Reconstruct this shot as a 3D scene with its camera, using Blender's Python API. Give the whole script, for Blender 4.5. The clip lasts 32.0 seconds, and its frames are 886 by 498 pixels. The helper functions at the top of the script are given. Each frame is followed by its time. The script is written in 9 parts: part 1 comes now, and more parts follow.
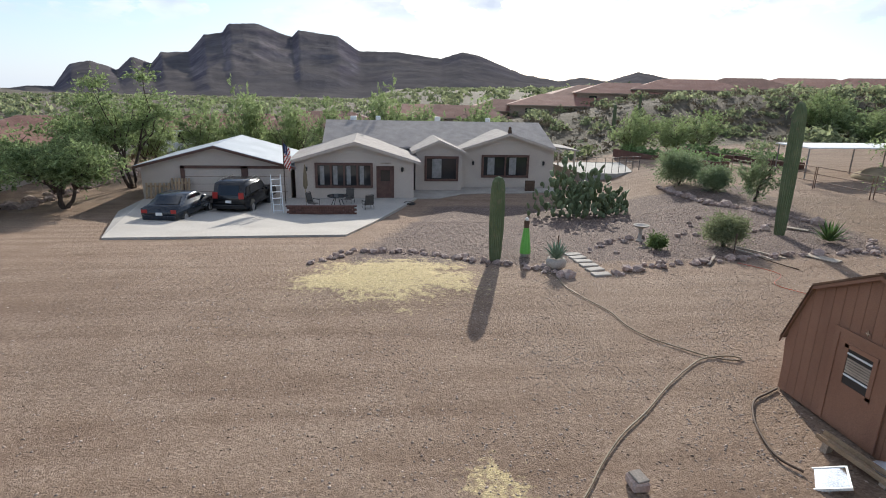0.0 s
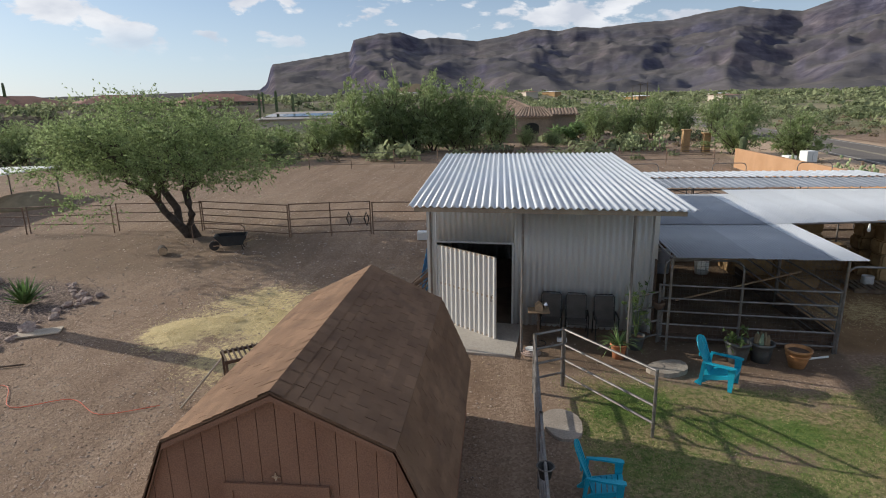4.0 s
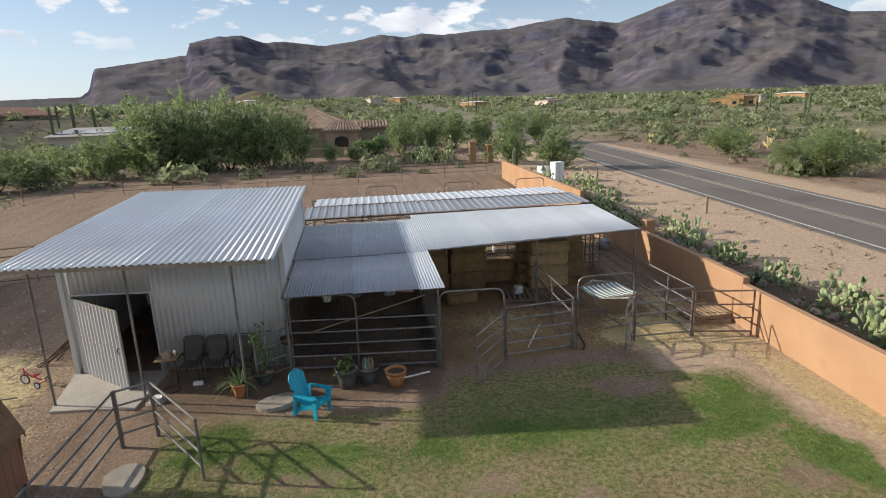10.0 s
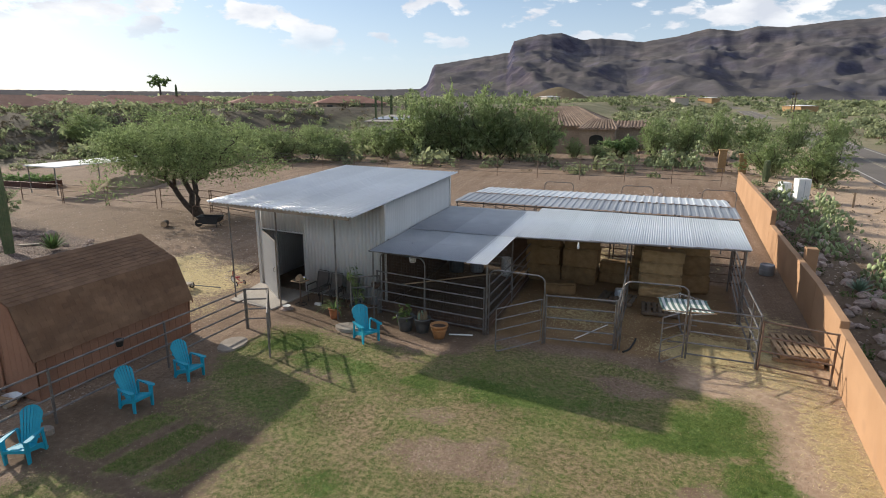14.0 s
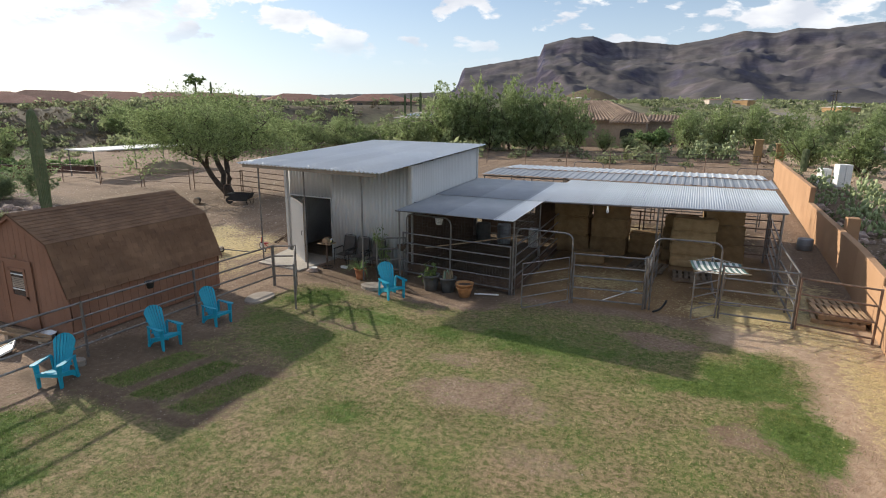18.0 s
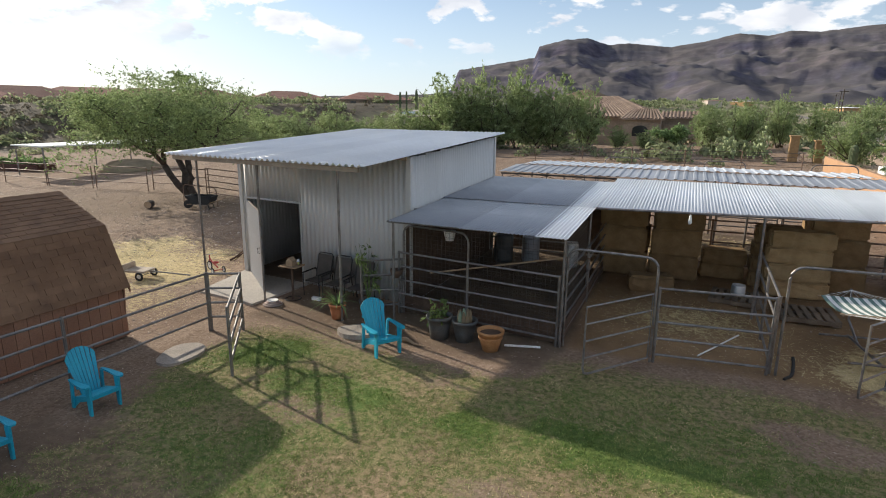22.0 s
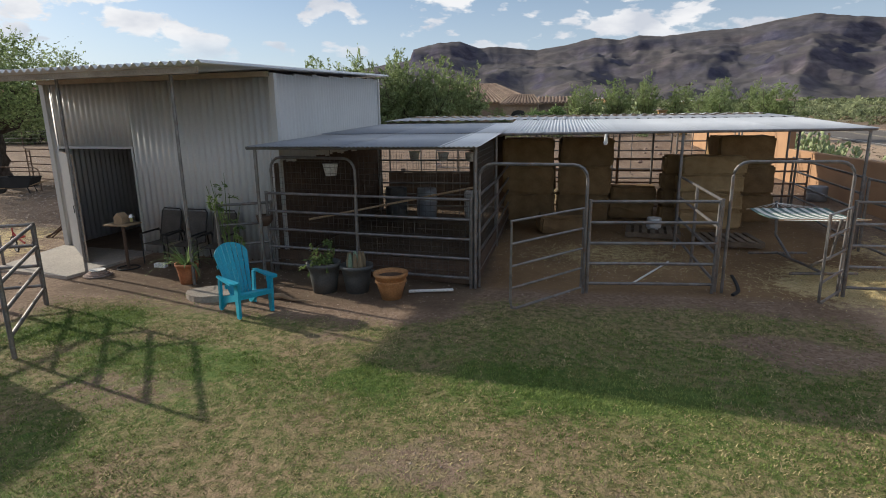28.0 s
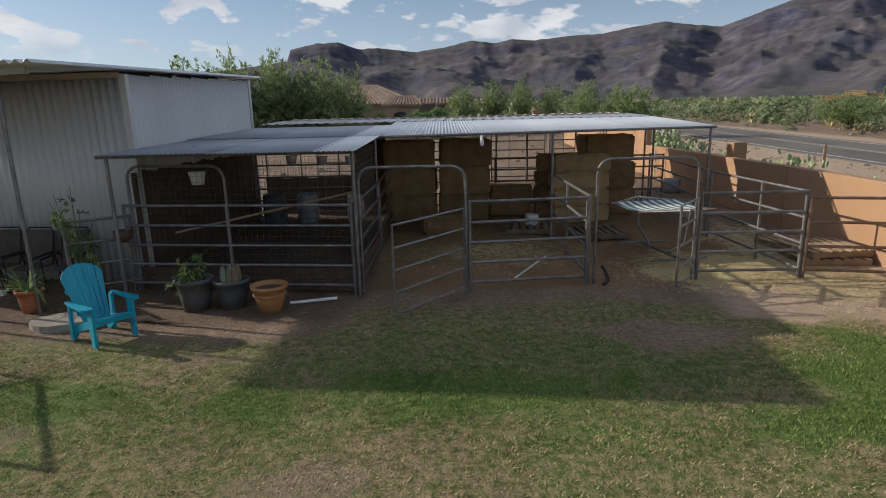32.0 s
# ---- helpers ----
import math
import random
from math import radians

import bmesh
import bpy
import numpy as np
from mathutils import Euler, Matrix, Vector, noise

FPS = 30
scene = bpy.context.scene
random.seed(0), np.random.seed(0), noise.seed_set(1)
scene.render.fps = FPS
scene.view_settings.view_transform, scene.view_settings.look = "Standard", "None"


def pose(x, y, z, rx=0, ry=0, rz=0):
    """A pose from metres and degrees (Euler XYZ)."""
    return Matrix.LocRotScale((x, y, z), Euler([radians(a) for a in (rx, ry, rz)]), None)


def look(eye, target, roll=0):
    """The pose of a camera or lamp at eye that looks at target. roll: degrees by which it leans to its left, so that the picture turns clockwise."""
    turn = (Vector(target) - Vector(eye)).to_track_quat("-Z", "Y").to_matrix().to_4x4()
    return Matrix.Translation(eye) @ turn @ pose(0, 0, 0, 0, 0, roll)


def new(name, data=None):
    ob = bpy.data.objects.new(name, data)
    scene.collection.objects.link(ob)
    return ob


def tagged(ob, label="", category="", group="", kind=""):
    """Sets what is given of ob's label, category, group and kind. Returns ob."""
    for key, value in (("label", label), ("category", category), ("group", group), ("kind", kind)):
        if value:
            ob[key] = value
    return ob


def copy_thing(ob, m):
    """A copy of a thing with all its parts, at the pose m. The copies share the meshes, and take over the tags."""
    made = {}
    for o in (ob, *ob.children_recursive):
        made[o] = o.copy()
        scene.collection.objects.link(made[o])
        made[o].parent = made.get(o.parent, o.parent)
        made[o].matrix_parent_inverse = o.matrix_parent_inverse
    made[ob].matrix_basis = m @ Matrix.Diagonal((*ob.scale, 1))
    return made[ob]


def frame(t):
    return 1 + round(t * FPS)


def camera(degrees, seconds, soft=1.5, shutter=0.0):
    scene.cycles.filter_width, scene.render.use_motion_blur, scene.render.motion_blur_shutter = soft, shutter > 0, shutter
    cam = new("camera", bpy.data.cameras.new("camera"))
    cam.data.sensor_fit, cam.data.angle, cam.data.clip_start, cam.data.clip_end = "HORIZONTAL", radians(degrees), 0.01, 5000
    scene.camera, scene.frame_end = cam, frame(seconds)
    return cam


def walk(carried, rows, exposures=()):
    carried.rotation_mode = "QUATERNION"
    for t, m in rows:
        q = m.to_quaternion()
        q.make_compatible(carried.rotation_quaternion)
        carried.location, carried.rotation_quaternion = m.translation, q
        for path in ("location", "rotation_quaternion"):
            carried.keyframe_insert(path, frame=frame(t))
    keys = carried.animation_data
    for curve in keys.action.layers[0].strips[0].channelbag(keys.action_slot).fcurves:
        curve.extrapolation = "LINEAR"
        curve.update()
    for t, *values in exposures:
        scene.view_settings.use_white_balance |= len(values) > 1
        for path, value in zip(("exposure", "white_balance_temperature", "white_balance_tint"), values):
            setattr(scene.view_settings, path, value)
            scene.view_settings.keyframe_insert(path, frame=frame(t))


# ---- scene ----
cam = camera(76.3, 32.0, soft=1.0)
PATH = [
    (0, (5.25, -3.102, 5.534), (3.342, -2.858, 4.988), 1.3),
    (0.5, (4.581, -3.2, 5.463), (2.753, -2.59, 4.93), 1.4),
    (1, (3.849, -2.985, 5.423), (2.148, -2.071, 4.904), 1.0),
    (1.5, (3.259, -2.726, 5.427), (1.737, -1.534, 4.915), 0.5),
    (2, (2.767, -2.446, 5.418), (1.448, -1.029, 4.912), 0.3),
    (2.5, (2.159, -1.913, 5.354), (1.084, -0.302, 4.856), 0.2),
    (3, (1.428, -1.251, 5.301), (0.604, 0.504, 4.808), -0.2),
    (3.5, (0.808, -0.659, 5.337), (0.273, 1.204, 4.844), -0.8),
    (4, (0.2, -0.327, 5.726), (0.0, 1.602, 5.238), -1.2),
    (4.5, (-0.33, -0.025, 6.401), (-0.297, 1.913, 5.907), -2.0),
    (5, (-1.423, -0.099, 6.722), (-1.125, 1.813, 6.215), -1.3),
    (5.5, (-1.829, 0.247, 6.765), (-1.33, 2.117, 6.262), -1.4),
    (6, (-2.053, 0.594, 6.786), (-1.401, 2.417, 6.286), -1.6),
    (6.5, (-1.512, 0.961, 6.81), (-0.827, 2.77, 6.302), -3.0),
    (7, (-1.116, 0.919, 6.783), (-0.396, 2.715, 6.277), -2.7),
    (7.5, (-0.147, 1.039, 6.768), (0.541, 2.848, 6.261), -2.9),
    (8, (1.014, 0.732, 6.764), (1.523, 2.6, 6.264), -2.7),
    (8.5, (2.301, 0.361, 6.712), (2.734, 2.25, 6.217), -2.4),
    (9, (3.643, 0.003, 6.659), (4.02, 1.904, 6.169), -2.1),
    (9.5, (4.962, -0.43, 6.651), (5.276, 1.484, 6.164), -1.9),
    (10, (6.166, -1.069, 6.673), (6.444, 0.851, 6.188), -2.0),
    (10.5, (7.093, -1.756, 6.68), (7.159, 0.184, 6.198), -1.4),
    (11, (8.29, -2.307, 6.735), (8.257, -0.366, 6.254), -1.3),
    (11.5, (9.461, -2.727, 6.719), (9.426, -0.785, 6.238), -1.1),
    (12, (10.81, -3.071, 6.739), (10.784, -1.13, 6.259), -1.0),
    (12.5, (11.911, -3.327, 6.803), (11.658, -1.402, 6.323), -0.3),
    (13, (12.588, -3.32, 6.846), (12.06, -1.451, 6.367), -0.1),
    (13.5, (12.591, -3.152, 6.801), (12.005, -1.301, 6.32), 0.3),
    (14, (12.487, -2.989, 6.713), (11.797, -1.175, 6.231), 0.4),
    (14.5, (12.396, -2.944, 6.672), (11.687, -1.137, 6.19), 0.5),
    (15, (12.633, -3.684, 6.966), (11.916, -1.883, 6.472), 0.3),
    (15.5, (12.698, -3.813, 6.899), (11.98, -2.012, 6.407), 0.3),
    (16, (12.772, -3.943, 6.819), (12.047, -2.144, 6.331), 0.4),
    (16.5, (12.608, -3.283, 6.42), (11.878, -1.484, 5.943), 0.6),
    (17, (12.632, -3.258, 6.287), (11.86, -1.475, 5.811), 0.6),
    (17.5, (12.642, -3.234, 5.872), (11.864, -1.453, 5.398), 0.5),
    (18, (12.604, -3.177, 5.365), (11.824, -1.397, 4.894), 0.5),
    (18.5, (12.479, -3.053, 5.122), (11.698, -1.273, 4.651), 0.4),
    (19, (12.18, -2.578, 5.039), (11.398, -0.798, 4.57), 0.3),
    (19.5, (11.797, -1.944, 4.993), (11.019, -0.162, 4.525), 0.3),
    (20, (11.395, -1.139, 4.955), (10.65, 0.657, 4.488), 0.3),
    (20.5, (11.05, -0.368, 4.922), (10.301, 1.426, 4.454), 0.5),
    (21, (10.754, 0.363, 4.907), (9.999, 2.156, 4.44), 0.5),
    (21.5, (10.354, 1.119, 4.886), (9.595, 2.91, 4.419), 0.5),
    (22, (10.009, 1.734, 4.612), (9.244, 3.522, 4.147), 0.6),
    (22.5, (9.794, 2.008, 4.187), (9.026, 3.795, 3.721), 0.6),
    (23, (9.668, 2.055, 3.703), (8.901, 3.843, 3.239), 0.5),
    (23.5, (9.601, 2.03, 3.235), (8.835, 3.819, 2.772), 0.4),
    (24, (9.529, 2.141, 2.969), (8.764, 3.93, 2.506), 0.5),
    (24.5, (9.489, 2.547, 2.904), (8.722, 4.335, 2.441), 0.4),
    (25, (9.556, 2.465, 3.141), (8.774, 4.239, 2.649), 0.6),
    (25.5, (9.5, 2.89, 3.134), (8.705, 4.658, 2.643), 0.4),
    (26, (9.418, 3.231, 3.115), (8.612, 4.995, 2.626), 0.2),
    (26.5, (9.171, 3.772, 2.857), (8.387, 5.554, 2.399), 0.2),
    (27, (9.111, 3.8, 2.831), (8.385, 5.607, 2.375), 0.1),
    (27.5, (9.126, 3.785, 2.791), (8.57, 5.651, 2.336), -0.3),
    (28, (9.263, 3.626, 2.787), (8.873, 5.534, 2.332), -0.7),
    (28.5, (9.388, 3.651, 2.754), (9.204, 5.59, 2.3), -1.1),
    (29, (9.439, 3.734, 2.737), (9.408, 5.681, 2.28), -1.3),
    (29.5, (9.45, 3.835, 2.693), (9.463, 5.782, 2.236), -1.5),
    (30, (9.399, 3.919, 2.678), (9.509, 5.863, 2.22), -1.7),
    (30.5, (9.292, 3.987, 2.68), (9.509, 5.922, 2.219), -1.9),
    (31, (9.274, 3.95, 2.72), (9.483, 5.885, 2.26), -1.9),
    (31.5, (9.298, 3.888, 2.8), (9.394, 5.833, 2.342), -1.5),
    (32, (9.379, 3.76, 2.807), (9.372, 5.707, 2.35), -1.3),
]
EXPOSURES = [(0.0, 0.46, 5980, 10), (2.8, 0.40, 6120, 10), (4.2, 0.10, 6250, 10), (7.0, 0.34, 6350, 10), (10.0, 0.32, 6350, 10), (24.0, 0.46, 6450, 10), (27.5, 0.22, 6400, 10), (30.0, -0.04, 6280, 10), (32.0, -0.10, 6200, 10)]
walk(cam, [(t, look(eye, target, roll)) for t, eye, target, roll in PATH], EXPOSURES)


# ---- world and sun ----
SUN_DIR = Vector((-0.896, 0.257, 0.363)).normalized()
SUN_EL = math.asin(SUN_DIR.z)
SUN_AZ = math.atan2(SUN_DIR.x, SUN_DIR.y)

world = bpy.data.worlds.new("desert_sky")
scene.world = world
world.use_nodes = True
wn, wl = world.node_tree.nodes, world.node_tree.links
wn.clear()


def wnode(kind, **values):
    n = wn.new(kind)
    for k, v in values.items():
        n.inputs[k].default_value = v
    return n


sky = wn.new("ShaderNodeTexSky")
sky.sky_type = "NISHITA"
sky.sun_disc = False
sky.sun_elevation = SUN_EL
sky.sun_rotation = SUN_AZ
sky.altitude = 600.0
sky.dust_density = 0.9
sky.air_density = 1.0
sky.ozone_density = 2.5
coord = wn.new("ShaderNodeTexCoord")
sep = wn.new("ShaderNodeSeparateXYZ")
wl.new(coord.outputs["Generated"], sep.inputs[0])
# heaped clouds, flattened towards the skyline
div = wn.new("ShaderNodeVectorMath")
div.operation = "MULTIPLY"
div.inputs[1].default_value = (1.0, 1.0, 2.3)
wl.new(coord.outputs["Generated"], div.inputs[0])
cl = wnode("ShaderNodeTexNoise", Scale=8.6, Detail=10.0, Roughness=0.56, Distortion=0.15)
wl.new(div.outputs[0], cl.inputs["Vector"])
ramp = wn.new("ShaderNodeValToRGB")
ramp.color_ramp.elements[0].position, ramp.color_ramp.elements[1].position = 0.50, 0.548
wl.new(cl.outputs[0], ramp.inputs[0])
# clouds thin out towards the zenith and end at the skyline
band = wn.new("ShaderNodeMapRange")
band.inputs["From Min"].default_value, band.inputs["From Max"].default_value = 0.075, 0.13
wl.new(sep.outputs["Z"], band.inputs["Value"])
cmul = wn.new("ShaderNodeMath")
cmul.operation = "MULTIPLY"
wl.new(ramp.outputs[0], cmul.inputs[0])
wl.new(band.outputs[0], cmul.inputs[1])
shade = wnode("ShaderNodeTexNoise", Scale=11.0, Detail=6.0)
wl.new(div.outputs[0], shade.inputs["Vector"])
ctone = wn.new("ShaderNodeValToRGB")
ctone.color_ramp.elements[0].position, ctone.color_ramp.elements[1].position = 0.35, 0.62
ctone.color_ramp.elements[0].color = (5.8, 6.1, 6.7, 1)
ctone.color_ramp.elements[1].color = (8.5, 8.5, 8.55, 1)
wl.new(shade.outputs[0], ctone.inputs[0])
haze = wn.new("ShaderNodeMapRange")
haze.inputs["From Min"].default_value, haze.inputs["From Max"].default_value = 0.0, 0.28
haze.inputs["To Min"].default_value, haze.inputs["To Max"].default_value = 0.72, 0.0
wl.new(sep.outputs["Z"], haze.inputs["Value"])
hazemix = wn.new("ShaderNodeMix")
hazemix.data_type = "RGBA"
wl.new(haze.outputs[0], hazemix.inputs[0])
wl.new(sky.outputs[0], hazemix.inputs[6])
hazemix.inputs[7].default_value = (6.2, 6.9, 7.8, 1)
skymix = wn.new("ShaderNodeMix")
skymix.data_type = "RGBA"
wl.new(cmul.outputs[0], skymix.inputs[0])
wl.new(hazemix.outputs[2], skymix.inputs[6])
wl.new(ctone.outputs[0], skymix.inputs[7])
bg = wnode("ShaderNodeBackground", Strength=0.096)
wl.new(skymix.outputs[2], bg.inputs[0])
wo = wn.new("ShaderNodeOutputWorld")
wl.new(bg.outputs[0], wo.inputs[0])

sun_data = bpy.data.lights.new("sun", "SUN")
sun_data.energy = 4.6
sun_data.angle = radians(0.6)
sun_data.color = (1.0, 0.905, 0.75)
sun = new("sun", sun_data)
sun.matrix_world = look(SUN_DIR * 50.0, (0, 0, 0))


# ---- materials ----
def mat(name, c1, c2=None, rough=0.85, metal=0.0, scale=3.0, fine=40.0, bump=0.25, vary=0.0, spec=0.4, wear=None, island=False, thru=0.0, grain=0.19):
    """Two tones by a coarse noise, a finer grain on top, and relief; wear: (colour, amount). vary: tone from object to object."""
    m = bpy.data.materials.new(name)
    m.use_nodes = True
    n, l = m.node_tree.nodes, m.node_tree.links
    p = n["Principled BSDF"]
    p.inputs["Roughness"].default_value = rough
    p.inputs["Metallic"].default_value = metal
    p.inputs["Specular IOR Level"].default_value = spec
    tc = n.new("ShaderNodeTexCoord")
    a = n.new("ShaderNodeTexNoise")
    a.inputs["Scale"].default_value, a.inputs["Detail"].default_value = scale, 6
    b = n.new("ShaderNodeTexNoise")
    b.inputs["Scale"].default_value, b.inputs["Detail"].default_value = fine, 4
    l.new(tc.outputs["Object"], a.inputs["Vector"])
    l.new(tc.outputs["Object"], b.inputs["Vector"])
    r = n.new("ShaderNodeValToRGB")
    r.color_ramp.elements[0].position, r.color_ramp.elements[1].position = 0.36, 0.66
    r.color_ramp.elements[0].color = (*c1, 1)
    r.color_ramp.elements[1].color = (*(c2 or [min(1, v * 1.25) for v in c1]), 1)
    l.new(a.outputs[0], r.inputs[0])
    g = n.new("ShaderNodeMapRange")
    g.inputs["From Min"].default_value, g.inputs["From Max"].default_value = 0.3, 0.7
    g.inputs["To Min"].default_value, g.inputs["To Max"].default_value = 1 - grain, 1 + grain
    l.new(b.outputs[0], g.inputs["Value"])
    mul = n.new("ShaderNodeVectorMath")
    mul.operation = "SCALE"
    l.new(r.outputs[0], mul.inputs[0])
    l.new(g.outputs[0], mul.inputs["Scale"])
    out = mul.outputs[0]
    if vary:
        if island:
            o = n.new("ShaderNodeNewGeometry").outputs["Random Per Island"]
        else:
            o = n.new("ShaderNodeObjectInfo").outputs["Random"]
        v = n.new("ShaderNodeMapRange")
        v.inputs["To Min"].default_value, v.inputs["To Max"].default_value = 1 - vary, 1 + vary
        l.new(o, v.inputs["Value"])
        m2 = n.new("ShaderNodeVectorMath")
        m2.operation = "SCALE"
        l.new(out, m2.inputs[0])
        l.new(v.outputs[0], m2.inputs["Scale"])
        out = m2.outputs[0]
    if wear:
        w = n.new("ShaderNodeTexNoise")
        w.inputs["Scale"].default_value, w.inputs["Detail"].default_value = scale * 2.3, 8
        l.new(tc.outputs["Object"], w.inputs["Vector"])
        wr = n.new("ShaderNodeMapRange")
        wr.inputs["From Min"].default_value, wr.inputs["From Max"].default_value = 0.56, 0.70
        wr.inputs["To Max"].default_value = wear[1]
        l.new(w.outputs[0], wr.inputs["Value"])
        mx = n.new("ShaderNodeMix")
        mx.data_type = "RGBA"
        l.new(wr.outputs[0], mx.inputs[0])
        l.new(out, mx.inputs[6])
        mx.inputs[7].default_value = (*wear[0], 1)
        out = mx.outputs[2]
    l.new(out, p.inputs["Base Color"])
    if thru:
        tr = n.new("ShaderNodeBsdfTranslucent")
        l.new(out, tr.inputs[0])
        ms = n.new("ShaderNodeMixShader")
        ms.inputs[0].default_value = thru
        l.new(p.outputs[0], ms.inputs[1])
        l.new(tr.outputs[0], ms.inputs[2])
        l.new(ms.outputs[0], n["Material Output"].inputs[0])
    if bump:
        bp = n.new("ShaderNodeBump")
        bp.inputs["Strength"].default_value, bp.inputs["Distance"].default_value = bump, 0.02
        l.new(b.outputs[0], bp.inputs["Height"])
        l.new(bp.outputs[0], p.inputs["Normal"])
    return m


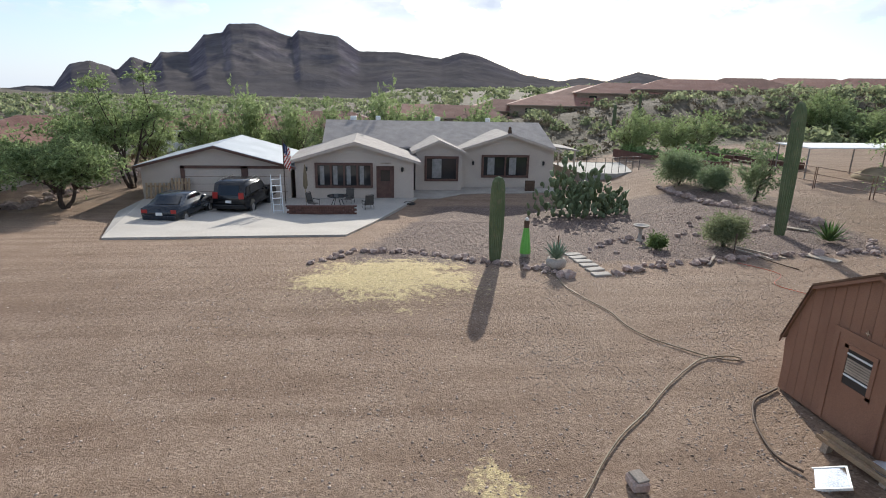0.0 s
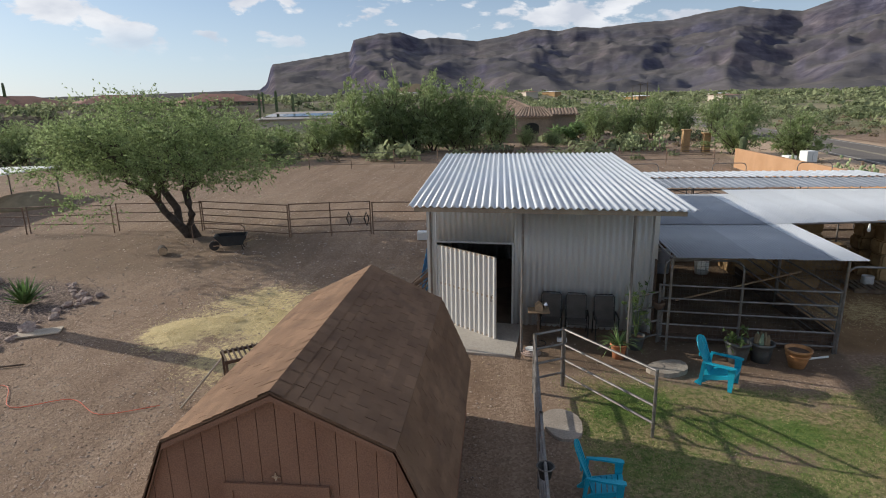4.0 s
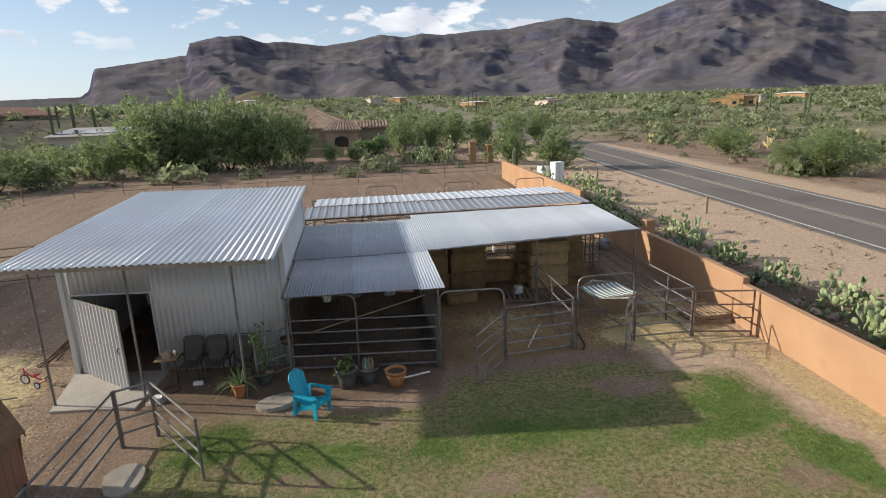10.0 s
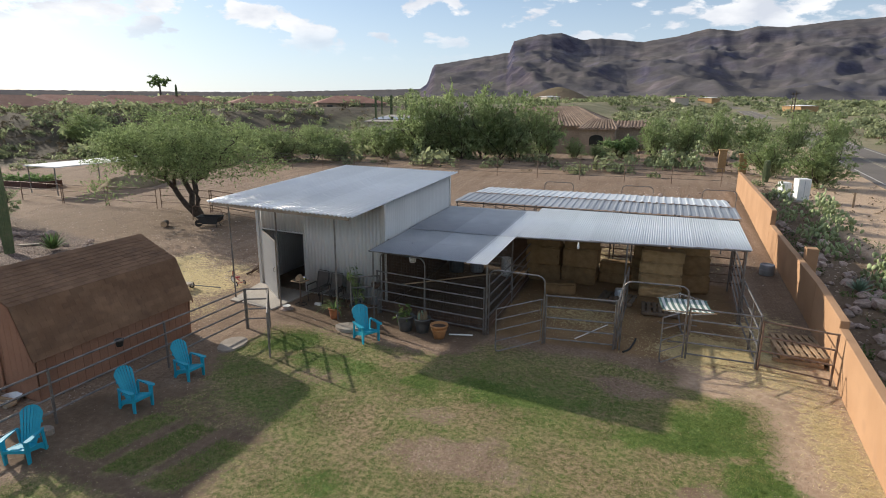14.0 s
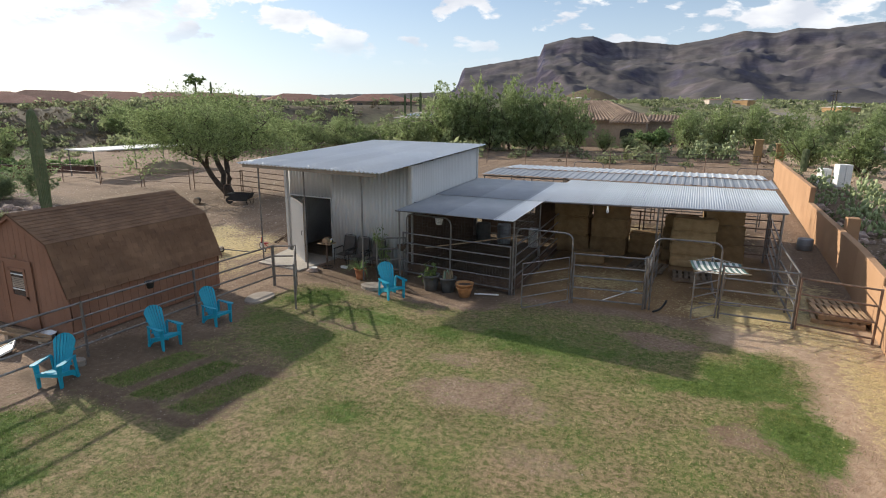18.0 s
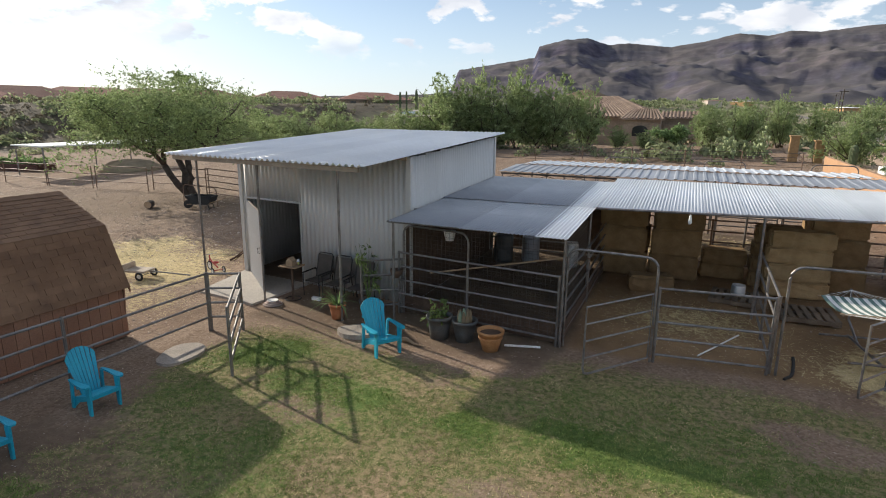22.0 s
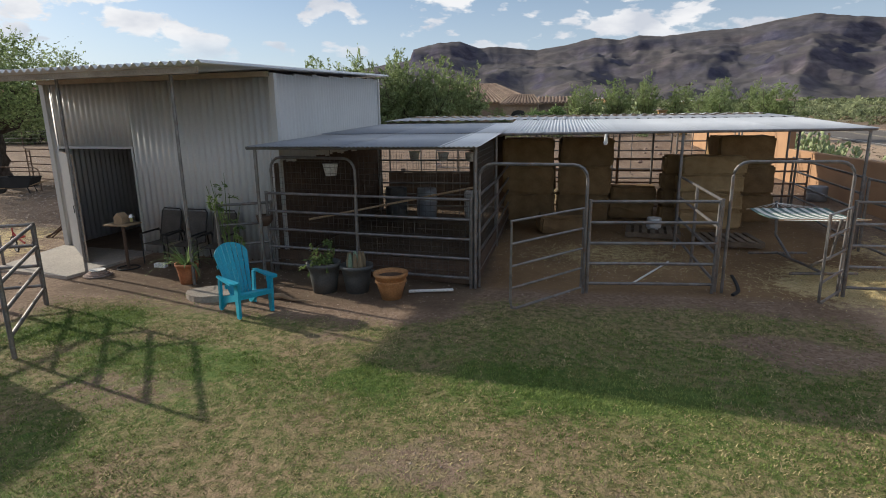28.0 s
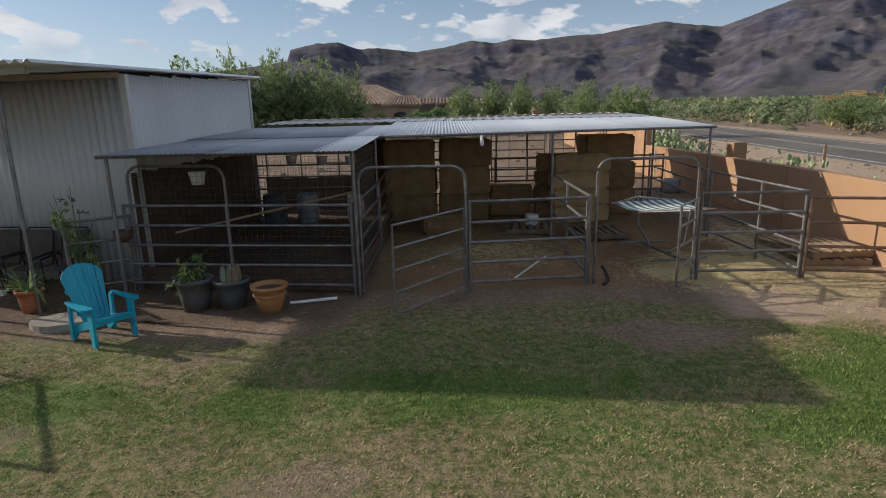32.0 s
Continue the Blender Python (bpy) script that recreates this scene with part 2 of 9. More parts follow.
M = dict(
    galv=mat("galvanised_sheet", (0.70, 0.72, 0.74), (0.76, 0.78, 0.80), rough=0.38, metal=0.5, scale=0.5, fine=30, bump=0.0, vary=0.05, grain=0.04),
    galv_dark=mat("weathered_and_shaded_sheet", (0.3, 0.32, 0.355), (0.38, 0.40, 0.43), rough=0.46, metal=0.35, scale=0.8, fine=30, bump=0.0, vary=0.12, grain=0.06, wear=((0.27, 0.255, 0.245), 0.15)),
    garage_roof=mat("pale_blue_grey_roofing", (0.36, 0.40, 0.44), (0.43, 0.47, 0.51), rough=0.75, scale=0.6, fine=20, bump=0.1, grain=0.06),
    cladding=mat("painted_steel_cladding", (0.56, 0.56, 0.55), (0.60, 0.60, 0.59), rough=0.5, metal=0.12, scale=0.4, fine=25, bump=0.0, vary=0.03, grain=0.03),
    pipe=mat("grey_steel_pipe", (0.165, 0.155, 0.15), (0.26, 0.25, 0.245), rough=0.45, metal=0.6, scale=5, fine=50, bump=0.1, vary=0.1, wear=((0.22, 0.12, 0.07), 0.5)),
    pipe_brown=mat("rusty_brown_pipe", (0.17, 0.11, 0.08), (0.27, 0.18, 0.13), rough=0.6, metal=0.3, scale=5, fine=50, bump=0.1, vary=0.1),
    wire=mat("dark_wire", (0.12, 0.11, 0.10), rough=0.5, metal=0.6),
    stucco=mat("tan_stucco", (0.375, 0.218, 0.120), (0.435, 0.262, 0.150), rough=0.95, scale=0.7, fine=70, bump=0.2, grain=0.08, wear=((0.36, 0.215, 0.13), 0.6)),
    house=mat("beige_stucco", (0.50, 0.43, 0.37), (0.56, 0.49, 0.42), rough=0.95, scale=0.6, fine=40, bump=0.4),
    trim=mat("dark_brown_trim", (0.10, 0.055, 0.045), (0.14, 0.08, 0.06), rough=0.7, scale=4),
    shingle_house=mat("taupe_shingles", (0.30, 0.27, 0.25), (0.38, 0.34, 0.31), rough=0.95, scale=1.5, fine=25, bump=0.5),
    shingle=mat("brown_asphalt_shingle", (0.165, 0.095, 0.056), (0.235, 0.140, 0.084), rough=0.95, scale=1.2, fine=90, bump=0.4, vary=0.11, wear=((0.125, 0.075, 0.05), 0.6)),
    shingle_rest=mat("brown_asphalt_shingle_joined", (0.165, 0.095, 0.056), (0.235, 0.140, 0.084), rough=0.95, scale=1.2, fine=90, bump=0.4, vary=0.11, island=True, wear=((0.125, 0.075, 0.05), 0.6)),
    siding=mat("red_brown_wood_siding", (0.255, 0.132, 0.083), (0.315, 0.170, 0.108), rough=0.85, scale=1.1, fine=60, bump=0.3, vary=0.06),
    wood=mat("weathered_wood", (0.30, 0.21, 0.13), (0.42, 0.30, 0.19), rough=0.85, scale=3, fine=45, bump=0.4, vary=0.2),
    wood_grey=mat("grey_weathered_wood", (0.34, 0.28, 0.22), (0.45, 0.38, 0.30), rough=0.9, scale=3, fine=45, bump=0.4, vary=0.15),
    wood_dim=mat("dark_weathered_wood", (0.14, 0.105, 0.075), (0.21, 0.165, 0.12), rough=0.9, scale=3, fine=45, bump=0.4, vary=0.15),
    turquoise=mat("turquoise_plastic", (0.012, 0.30, 0.44), (0.02, 0.35, 0.49), rough=0.45, scale=2, fine=60, bump=0.05, vary=0.05),
    concrete=mat("concrete", (0.36, 0.325, 0.285), (0.45, 0.41, 0.36), rough=0.9, scale=0.8, fine=30, bump=0.25, wear=((0.36, 0.31, 0.26), 0.5)),
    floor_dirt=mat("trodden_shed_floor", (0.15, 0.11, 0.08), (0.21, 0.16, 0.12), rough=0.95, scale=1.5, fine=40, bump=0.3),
    slab=mat("worn_flat_stone", (0.27, 0.232, 0.195), (0.35, 0.305, 0.26), rough=0.9, scale=1.5, fine=30, bump=0.25),
    driveway=mat("driveway_concrete", (0.40, 0.37, 0.33), (0.48, 0.445, 0.395), rough=0.9, scale=0.35, fine=20, bump=0.15, wear=((0.40, 0.35, 0.30), 0.4)),
    asphalt=mat("asphalt", (0.140, 0.122, 0.106), (0.172, 0.151, 0.132), rough=0.9, scale=0.15, fine=30, bump=0.3, wear=((0.08, 0.075, 0.075), 0.5)),
    line_white=mat("white_road_paint", (0.43, 0.41, 0.38), (0.52, 0.5, 0.47), rough=0.8, scale=2, wear=((0.30, 0.29, 0.28), 0.5)),
    line_yellow=mat("yellow_road_paint", (0.3, 0.26, 0.19), (0.36, 0.32, 0.24), rough=0.8, scale=2, wear=((0.25, 0.22, 0.18), 0.5)),
    rock=mat("garden_rock", (0.30, 0.22, 0.19), (0.44, 0.35, 0.30), rough=0.95, scale=3, fine=25, bump=0.6, vary=0.3),
    bark=mat("dark_bark", (0.055, 0.042, 0.035), (0.10, 0.08, 0.065), rough=0.95, scale=6, fine=40, bump=0.8),
    leaf_mesq=mat("mesquite_leaves", (0.190, 0.250, 0.105), (0.285, 0.350, 0.165), rough=0.7, scale=1.2, fine=9, bump=0, vary=0.5, island=True, thru=0.5, spec=0.12),
    leaf_palo=mat("palo_verde_leaves", (0.235, 0.300, 0.128), (0.35, 0.415, 0.215), rough=0.7, scale=0.25, fine=4, bump=0, vary=0.32, island=True, thru=0.55, spec=0.12),
    leaf_dark=mat("dark_green_leaves", (0.11, 0.165, 0.06), (0.165, 0.225, 0.085), rough=0.6, scale=0.8, fine=9, bump=0, vary=0.4, island=True, thru=0.4, spec=0.12),
    leaf_bright=mat("bright_green_leaves", (0.19, 0.28, 0.11), (0.27, 0.365, 0.165), rough=0.7, scale=1.0, fine=9, bump=0, vary=0.4, island=True, thru=0.4, spec=0.12),
    leaf_sage=mat("pale_sage_leaves", (0.215, 0.275, 0.145), (0.31, 0.37, 0.21), rough=0.7, scale=1.0, fine=9, bump=0, vary=0.3, island=True, thru=0.4, spec=0.12),
    scrub=mat("desert_scrub_leaves", (0.205, 0.240, 0.125), (0.32, 0.345, 0.20), rough=0.8, scale=0.05, fine=1, bump=0, vary=0.45, island=True, thru=0.5, spec=0.12),
    scrub_dry=mat("dry_scrub", (0.185, 0.145, 0.092), (0.265, 0.215, 0.14), rough=0.9, scale=0.1, fine=2, bump=0, vary=0.4, island=True, spec=0.12),
    saguaro=mat("saguaro_skin", (0.10, 0.135, 0.065), (0.145, 0.175, 0.09), rough=0.8, scale=2.5, fine=60, bump=0.4, wear=((0.22, 0.19, 0.12), 0.5)),
    pear=mat("prickly_pear_pad", (0.225, 0.285, 0.13), (0.32, 0.37, 0.19), rough=0.6, scale=3, fine=60, bump=0.3, vary=0.2, wear=((0.36, 0.35, 0.20), 0.5)),
    pear_dark=mat("dark_prickly_pear_pad", (0.115, 0.15, 0.078), (0.165, 0.205, 0.1), rough=0.65, scale=3, fine=60, bump=0.3, vary=0.25),
    agave=mat("agave_leaf", (0.16, 0.23, 0.16), (0.22, 0.30, 0.21), rough=0.6, scale=4, bump=0.1),
    grass=mat("lawn_grass", (0.130, 0.205, 0.046), (0.235, 0.290, 0.090), rough=0.7, scale=0.7, fine=8, bump=0, vary=0.45, island=True, wear=((0.38, 0.33, 0.14), 0.6), thru=0.2, spec=0.12),
    dry_grass=mat("dry_lawn_grass", (0.33, 0.27, 0.135), (0.46, 0.38, 0.205), rough=0.95, scale=2, bump=0, vary=0.3, island=True, spec=0.12),
    clod=mat("dark_dirt_clods", (0.13, 0.094, 0.07), (0.2, 0.148, 0.112), rough=1.0, scale=2, bump=0, vary=0.4, island=True),
    curtain=mat("grey_curtain", (0.22, 0.215, 0.205), (0.32, 0.31, 0.295), rough=0.9, scale=3, bump=0.1),
    hay=mat("baled_hay", (0.215, 0.138, 0.066), (0.29, 0.192, 0.095), rough=0.95, scale=3.5, fine=70, bump=0.9, vary=0.18),
    # Lighter copy of the hay for the front stack, which catches light.
    hay_lit=mat("lit_baled_hay", (0.36, 0.25, 0.125), (0.47, 0.34, 0.18), rough=0.95, scale=3.5, fine=70, bump=0.9, vary=0.12),
    straw=mat("loose_straw", (0.55, 0.45, 0.225), (0.67, 0.56, 0.31), rough=0.95, scale=3, bump=0, vary=0.3, island=True),
    pebble=mat("pebbles", (0.33, 0.255, 0.205), (0.47, 0.385, 0.32), rough=0.95, scale=0.7, fine=5, bump=0, vary=0.4, island=True),
    gravel_stone=mat("garden_gravel_stone", (0.235, 0.170, 0.140), (0.37, 0.285, 0.24), rough=0.95, scale=0.7, fine=5, bump=0, vary=0.4, island=True),
    terracotta=mat("terracotta", (0.42, 0.16, 0.07), (0.50, 0.21, 0.10), rough=0.8, scale=4),
    glaze=mat("ochre_glazed_pot", (0.36, 0.17, 0.065), (0.46, 0.25, 0.11), rough=0.6, scale=4),
    darkpot=mat("dark_grey_pot", (0.075, 0.08, 0.08), (0.11, 0.115, 0.115), rough=0.6, scale=4),
    black=mat("black_rubber", (0.018, 0.018, 0.018), (0.03, 0.03, 0.03), rough=0.7, bump=0.05),
    carblack=mat("black_car_paint", (0.008, 0.008, 0.010), (0.012, 0.012, 0.014), rough=0.18, spec=0.6, bump=0),
    carblue=mat("dark_blue_car_paint", (0.010, 0.014, 0.022), (0.014, 0.020, 0.030), rough=0.18, spec=0.6, bump=0),
    glass_dark=mat("dark_window_glass", (0.018, 0.020, 0.022), (0.03, 0.032, 0.035), rough=0.08, spec=0.6, bump=0, scale=0.5),
    chrome=mat("chrome", (0.6, 0.6, 0.6), rough=0.15, metal=1.0, bump=0),
    red=mat("red_paint", (0.32, 0.03, 0.025), rough=0.4, bump=0),
    red_roof=mat("red_clay_tiles", (0.25, 0.122, 0.088), (0.32, 0.172, 0.128), rough=0.9, scale=0.5, fine=4, bump=0.3, vary=0.2),
    tile_roof=mat("brown_clay_tiles", (0.24, 0.165, 0.12), (0.35, 0.255, 0.19), rough=0.9, scale=0.6, fine=4, bump=0.2, vary=0.25),
    adobe_dim=mat("brown_tan_stucco", (0.31, 0.235, 0.18), (0.37, 0.285, 0.215), rough=0.95, scale=0.3, fine=6, bump=0.2),
    adobe=mat("adobe_stucco", (0.36, 0.225, 0.11), (0.42, 0.27, 0.14), rough=0.95, scale=0.3, fine=6, bump=0.2),
    white=mat("white_paint", (0.74, 0.74, 0.72), (0.80, 0.80, 0.78), rough=0.6, scale=2),
    poolfloor=mat("pale_pool_deck", (0.33, 0.315, 0.29), (0.40, 0.38, 0.35), rough=0.9, scale=0.5),
    brick_dark=mat("dark_red_brick", (0.105, 0.055, 0.043), (0.145, 0.075, 0.058), rough=0.9, scale=3, fine=30, bump=0.5, vary=0.2),
    green=mat("bright_green_paint", (0.14, 0.42, 0.07), (0.18, 0.50, 0.10), rough=0.6, scale=4),
    darkwood=mat("dark_brown_wood", (0.08, 0.05, 0.035), (0.12, 0.08, 0.055), rough=0.8, scale=5),
    cloth_white=mat("white_cloth", (0.70, 0.70, 0.66), (0.78, 0.78, 0.74), rough=0.9),
    cloth_green=mat("grey_green_cloth", (0.10, 0.17, 0.15), (0.14, 0.21, 0.19), rough=0.9),
    navy=mat("navy_cloth", (0.03, 0.04, 0.11), rough=0.9),
    hose_mat=mat("tan_garden_hose", (0.17, 0.13, 0.08), (0.24, 0.19, 0.12), rough=0.6, scale=3, bump=0),
    orange=mat("orange_cord", (0.55, 0.10, 0.05), rough=0.6, bump=0),
    mesh_seat=mat("dark_brown_sling", (0.07, 0.062, 0.055), (0.1, 0.09, 0.08), rough=0.8, scale=4),
    mirror=mat("mirror_glass", (0.75, 0.77, 0.78), rough=0.06, metal=1.0, bump=0),
    blue=mat("blue_paint", (0.035, 0.13, 0.27), (0.06, 0.18, 0.33), rough=0.6, scale=4),
    blue_pale=mat("pale_blue_paint", (0.13, 0.30, 0.40), (0.18, 0.36, 0.46), rough=0.6, scale=4),
)


# ---- mesh helpers ----
class MB:
    """Collects vertices and faces for one mesh."""

    def __init__(self):
        self.v, self.f = [], []

    def add(self, verts, faces):
        o = len(self.v)
        self.v += [tuple(p) for p in verts]
        self.f += [tuple(i + o for i in q) for q in faces]
        return self

    def box(self, x0, x1, y0, y1, z0, z1, m=None, b=0.0):
        if b:
            t = bmesh.new()
            bmesh.ops.create_cube(t, size=1)
            for p in t.verts:
                p.co = Vector(((x0 + x1) / 2 + p.co.x * (x1 - x0), (y0 + y1) / 2 + p.co.y * (y1 - y0), (z0 + z1) / 2 + p.co.z * (z1 - z0)))
            bmesh.ops.bevel(t, geom=t.edges[:], offset=b, segments=1, affect="EDGES")
            t.verts.index_update()
            vs, fs = [p.co.copy() for p in t.verts], [[p.index for p in q.verts] for q in t.faces]
            t.free()
        else:
            vs = [Vector((x, y, z)) for z in (z0, z1) for y in (y0, y1) for x in (x0, x1)]
            fs = [(0, 2, 3, 1), (4, 5, 7, 6), (0, 1, 5, 4), (2, 6, 7, 3), (0, 4, 6, 2), (1, 3, 7, 5)]
        if m:
            vs = [m @ p for p in vs]
        return self.add(vs, fs)

    def tube(self, pts, r, sides=8, closed=False, cap=True):
        pts = [Vector(p) for p in pts]
        n = len(pts)
        rs = r if isinstance(r, (list, tuple)) else [r] * n
        vs, fs = [], []
        ref = Vector((0, 0, 1))
        for i, p in enumerate(pts):
            a = pts[i - 1] if (i or closed) else p
            c = pts[(i + 1) % n] if (i < n - 1 or closed) else p
            d = (c - a).normalized()
            side = d.cross(ref)
            if side.length < 0.05:
                side = d.cross(Vector((0, 1, 0)))
            side.normalize()
            w = side.cross(d)
            vs += [p + rs[i] * (math.cos(2 * math.pi * k / sides) * side + math.sin(2 * math.pi * k / sides) * w) for k in range(sides)]
        for i in range(n if closed else n - 1):
            j = (i + 1) % n
            fs += [(i * sides + k, i * sides + (k + 1) % sides, j * sides + (k + 1) % sides, j * sides + k) for k in range(sides)]
        if cap and not closed:
            fs += [tuple(range(sides - 1, -1, -1)), tuple((n - 1) * sides + k for k in range(sides))]
        return self.add(vs, fs)

    def lathe(self, prof, sides=20, m=None, ribs=0, depth=0.0):
        """prof: (radius, height) from the bottom up."""
        vs, fs = [], []
        for r, z in prof:
            for k in range(sides):
                a = 2 * math.pi * k / sides
                q = r * (1 - (depth if ribs and k % 2 else 0))
                vs.append(Vector((q * math.cos(a), q * math.sin(a), z)))
        for i in range(len(prof) - 1):
            fs += [(i * sides + k, i * sides + (k + 1) % sides, (i + 1) * sides + (k + 1) % sides, (i + 1) * sides + k) for k in range(sides)]
        fs += [tuple(range(sides - 1, -1, -1)), tuple((len(prof) - 1) * sides + k for k in range(sides))]
        if m:
            vs = [m @ p for p in vs]
        return self.add(vs, fs)

    def prism(self, poly, d0, d1, axis="y", m=None):
        """A polygon in the plane across axis, drawn out from d0 to d1."""
        def at(p, d):
            return {"y": Vector((p[0], d, p[1])), "x": Vector((d, p[0], p[1])), "z": Vector((p[0], p[1], d))}[axis]
        n = len(poly)
        vs = [at(p, d0) for p in poly] + [at(p, d1) for p in poly]
        fs = [tuple(range(n)), tuple(range(2 * n - 1, n - 1, -1))] + [(i, i + n, (i + 1) % n + n, (i + 1) % n) for i in range(n)]
        if m:
            vs = [m @ p for p in vs]
        return self.add(vs, fs)

    def mesh(self, name, material, smooth=False):
        me = bpy.data.meshes.new(name)
        me.from_pydata(self.v, [], self.f)
        me.materials.append(material)
        if smooth:
            me.polygons.foreach_set("use_smooth", [True] * len(me.polygons))
        bm = bmesh.new()
        bm.from_mesh(me)
        bmesh.ops.recalc_face_normals(bm, faces=bm.faces[:])
        bm.to_mesh(me)
        bm.free()
        me.update()
        return me


def part(name, mb, material, parent=None, label="", smooth=False, m=None):
    """One mesh object from a builder or a mesh, under a thing or a part."""
    me = mb.mesh(name, material, smooth) if isinstance(mb, MB) else mb
    ob = new(name, me)
    if parent:
        ob.parent = parent
    if m is not None:
        ob.matrix_basis = m
    return tagged(ob, label)


def thing(name, m, label, category, group="", kind=""):
    ob = new(name)
    ob.empty_display_size = 0.2
    ob.matrix_basis = m
    return tagged(ob, label, category, group, kind)


def soup(name, verts, faces, material):
    """A mesh from arrays: verts n x 3, faces m x k."""
    me = bpy.data.meshes.new(name)
    verts, faces = np.asarray(verts, np.float32), np.asarray(faces, np.int32)
    k = faces.shape[1]
    me.vertices.add(len(verts))
    me.vertices.foreach_set("co", verts.ravel())
    me.loops.add(faces.size)
    me.loops.foreach_set("vertex_index", faces.ravel())
    me.polygons.add(len(faces))
    me.polygons.foreach_set("loop_start", np.arange(0, faces.size, k, dtype=np.int32))
    me.polygons.foreach_set("loop_total", np.full(len(faces), k, np.int32))
    me.materials.append(material)
    me.update(calc_edges=True)
    return me


def leaves(name, blobs, size, material, rng, flat=0.0):
    """Leaf quads along twigs in ellipsoid blobs: (centre, radii, count)."""
    cs, ax = [], []
    for c, r, n in blobs:
        k = max(3, n // 11)
        d = rng.normal(size=(k, 3))
        d /= np.linalg.norm(d, axis=1)[:, None]
        rad = rng.uniform(0.15, 0.85, k) ** 0.5
        root = np.array(c) + d * rad[:, None] * np.array(r)
        way = d + 0.7 * rng.normal(size=(k, 3))
        way[:, 2] -= 0.15
        way *= (0.42 * np.array(r))
        i = rng.integers(0, k, n)
        u = rng.uniform(-0.5, 1.0, n)[:, None]
        cs.append(root[i] + way[i] * u + 0.35 * size * rng.normal(size=(n, 3)))
        ax.append(way[i])
    c = np.concatenate(cs)
    n = len(c)
    w = np.concatenate(ax)
    a = w / np.linalg.norm(w, axis=1)[:, None] + 0.7 * rng.normal(size=(n, 3))
    a[:, 2] *= 1 - flat
    a /= np.linalg.norm(a, axis=1)[:, None]
    b = np.cross(a, rng.normal(size=(n, 3)))
    b /= np.linalg.norm(b, axis=1)[:, None]
    s = size * rng.uniform(0.55, 1.35, n)[:, None]
    q = np.stack([c - a * s, c - b * s * 0.36, c + a * s, c + b * s * 0.36], 1).reshape(-1, 3)
    return soup(name, q, np.arange(4 * n).reshape(-1, 4), material)


def smooth01(t):
    t = min(1.0, max(0.0, t))
    return t * t * (3 - 2 * t)


def ground_z(x, y):
    """The lie of the land: level yard, falling to the house, rising to the mountains and to the ridge behind the field."""
    drop = 1.5 * smooth01((-x - 9.0) / 19.0)
    keep = 1 - 0.8 * smooth01((y - (4 - 0.35 * (x + 14))) / 10)
    z = -drop * keep
    if y > 16:
        z += 0.026 * (y - 16) if y < 60 else 1.144 + 0.019 * (y - 60)
    far = -x - 62 + 0.25 * abs(y - 20)
    if far > 0:
        z += 5.0 * smooth01(far / 26.0) * smooth01((y + 25) / 90.0)
    if x < -60:
        z -= 0.012 * (-x - 60) * (1 - smooth01((y + 20) / 60))
    return z


def on(x, y, dz=0.0, rz=0.0):
    return pose(x, y, ground_z(x, y) + dz, 0, 0, rz)


# ---- ground ----
def steps(lo, hi, fine, reach, grow=1.16):
    """Even steps from lo to hi, then growing ones out to the reach."""
    mid = list(np.arange(lo, hi + 1e-6, fine))
    out, d, p = [], fine, hi
    while p < reach:
        d *= grow
        p += d
        out.append(p)
    low, d, p = [], fine, lo
    while p > -reach:
        d *= grow
        p -= d
        low.append(p)
    return np.array(low[::-1] + mid + out)


def bump_noise(x, y):
    return noise.noise(Vector((x * 0.35, y * 0.35, 0.0))) * 0.035 + noise.noise(Vector((x * 1.3, y * 1.3, 4.0))) * 0.012


def soft_box(x, y, x0, x1, y0, y1, e):
    return smooth01((x - x0) / e + 0.5) * smooth01((x1 - x) / e + 0.5) * smooth01((y - y0) / e + 0.5) * smooth01((y1 - y) / e + 0.5)


def blot(x, y, cx, cy, rx, ry):
    n = 0.45 * noise.noise(Vector((x * 0.9, y * 0.9, 9.0))) + 0.35 * noise.noise(Vector((x * 2.6, y * 2.6, 5.0)))
    d = math.hypot((x - cx) / rx, (y - cy) / ry)
    return smooth01((1.25 + n - d) / 0.75)


STRAW = [(-11.2, -2.7, 2.4, 2.9, 0.8), (-8.2, 13.2, 1.2, 1.3, 1.0), (-6.6, 14.3, 1.2, 0.9, 1.0), (-3.2, 13.2, 1.2, 1.6, 0.7), (14.6, 14.0, 1.6, 1.0, 0.9), (16.45, 9.2, 0.6, 3.4, 0.62), (16.0, 15.5, 1.0, 2.5, 0.6),
         (10.5, 15.4, 1.6, 1.2, 0.35), (13.9, 13.4, 1.5, 0.8, 1.0), (-2.6, 11.0, 1.6, 1.0, 0.35), (8.0, 23.0, 7.0, 2.2, 0.5), (3.0, -8.5, 2.5, 2.0, 0.3), (-1.5, -1.3, 0.7, 0.5, 0.6), (15.7, 12.6, 1.2, 1.1, 0.5), (14.2, 12.7, 1.5, 0.6, 0.5), (-5.5, 13.6, 2.0, 1.7, 0.9), (-7.0, 15.6, 1.7, 1.4, 0.7), (-6.1, 11.4, 1.2, 1.3, 0.65), (-4.2, 15.2, 1.3, 1.0, 0.55)]
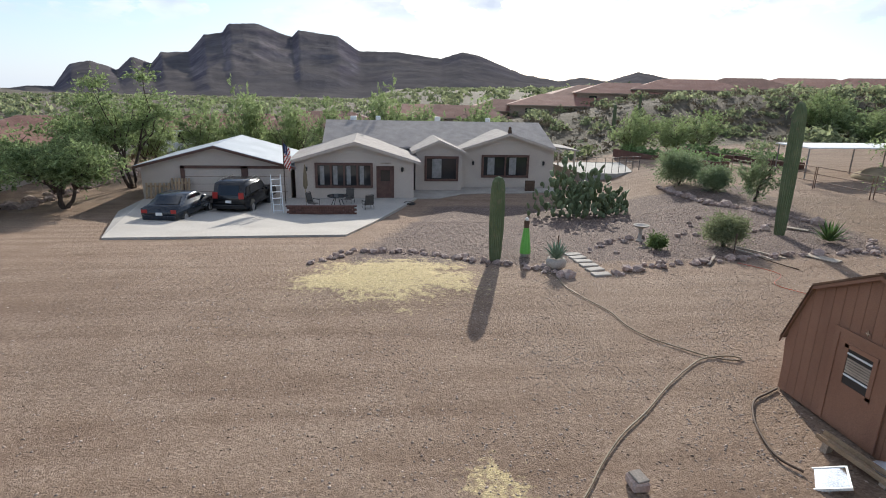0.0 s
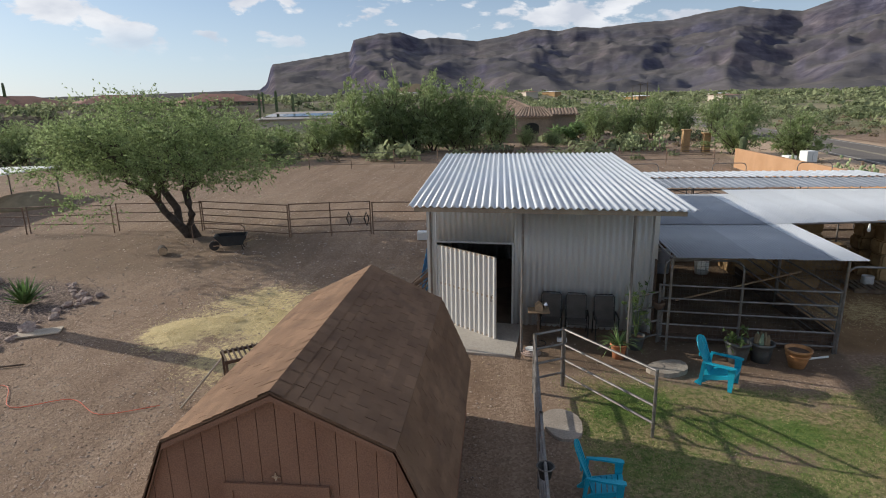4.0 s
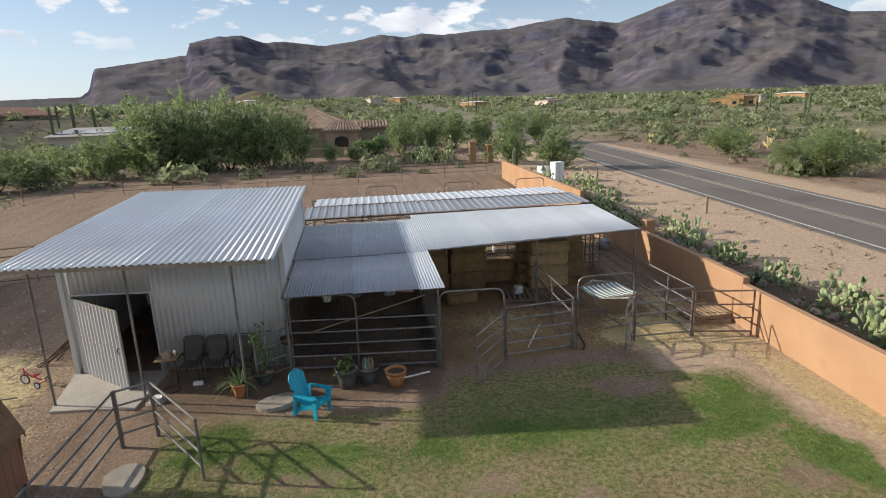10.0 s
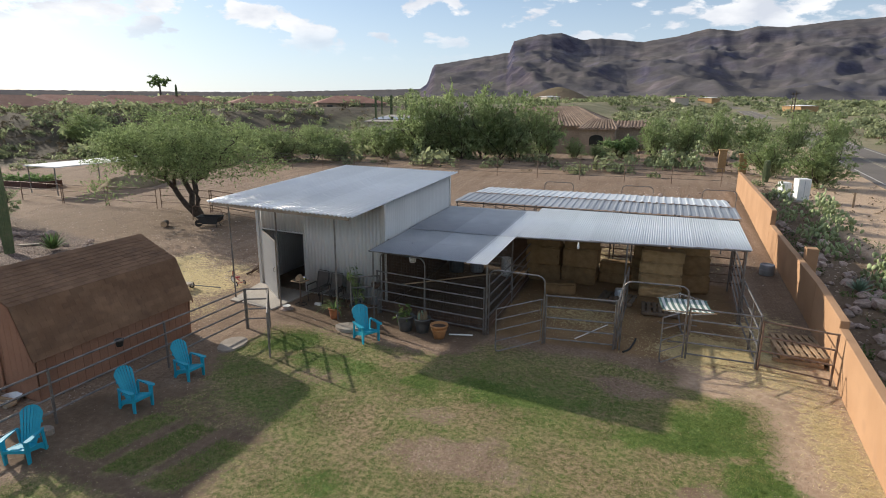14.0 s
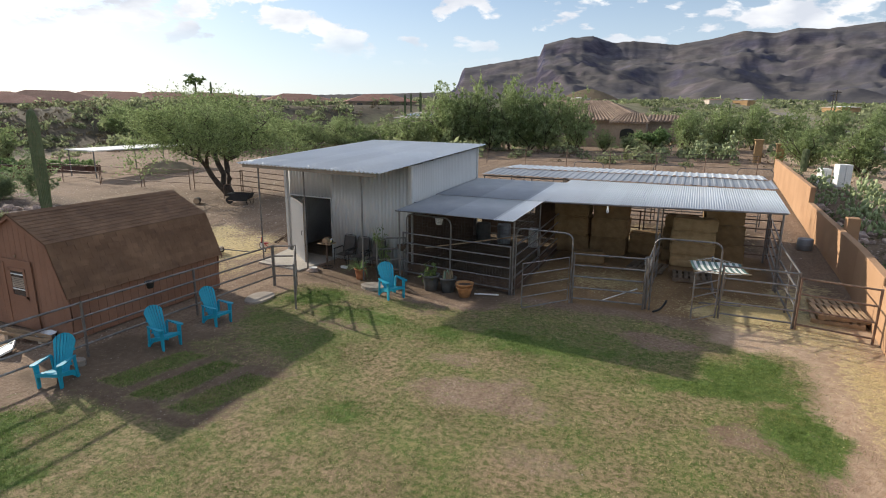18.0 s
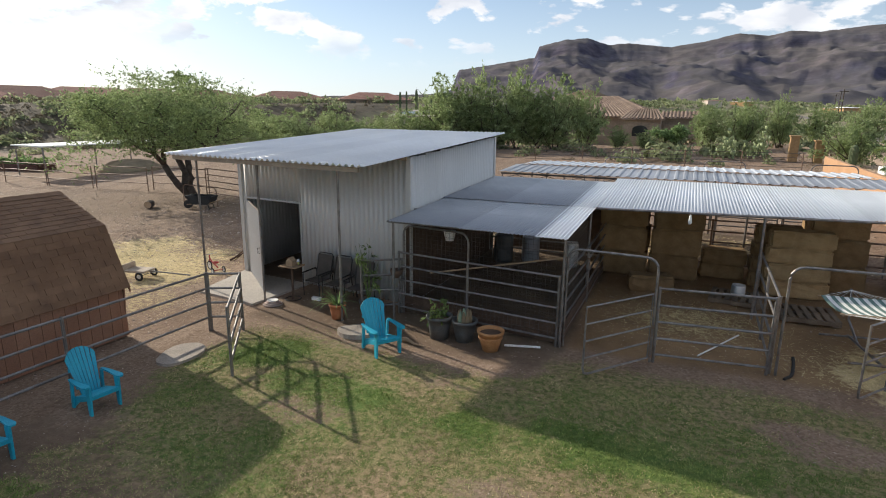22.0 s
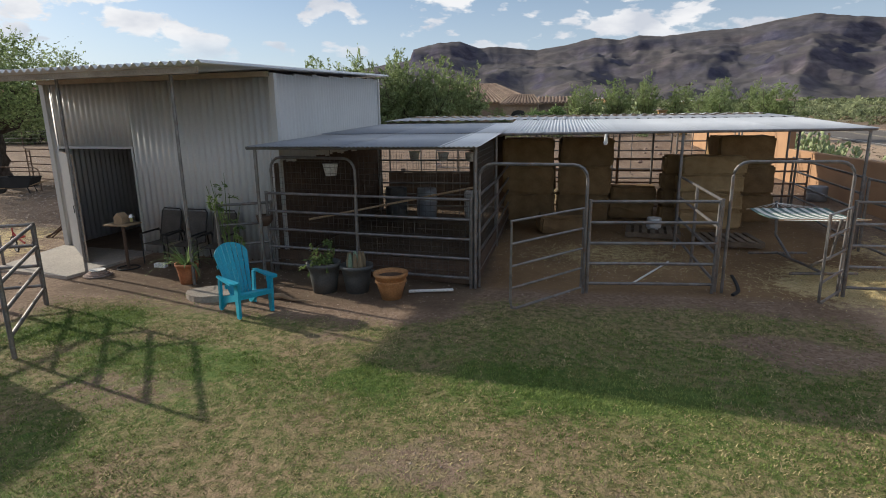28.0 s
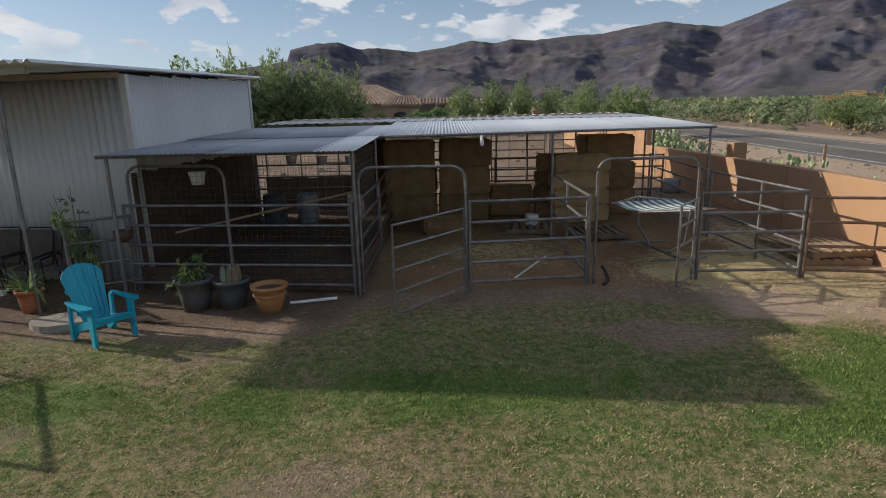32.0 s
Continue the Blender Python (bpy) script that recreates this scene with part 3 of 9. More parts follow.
BARE = [(3.6, 5.0, 2.0, 1.9, 0.5), (9.3, 6.3, 1.6, 0.8, 0.75), (8.1, 7.6, 0.8, 0.4, 0.6), (12.5, 10.6, 1.2, 0.6, 0.85), (4.8, 8.4, 0.8, 0.5, 0.6), (6.4, 10.1, 0.7, 0.3, 0.6),
        (10.8, 4.6, 0.9, 0.5, 0.5), (13.9, 6.7, 0.9, 0.5, 0.7), (6.5, 11.3, 1.6, 0.6, 0.9), (9.0, 1.0, 1.2, 0.5, 0.5), (1.5, 6.0, 1.0, 2.6, 0.9), (15.2, 11.7, 1.9, 1.0, 1.0)]
LUSH = [(4.6, 7.0, 1.7, 1.1, 0.55), (2.6, 8.0, 0.9, 0.7, 0.5), (10.2, 9.9, 3.0, 1.0, 0.45), (6.5, 8.6, 1.6, 0.7, 0.45), (11.0, 8.6, 3.0, 0.8, 0.4), (14.2, 9.4, 0.9, 1.3, 1.0), (14.8, 7.4, 0.7, 1.4, 1.0), (13.2, 8.4, 0.9, 0.4, 0.9), (2.2, 0.9, 1.8, 1.6, 0.9), (2.9, 9.9, 0.9, 0.8, 0.9), (4.6, 9.2, 1.6, 0.6, 0.7), (8.7, 9.1, 1.8, 0.6, 0.5), (7.2, 4.7, 0.5, 0.4, 0.7)]
STRIPS = [(2.45, 3.6, 5.5), (3.55, 3.5, 5.4), (4.65, 3.45, 5.2)]


def strip_at(x, y):
    """Three watered strips of young grass beside the wooden shed."""
    x -= 0.2 * (y - 4.2)
    w = 0.12 * noise.noise(Vector((x * 2.0, y * 2.0, 7.0)))
    return max(soft_box(x + w, y + w, cx - 0.36, cx + 0.36, y0, y1, 0.3) for cx, y0, y1 in STRIPS)


def lawn_at(x, y):
    if not (0.5 < x < 17 and -26 < y < 12.5):
        return 0.0
    wob = 0.8 * noise.noise(Vector((x * 0.5, y * 0.5, 2.0)))
    g = soft_box(x + wob, y + wob * 0.6, 1.6, 15.2, -26, 11.9 if x > 8 else 11.0, 1.4)
    for cx, cy, rx, ry, k in BARE:
        g *= 1 - k * blot(x, y, cx, cy, rx, ry)
    g *= 1 - 0.85 * soft_box(x, y, 0.4, 5.3, 3.0, 5.5, 0.5)
    return max(g, strip_at(x, y))


def lush_at(x, y):
    return min(1.0, 0.3 * strip_at(x, y) + sum(k * blot(x, y, cx, cy, rx, ry) for cx, cy, rx, ry, k in LUSH))


def straw_at(x, y):
    return max(k * blot(x, y, cx, cy, rx, ry) for cx, cy, rx, ry, k in STRAW)


def gravel_at(x, y):
    g = soft_box(x, y + 0.3 * (x + 14), -29, -12.6, -4.0, 17.0, 2.0)
    return g


def sand_at(x, y):
    return soft_box(x, y, 20.6, 39.5, -80, 120, 2.4)


gx, gy = steps(-22, 22, 0.3, 4300), steps(-10, 30, 0.3, 4300)
gv, ga = [], {"lawn": [], "straw": [], "gravel": [], "sand": [], "scrub": [], "bank": [], "pen": [], "soil": [], "lush": [], "trod": []}
for yy in gy:
    for xx in gx:
        near = abs(xx) < 70 and abs(yy) < 70
        zz = ground_z(xx, yy) + (bump_noise(xx, yy) if near else 0.9 * noise.noise(Vector((xx * 0.012, yy * 0.012, 3.0))) * min(1.0, (math.hypot(xx, yy) - 70) / 200.0))
        pile = 0.10 * blot(xx, yy, -11.2, -2.7, 2.3, 2.7) + 0.12 * blot(xx, yy, -8.0, 13.4, 1.0, 1.1) if near else 0.0
        gv.append((xx, yy, zz + pile))
        ga["lawn"].append(lawn_at(xx, yy))
        ga["lush"].append(lush_at(xx, yy) if 0.5 < xx < 17 and -10 < yy < 12.5 else 0.0)
        ga["straw"].append(straw_at(xx, yy) if near else 0.0)
        ga["gravel"].append(gravel_at(xx, yy) if near else 0.0)
        ga["sand"].append(max(sand_at(xx, yy), 0.72 * soft_box(xx, yy, 14.9, 17.4, 2.0, 13.8, 1.2), 0.7 * soft_box(xx, yy, 13.3, 17.4, 10.5, 13.4, 1.0)))
        # Pen dirt, painted darker too for the dimness under both roofs.
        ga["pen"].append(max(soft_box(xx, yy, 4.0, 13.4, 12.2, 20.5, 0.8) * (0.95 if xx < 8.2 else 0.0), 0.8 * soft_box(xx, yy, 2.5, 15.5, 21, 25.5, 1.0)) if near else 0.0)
        ga["trod"].append(0.9 * soft_box(xx, yy, 8.0, 15.4, 12.6, 20.5, 0.9) if near else 0.0)
        ga["soil"].append(max(0.9 * soft_box(xx, yy, 0.2, 5.4, 2.9, 5.7, 0.6) * (1 - strip_at(xx, yy)), 0.7 * blot(xx, yy, 2.4, 5.9, 1.9, 1.1), 0.9 * soft_box(xx, yy, 17.5, 21.8, -10, 46, 1.0), 0.8 * soft_box(xx, yy, 0.8, 8.0, 11.2, 13.6, 0.8), 0.36 * soft_box(xx, yy, -50, 17.2, 25.5, 51, 3.0), 0.55 * soft_box(xx, yy, -26, -7, 17, 26, 5.0)) if near else 0.0)
        ga["bank"].append(smooth01((-xx - 48) / 10.0))
        ga["scrub"].append(smooth01((math.hypot(xx - 5, yy - 10) - 52) / 60.0))
nx = len(gx)
gf = [(j * nx + i, j * nx + i + 1, (j + 1) * nx + i + 1, (j + 1) * nx + i) for j in range(len(gy) - 1) for i in range(nx - 1)]


def ground_material():
    m = bpy.data.materials.new("desert_ground")
    m.use_nodes = True
    n, l = m.node_tree.nodes, m.node_tree.links
    p = n["Principled BSDF"]
    p.inputs["Roughness"].default_value = 0.95
    p.inputs["Specular IOR Level"].default_value = 0.2
    tc = n.new("ShaderNodeTexCoord")

    def tex(scale, detail=6.0, rough=0.6):
        t = n.new("ShaderNodeTexNoise")
        t.inputs["Scale"].default_value, t.inputs["Detail"].default_value, t.inputs["Roughness"].default_value = scale, detail, rough
        l.new(tc.outputs["Object"], t.inputs["Vector"])
        return t.outputs[0]

    def ramp(v, a, b, lo=0.35, hi=0.65):
        r = n.new("ShaderNodeValToRGB")
        r.color_ramp.elements[0].position, r.color_ramp.elements[1].position = lo, hi
        r.color_ramp.elements[0].color, r.color_ramp.elements[1].color = (*a, 1), (*b, 1)
        l.new(v, r.inputs[0])
        return r.outputs[0]

    def mix(f, a, b):
        x = n.new("ShaderNodeMix")
        x.data_type = "RGBA"
        l.new(f, x.inputs[0])
        l.new(a, x.inputs[6])
        l.new(b, x.inputs[7])
        return x.outputs[2]

    def mask(name, grain, spread=0.9):
        """An area, its edge broken up by a noise."""
        at = n.new("ShaderNodeAttribute")
        at.attribute_name = name
        s = n.new("ShaderNodeMath")
        s.operation = "SUBTRACT"
        l.new(grain, s.inputs[0])
        s.inputs[1].default_value = 0.5
        k = n.new("ShaderNodeMath")
        k.operation = "MULTIPLY_ADD"
        l.new(s.outputs[0], k.inputs[0])
        k.inputs[1].default_value = spread * 2
        l.new(at.outputs["Fac"], k.inputs[2])
        r = n.new("ShaderNodeMapRange")
        r.inputs["From Min"].default_value, r.inputs["From Max"].default_value = 0.3, 0.75
        l.new(k.outputs[0], r.inputs["Value"])
        return r.outputs[0]

    big, mid, fine, grit = tex(0.11), tex(0.8), tex(7.0, 8), tex(38.0, 4)
    dirt = mix(ramp(big, (0, 0, 0), (1, 1, 1)), ramp(mid, (0.230, 0.151, 0.100), (0.305, 0.209, 0.144)), ramp(mid, (0.268, 0.190, 0.133), (0.340, 0.250, 0.180)))
    dirt = mix(ramp(grit, (0, 0, 0), (0.55, 0.55, 0.55), 0.5, 0.72), dirt, ramp(fine, (0.17, 0.115, 0.085), (0.48, 0.39, 0.31)))
    vor = n.new("ShaderNodeTexVoronoi")
    vor.inputs["Scale"].default_value = 17.0
    l.new(tc.outputs["Object"], vor.inputs["Vector"])
    stones = n.new("ShaderNodeMix")
    stones.data_type = "RGBA"
    stones.blend_type = "MULTIPLY"
    stones.inputs[0].default_value = 1.0
    l.new(ramp(vor.outputs["Color"], (0.155, 0.112, 0.092), (0.36, 0.270, 0.225), 0.2, 0.85), stones.inputs[6])
    l.new(ramp(vor.outputs["Distance"], (1, 1, 1), (0.35, 0.33, 0.32), 0.3, 0.75), stones.inputs[7])
    coarse = n.new("ShaderNodeTexVoronoi")
    coarse.inputs["Scale"].default_value = 24.0
    l.new(tc.outputs["Object"], coarse.inputs["Vector"])
    grain = ramp(coarse.outputs["Color"], (0.155, 0.104, 0.074), (0.44, 0.335, 0.25), 0.15, 0.9)
    dirt = mix(ramp(mid, (0.25, 0.25, 0.25), (0.6, 0.6, 0.6), 0.35, 0.65), dirt, grain)
    # wheel marks drawn out along the drive
    mp = n.new("ShaderNodeMapping")
    mp.inputs["Rotation"].default_value = (0, 0, radians(24))
    mp.inputs["Scale"].default_value = (1.5, 0.16, 1.0)
    l.new(tc.outputs["Object"], mp.inputs["Vector"])
    drag = n.new("ShaderNodeTexNoise")
    drag.inputs["Scale"].default_value, drag.inputs["Detail"].default_value = 1.0, 5.0
    l.new(mp.outputs[0], drag.inputs["Vector"])
    tracks = n.new("ShaderNodeMix")
    tracks.data_type, tracks.blend_type = "RGBA", "MULTIPLY"
    tracks.inputs[0].default_value = 1.0
    l.new(dirt, tracks.inputs[6])
    l.new(ramp(drag.outputs[0], (0.82, 0.79, 0.77), (1, 1, 1), 0.36, 0.58), tracks.inputs[7])
    col = mix(mask("gravel", mid, 0.5), tracks.outputs[2], stones.outputs[2])
    col = mix(mask("sand", mid, 0.4), col, ramp(fine, (0.43, 0.305, 0.21), (0.57, 0.43, 0.312)))
    col = mix(mask("soil", mid, 0.5), col, mix(ramp(grit, (0, 0, 0), (0.7, 0.7, 0.7), 0.4, 0.7), ramp(mid, (0.135, 0.092, 0.062), (0.19, 0.132, 0.09)), ramp(fine, (0.12, 0.085, 0.058), (0.30, 0.225, 0.16))))
    clump = tex(9.0, 6, 0.7)
    grass = mix(ramp(mid, (0, 0, 0), (1, 1, 1), 0.36, 0.62), ramp(clump, (0.095, 0.150, 0.033), (0.285, 0.255, 0.108), 0.43, 0.60), ramp(clump, (0.135, 0.130, 0.050), (0.345, 0.248, 0.155), 0.42, 0.57))
    grass = mix(ramp(grit, (0, 0, 0), (0.6, 0.6, 0.6), 0.5, 0.7), grass, ramp(fine, (0.11, 0.08, 0.042), (0.50, 0.40, 0.245)))
    col = mix(mask("lawn", fine, 0.7), col, grass)
    col = mix(mask("lush", fine, 0.6), col, ramp(clump, (0.085, 0.148, 0.034), (0.195, 0.24, 0.072), 0.38, 0.68))
    # Dirty pen floor; its tone also includes shade from the roofs above.
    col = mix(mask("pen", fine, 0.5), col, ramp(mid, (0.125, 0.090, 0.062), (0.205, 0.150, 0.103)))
    col = mix(mask("trod", mid, 0.5), col, mix(ramp(grit, (0, 0, 0), (0.7, 0.7, 0.7), 0.52, 0.74), ramp(mid, (0.215, 0.135, 0.072), (0.30, 0.195, 0.105)), ramp(fine, (0.16, 0.10, 0.055), (0.52, 0.40, 0.20))))
    col = mix(mask("straw", fine, 1.1), col, ramp(grit, (0.45, 0.35, 0.165), (0.74, 0.61, 0.36)))
    col = mix(mask("scrub", big, 0.3), col, ramp(tex(0.07), (0.165, 0.162, 0.090), (0.30, 0.255, 0.165), 0.40, 0.68))
    col = mix(mask("bank", mid, 0.5), col, ramp(tex(0.35), (0.088, 0.074, 0.05), (0.145, 0.118, 0.085), 0.42, 0.66))
    l.new(col, p.inputs["Base Color"])
    bp = n.new("ShaderNodeBump")
    bp.inputs["Strength"].default_value, bp.inputs["Distance"].default_value = 1.0, 0.035
    s = n.new("ShaderNodeMath")
    s.operation = "ADD"
    l.new(fine, s.inputs[0])
    l.new(grit, s.inputs[1])
    l.new(s.outputs[0], bp.inputs["Height"])
    l.new(bp.outputs[0], p.inputs["Normal"])
    return m


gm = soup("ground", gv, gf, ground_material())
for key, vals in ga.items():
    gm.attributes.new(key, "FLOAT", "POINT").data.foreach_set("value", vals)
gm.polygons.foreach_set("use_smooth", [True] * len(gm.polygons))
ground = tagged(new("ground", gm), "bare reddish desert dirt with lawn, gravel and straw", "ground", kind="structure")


# ---- mountains ----
def interp(prof, a):
    return float(np.interp(a, [p[0] for p in prof], [p[1] for p in prof]))


def mountain(name, prof, foot, crest, material, label, seed, cliffs=1.0):
    """A range along the skyline: prof gives the crest's angle of height by compass angle."""
    a0, a1 = prof[0][0], prof[-1][0]
    na, ns = int((a1 - a0) * 5), 64
    vs = []
    for i in range(na + 1):
        a = a0 + (a1 - a0) * i / na
        ra = radians(a)
        top = crest * math.tan(radians(interp(prof, a) + 0.05 * noise.noise(Vector((a * 1.7, seed, 0))) + 0.025 * noise.noise(Vector((a * 4.0, seed, 3)))))
        low = ground_z(foot * math.sin(ra), foot * math.cos(ra))
        for k in range(ns + 1):
            s = k / ns * 1.12
            r = foot + (crest - foot) * s
            px, py = r * math.sin(ra) / 1000.0, r * math.cos(ra) / 1000.0
            slant = a * 0.11 + 0.55 * math.sin(s * 2.2 + a * 0.05)
            big = 1 - abs(noise.noise(Vector((slant * 1.1, s * 1.7, seed)))) * 2
            rough = 0.0
            for o, (f, w) in enumerate(((1.5, 0.75), (3.4, 0.62), (7.5, 0.42), (16.0, 0.26))):
                rough += w * (1 - 2 * abs(noise.noise(Vector((px * f + 0.12 * slant, py * f + s, seed + o)))))
            if s <= 1:
                q = s + 0.10 * noise.noise(Vector((a * 0.3, 2.0, seed + 2)))
                ease = 0.72 * s ** 1.2 + 0.28 * s ** 2.6
                cliff = cliffs * 0.09 * (smooth01((q - 0.80) / 0.10) - smooth01((s - 0.5) / 0.5))
                h = low - 4 + (top - low + 4) * min(1.0, max(0.0, ease + cliff))
                h += (top - low) * (0.14 * (big - 0.62) + 0.15 * (rough - 0.9)) * (s * (1 - s)) ** 0.7 * 1.5
                h = min(h, top)
            else:
                h = top - (top - low) * 2.5 * (s - 1)
            vs.append((r * math.sin(ra), r * math.cos(ra), h))
    n1 = ns + 1
    fs = [(i * n1 + k, (i + 1) * n1 + k, (i + 1) * n1 + k + 1, i * n1 + k + 1) for i in range(na) for k in range(ns)]
    me = soup(name, vs, fs, material)
    me.polygons.foreach_set("use_smooth", [True] * len(me.polygons))
    return tagged(new(name, me), label, "mountain", kind="structure")


def mountain_material(name, dark, light, green):
    m = bpy.data.materials.new(name)
    m.use_nodes = True
    n, l = m.node_tree.nodes, m.node_tree.links
    p = n["Principled BSDF"]
    p.inputs["Roughness"].default_value = 1.0
    p.inputs["Specular IOR Level"].default_value = 0.0
    tc = n.new("ShaderNodeTexCoord")
    outs = []
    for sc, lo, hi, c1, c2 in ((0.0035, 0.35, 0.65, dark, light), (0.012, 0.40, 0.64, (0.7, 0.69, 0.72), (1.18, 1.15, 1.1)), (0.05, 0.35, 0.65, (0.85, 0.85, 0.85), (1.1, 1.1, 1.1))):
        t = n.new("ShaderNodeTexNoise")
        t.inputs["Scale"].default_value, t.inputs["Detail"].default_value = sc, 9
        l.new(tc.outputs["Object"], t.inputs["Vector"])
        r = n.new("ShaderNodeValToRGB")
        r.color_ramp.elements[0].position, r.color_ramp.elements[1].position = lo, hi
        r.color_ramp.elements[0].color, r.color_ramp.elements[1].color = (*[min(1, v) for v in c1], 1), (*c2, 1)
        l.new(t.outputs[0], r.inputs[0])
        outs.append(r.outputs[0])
    col = outs[0]
    for o in outs[1:]:
        x = n.new("ShaderNodeMix")
        x.data_type, x.blend_type = "RGBA", "MULTIPLY"
        x.inputs[0].default_value = 1.0
        l.new(col, x.inputs[6])
        l.new(o, x.inputs[7])
        col = x.outputs[2]
    # level beds of lighter and darker rock
    mp = n.new("ShaderNodeMapping")
    mp.inputs["Scale"].default_value = (0.0012, 0.0012, 0.028)
    l.new(tc.outputs["Object"], mp.inputs["Vector"])
    t = n.new("ShaderNodeTexNoise")
    t.inputs["Scale"].default_value, t.inputs["Detail"].default_value = 1.0, 5
    l.new(mp.outputs[0], t.inputs["Vector"])
    r = n.new("ShaderNodeValToRGB")
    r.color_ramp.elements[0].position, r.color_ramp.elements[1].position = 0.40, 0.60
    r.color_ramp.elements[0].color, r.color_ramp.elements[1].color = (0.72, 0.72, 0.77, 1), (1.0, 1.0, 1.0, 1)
    l.new(t.outputs[0], r.inputs[0])
    x = n.new("ShaderNodeMix")
    x.data_type, x.blend_type = "RGBA", "MULTIPLY"
    x.inputs[0].default_value = 1.0
    l.new(col, x.inputs[6])
    l.new(r.outputs[0], x.inputs[7])
    col = x.outputs[2]
    # scrub covers the gentle lower slopes
    geo = n.new("ShaderNodeNewGeometry")
    sp = n.new("ShaderNodeSeparateXYZ")
    l.new(geo.outputs["Normal"], sp.inputs[0])
    mr = n.new("ShaderNodeMapRange")
    mr.inputs["From Min"].default_value, mr.inputs["From Max"].default_value = 0.86, 0.99
    mr.inputs["To Max"].default_value = 0.6
    l.new(sp.outputs["Z"], mr.inputs["Value"])
    x = n.new("ShaderNodeMix")
    x.data_type = "RGBA"
    l.new(mr.outputs[0], x.inputs[0])
    l.new(col, x.inputs[6])
    x.inputs[7].default_value = (*green, 1)
    l.new(x.outputs[2], p.inputs["Base Color"])
    bt = n.new("ShaderNodeTexNoise")
    bt.inputs["Scale"].default_value, bt.inputs["Detail"].default_value, bt.inputs["Roughness"].default_value = 0.011, 10, 0.62
    l.new(tc.outputs["Object"], bt.inputs["Vector"])
    bp = n.new("ShaderNodeBump")
    bp.inputs["Strength"].default_value, bp.inputs["Distance"].default_value = 0.22, 40.0
    l.new(bt.outputs[0], bp.inputs["Height"])
    l.new(bp.outputs[0], p.inputs["Normal"])
    return m


RANGE_EAST = [(-64, 1.3), (-40, 1.5), (-23, 2.0), (-22.3, 2.5), (-21.7, 4.25), (-18.4, 4.75), (-14.4, 5.4), (-14.0, 6.4), (-11.7, 6.95), (-9.6, 7.08), (-7.7, 6.42), (-6.0, 6.56), (-2.3, 6.14), (0.5, 6.5), (3.1, 7.05), (5.5, 6.75),
              (7, 7.05), (9, 6.85), (12.4, 7.1), (15.4, 7.15), (17.5, 7.5), (20.6, 7.85), (22.4, 7.5), (25.3, 7.05), (28.3, 8.0), (30.2, 8.6), (34, 8.9), (39.5, 8.0), (42.9, 6.35), (47.9, 5.85), (50.4, 6.05), (51.8, 5.5), (52.9, 4.5), (54.5, 3.9), (55.4, 3.1), (58.4, 2.8), (66, 2.1), (80, 1.2)]
RANGE_WEST = [(-135, -1.0), (-121, -1.0), (-118.5, -0.35), (-116.8, -0.35), (-115.5, 1.45), (-114.1, 1.8), (-112.7, 1.4), (-112.1, 1.1), (-110.9, 2.25), (-109.4, 1.75), (-108.6, 2.7), (-106.3, 2.85), (-105, 4.3), (-103.4, 4.6), (-102.9, 5.35), (-100.4, 5.5), (-98.4, 4.75), (-97.4, 4.5), (-96.8, 5.1),
              (-93.2, 4.7), (-91.3, 3.45), (-87.5, 3.45), (-83.5, 2.95), (-81.3, 3.6), (-79.7, 3.3), (-77.8, 2.55), (-75.4, 1.65), (-72, 1.1), (-69.8, 1.48), (-67.6, 1.17), (-64.8, 2.05), (-62.1, 1.5), (-59.8, 1.0), (-54.6, 0.9), (-50, 0.5)]
# Bluish base tones of both ranges carry the distance haze.
mountain("mountain_range_east", RANGE_EAST, 1250.0, 3600.0, mountain_material("haze_blue_rock", (0.095, 0.096, 0.138), (0.165, 0.145, 0.156), (0.145, 0.137, 0.122)), "dark rocky mountain range with cliffs above scrub slopes", 11.0)
mountain("mountain_range_west", RANGE_WEST, 900.0, 2000.0, mountain_material("haze_grey_rock", (0.135, 0.128, 0.150), (0.195, 0.175, 0.185), (0.105, 0.098, 0.088)), "dark jagged mountain behind the houses", 23.0, 0.5)


# ---- road ----
ROAD = [(26.5, -120), (29.4, -40), (31.2, 10), (31.9, 30), (32.5, 46), (33.4, 62), (35.8, 95), (39.5, 140), (47, 260), (57, 420), (64, 600)]


def road_x(y):
    return float(np.interp(y, [p[1] for p in ROAD], [p[0] for p in ROAD]))


def strip(name, off0, off1, dz, material, parent=None, label="", y0=-110, y1=560, thick=0.02):
    ys = list(np.arange(y0, min(90, y1), 3.0)) + list(np.arange(90, y1, 14.0))
    vs, fs = [], []
    for y in ys:
        x = road_x(y)
        for o, z in ((off0, dz), (off1, dz), (off1, dz - thick - 0.1), (off0, dz - thick - 0.1)):
            vs.append((x + o, y, ground_z(x, y) + z))
    for i in range(len(ys) - 1):
        for k in range(4):
            fs.append((4 * i + k, 4 * i + (k + 1) % 4, 4 * i + 4 + (k + 1) % 4, 4 * i + 4 + k))
    return part(name, MB().add(vs, fs), material, parent, label)


road = tagged(strip("road", -3.7, 3.7, 0.06, M["asphalt"]), "two-lane grey asphalt road with painted lines", "road", kind="structure")
strip("edge_line", -3.22, -3.10, 0.066, M["line_white"], road, "white edge line")
strip("edge_line", 3.10, 3.22, 0.066, M["line_white"], road, "white edge line")
strip("centre_line", -0.22, -0.10, 0.066, M["line_yellow"], road, "faded yellow centre line")
strip("centre_line", 0.10, 0.22, 0.066, M["line_yellow"], road, "faded yellow centre line")

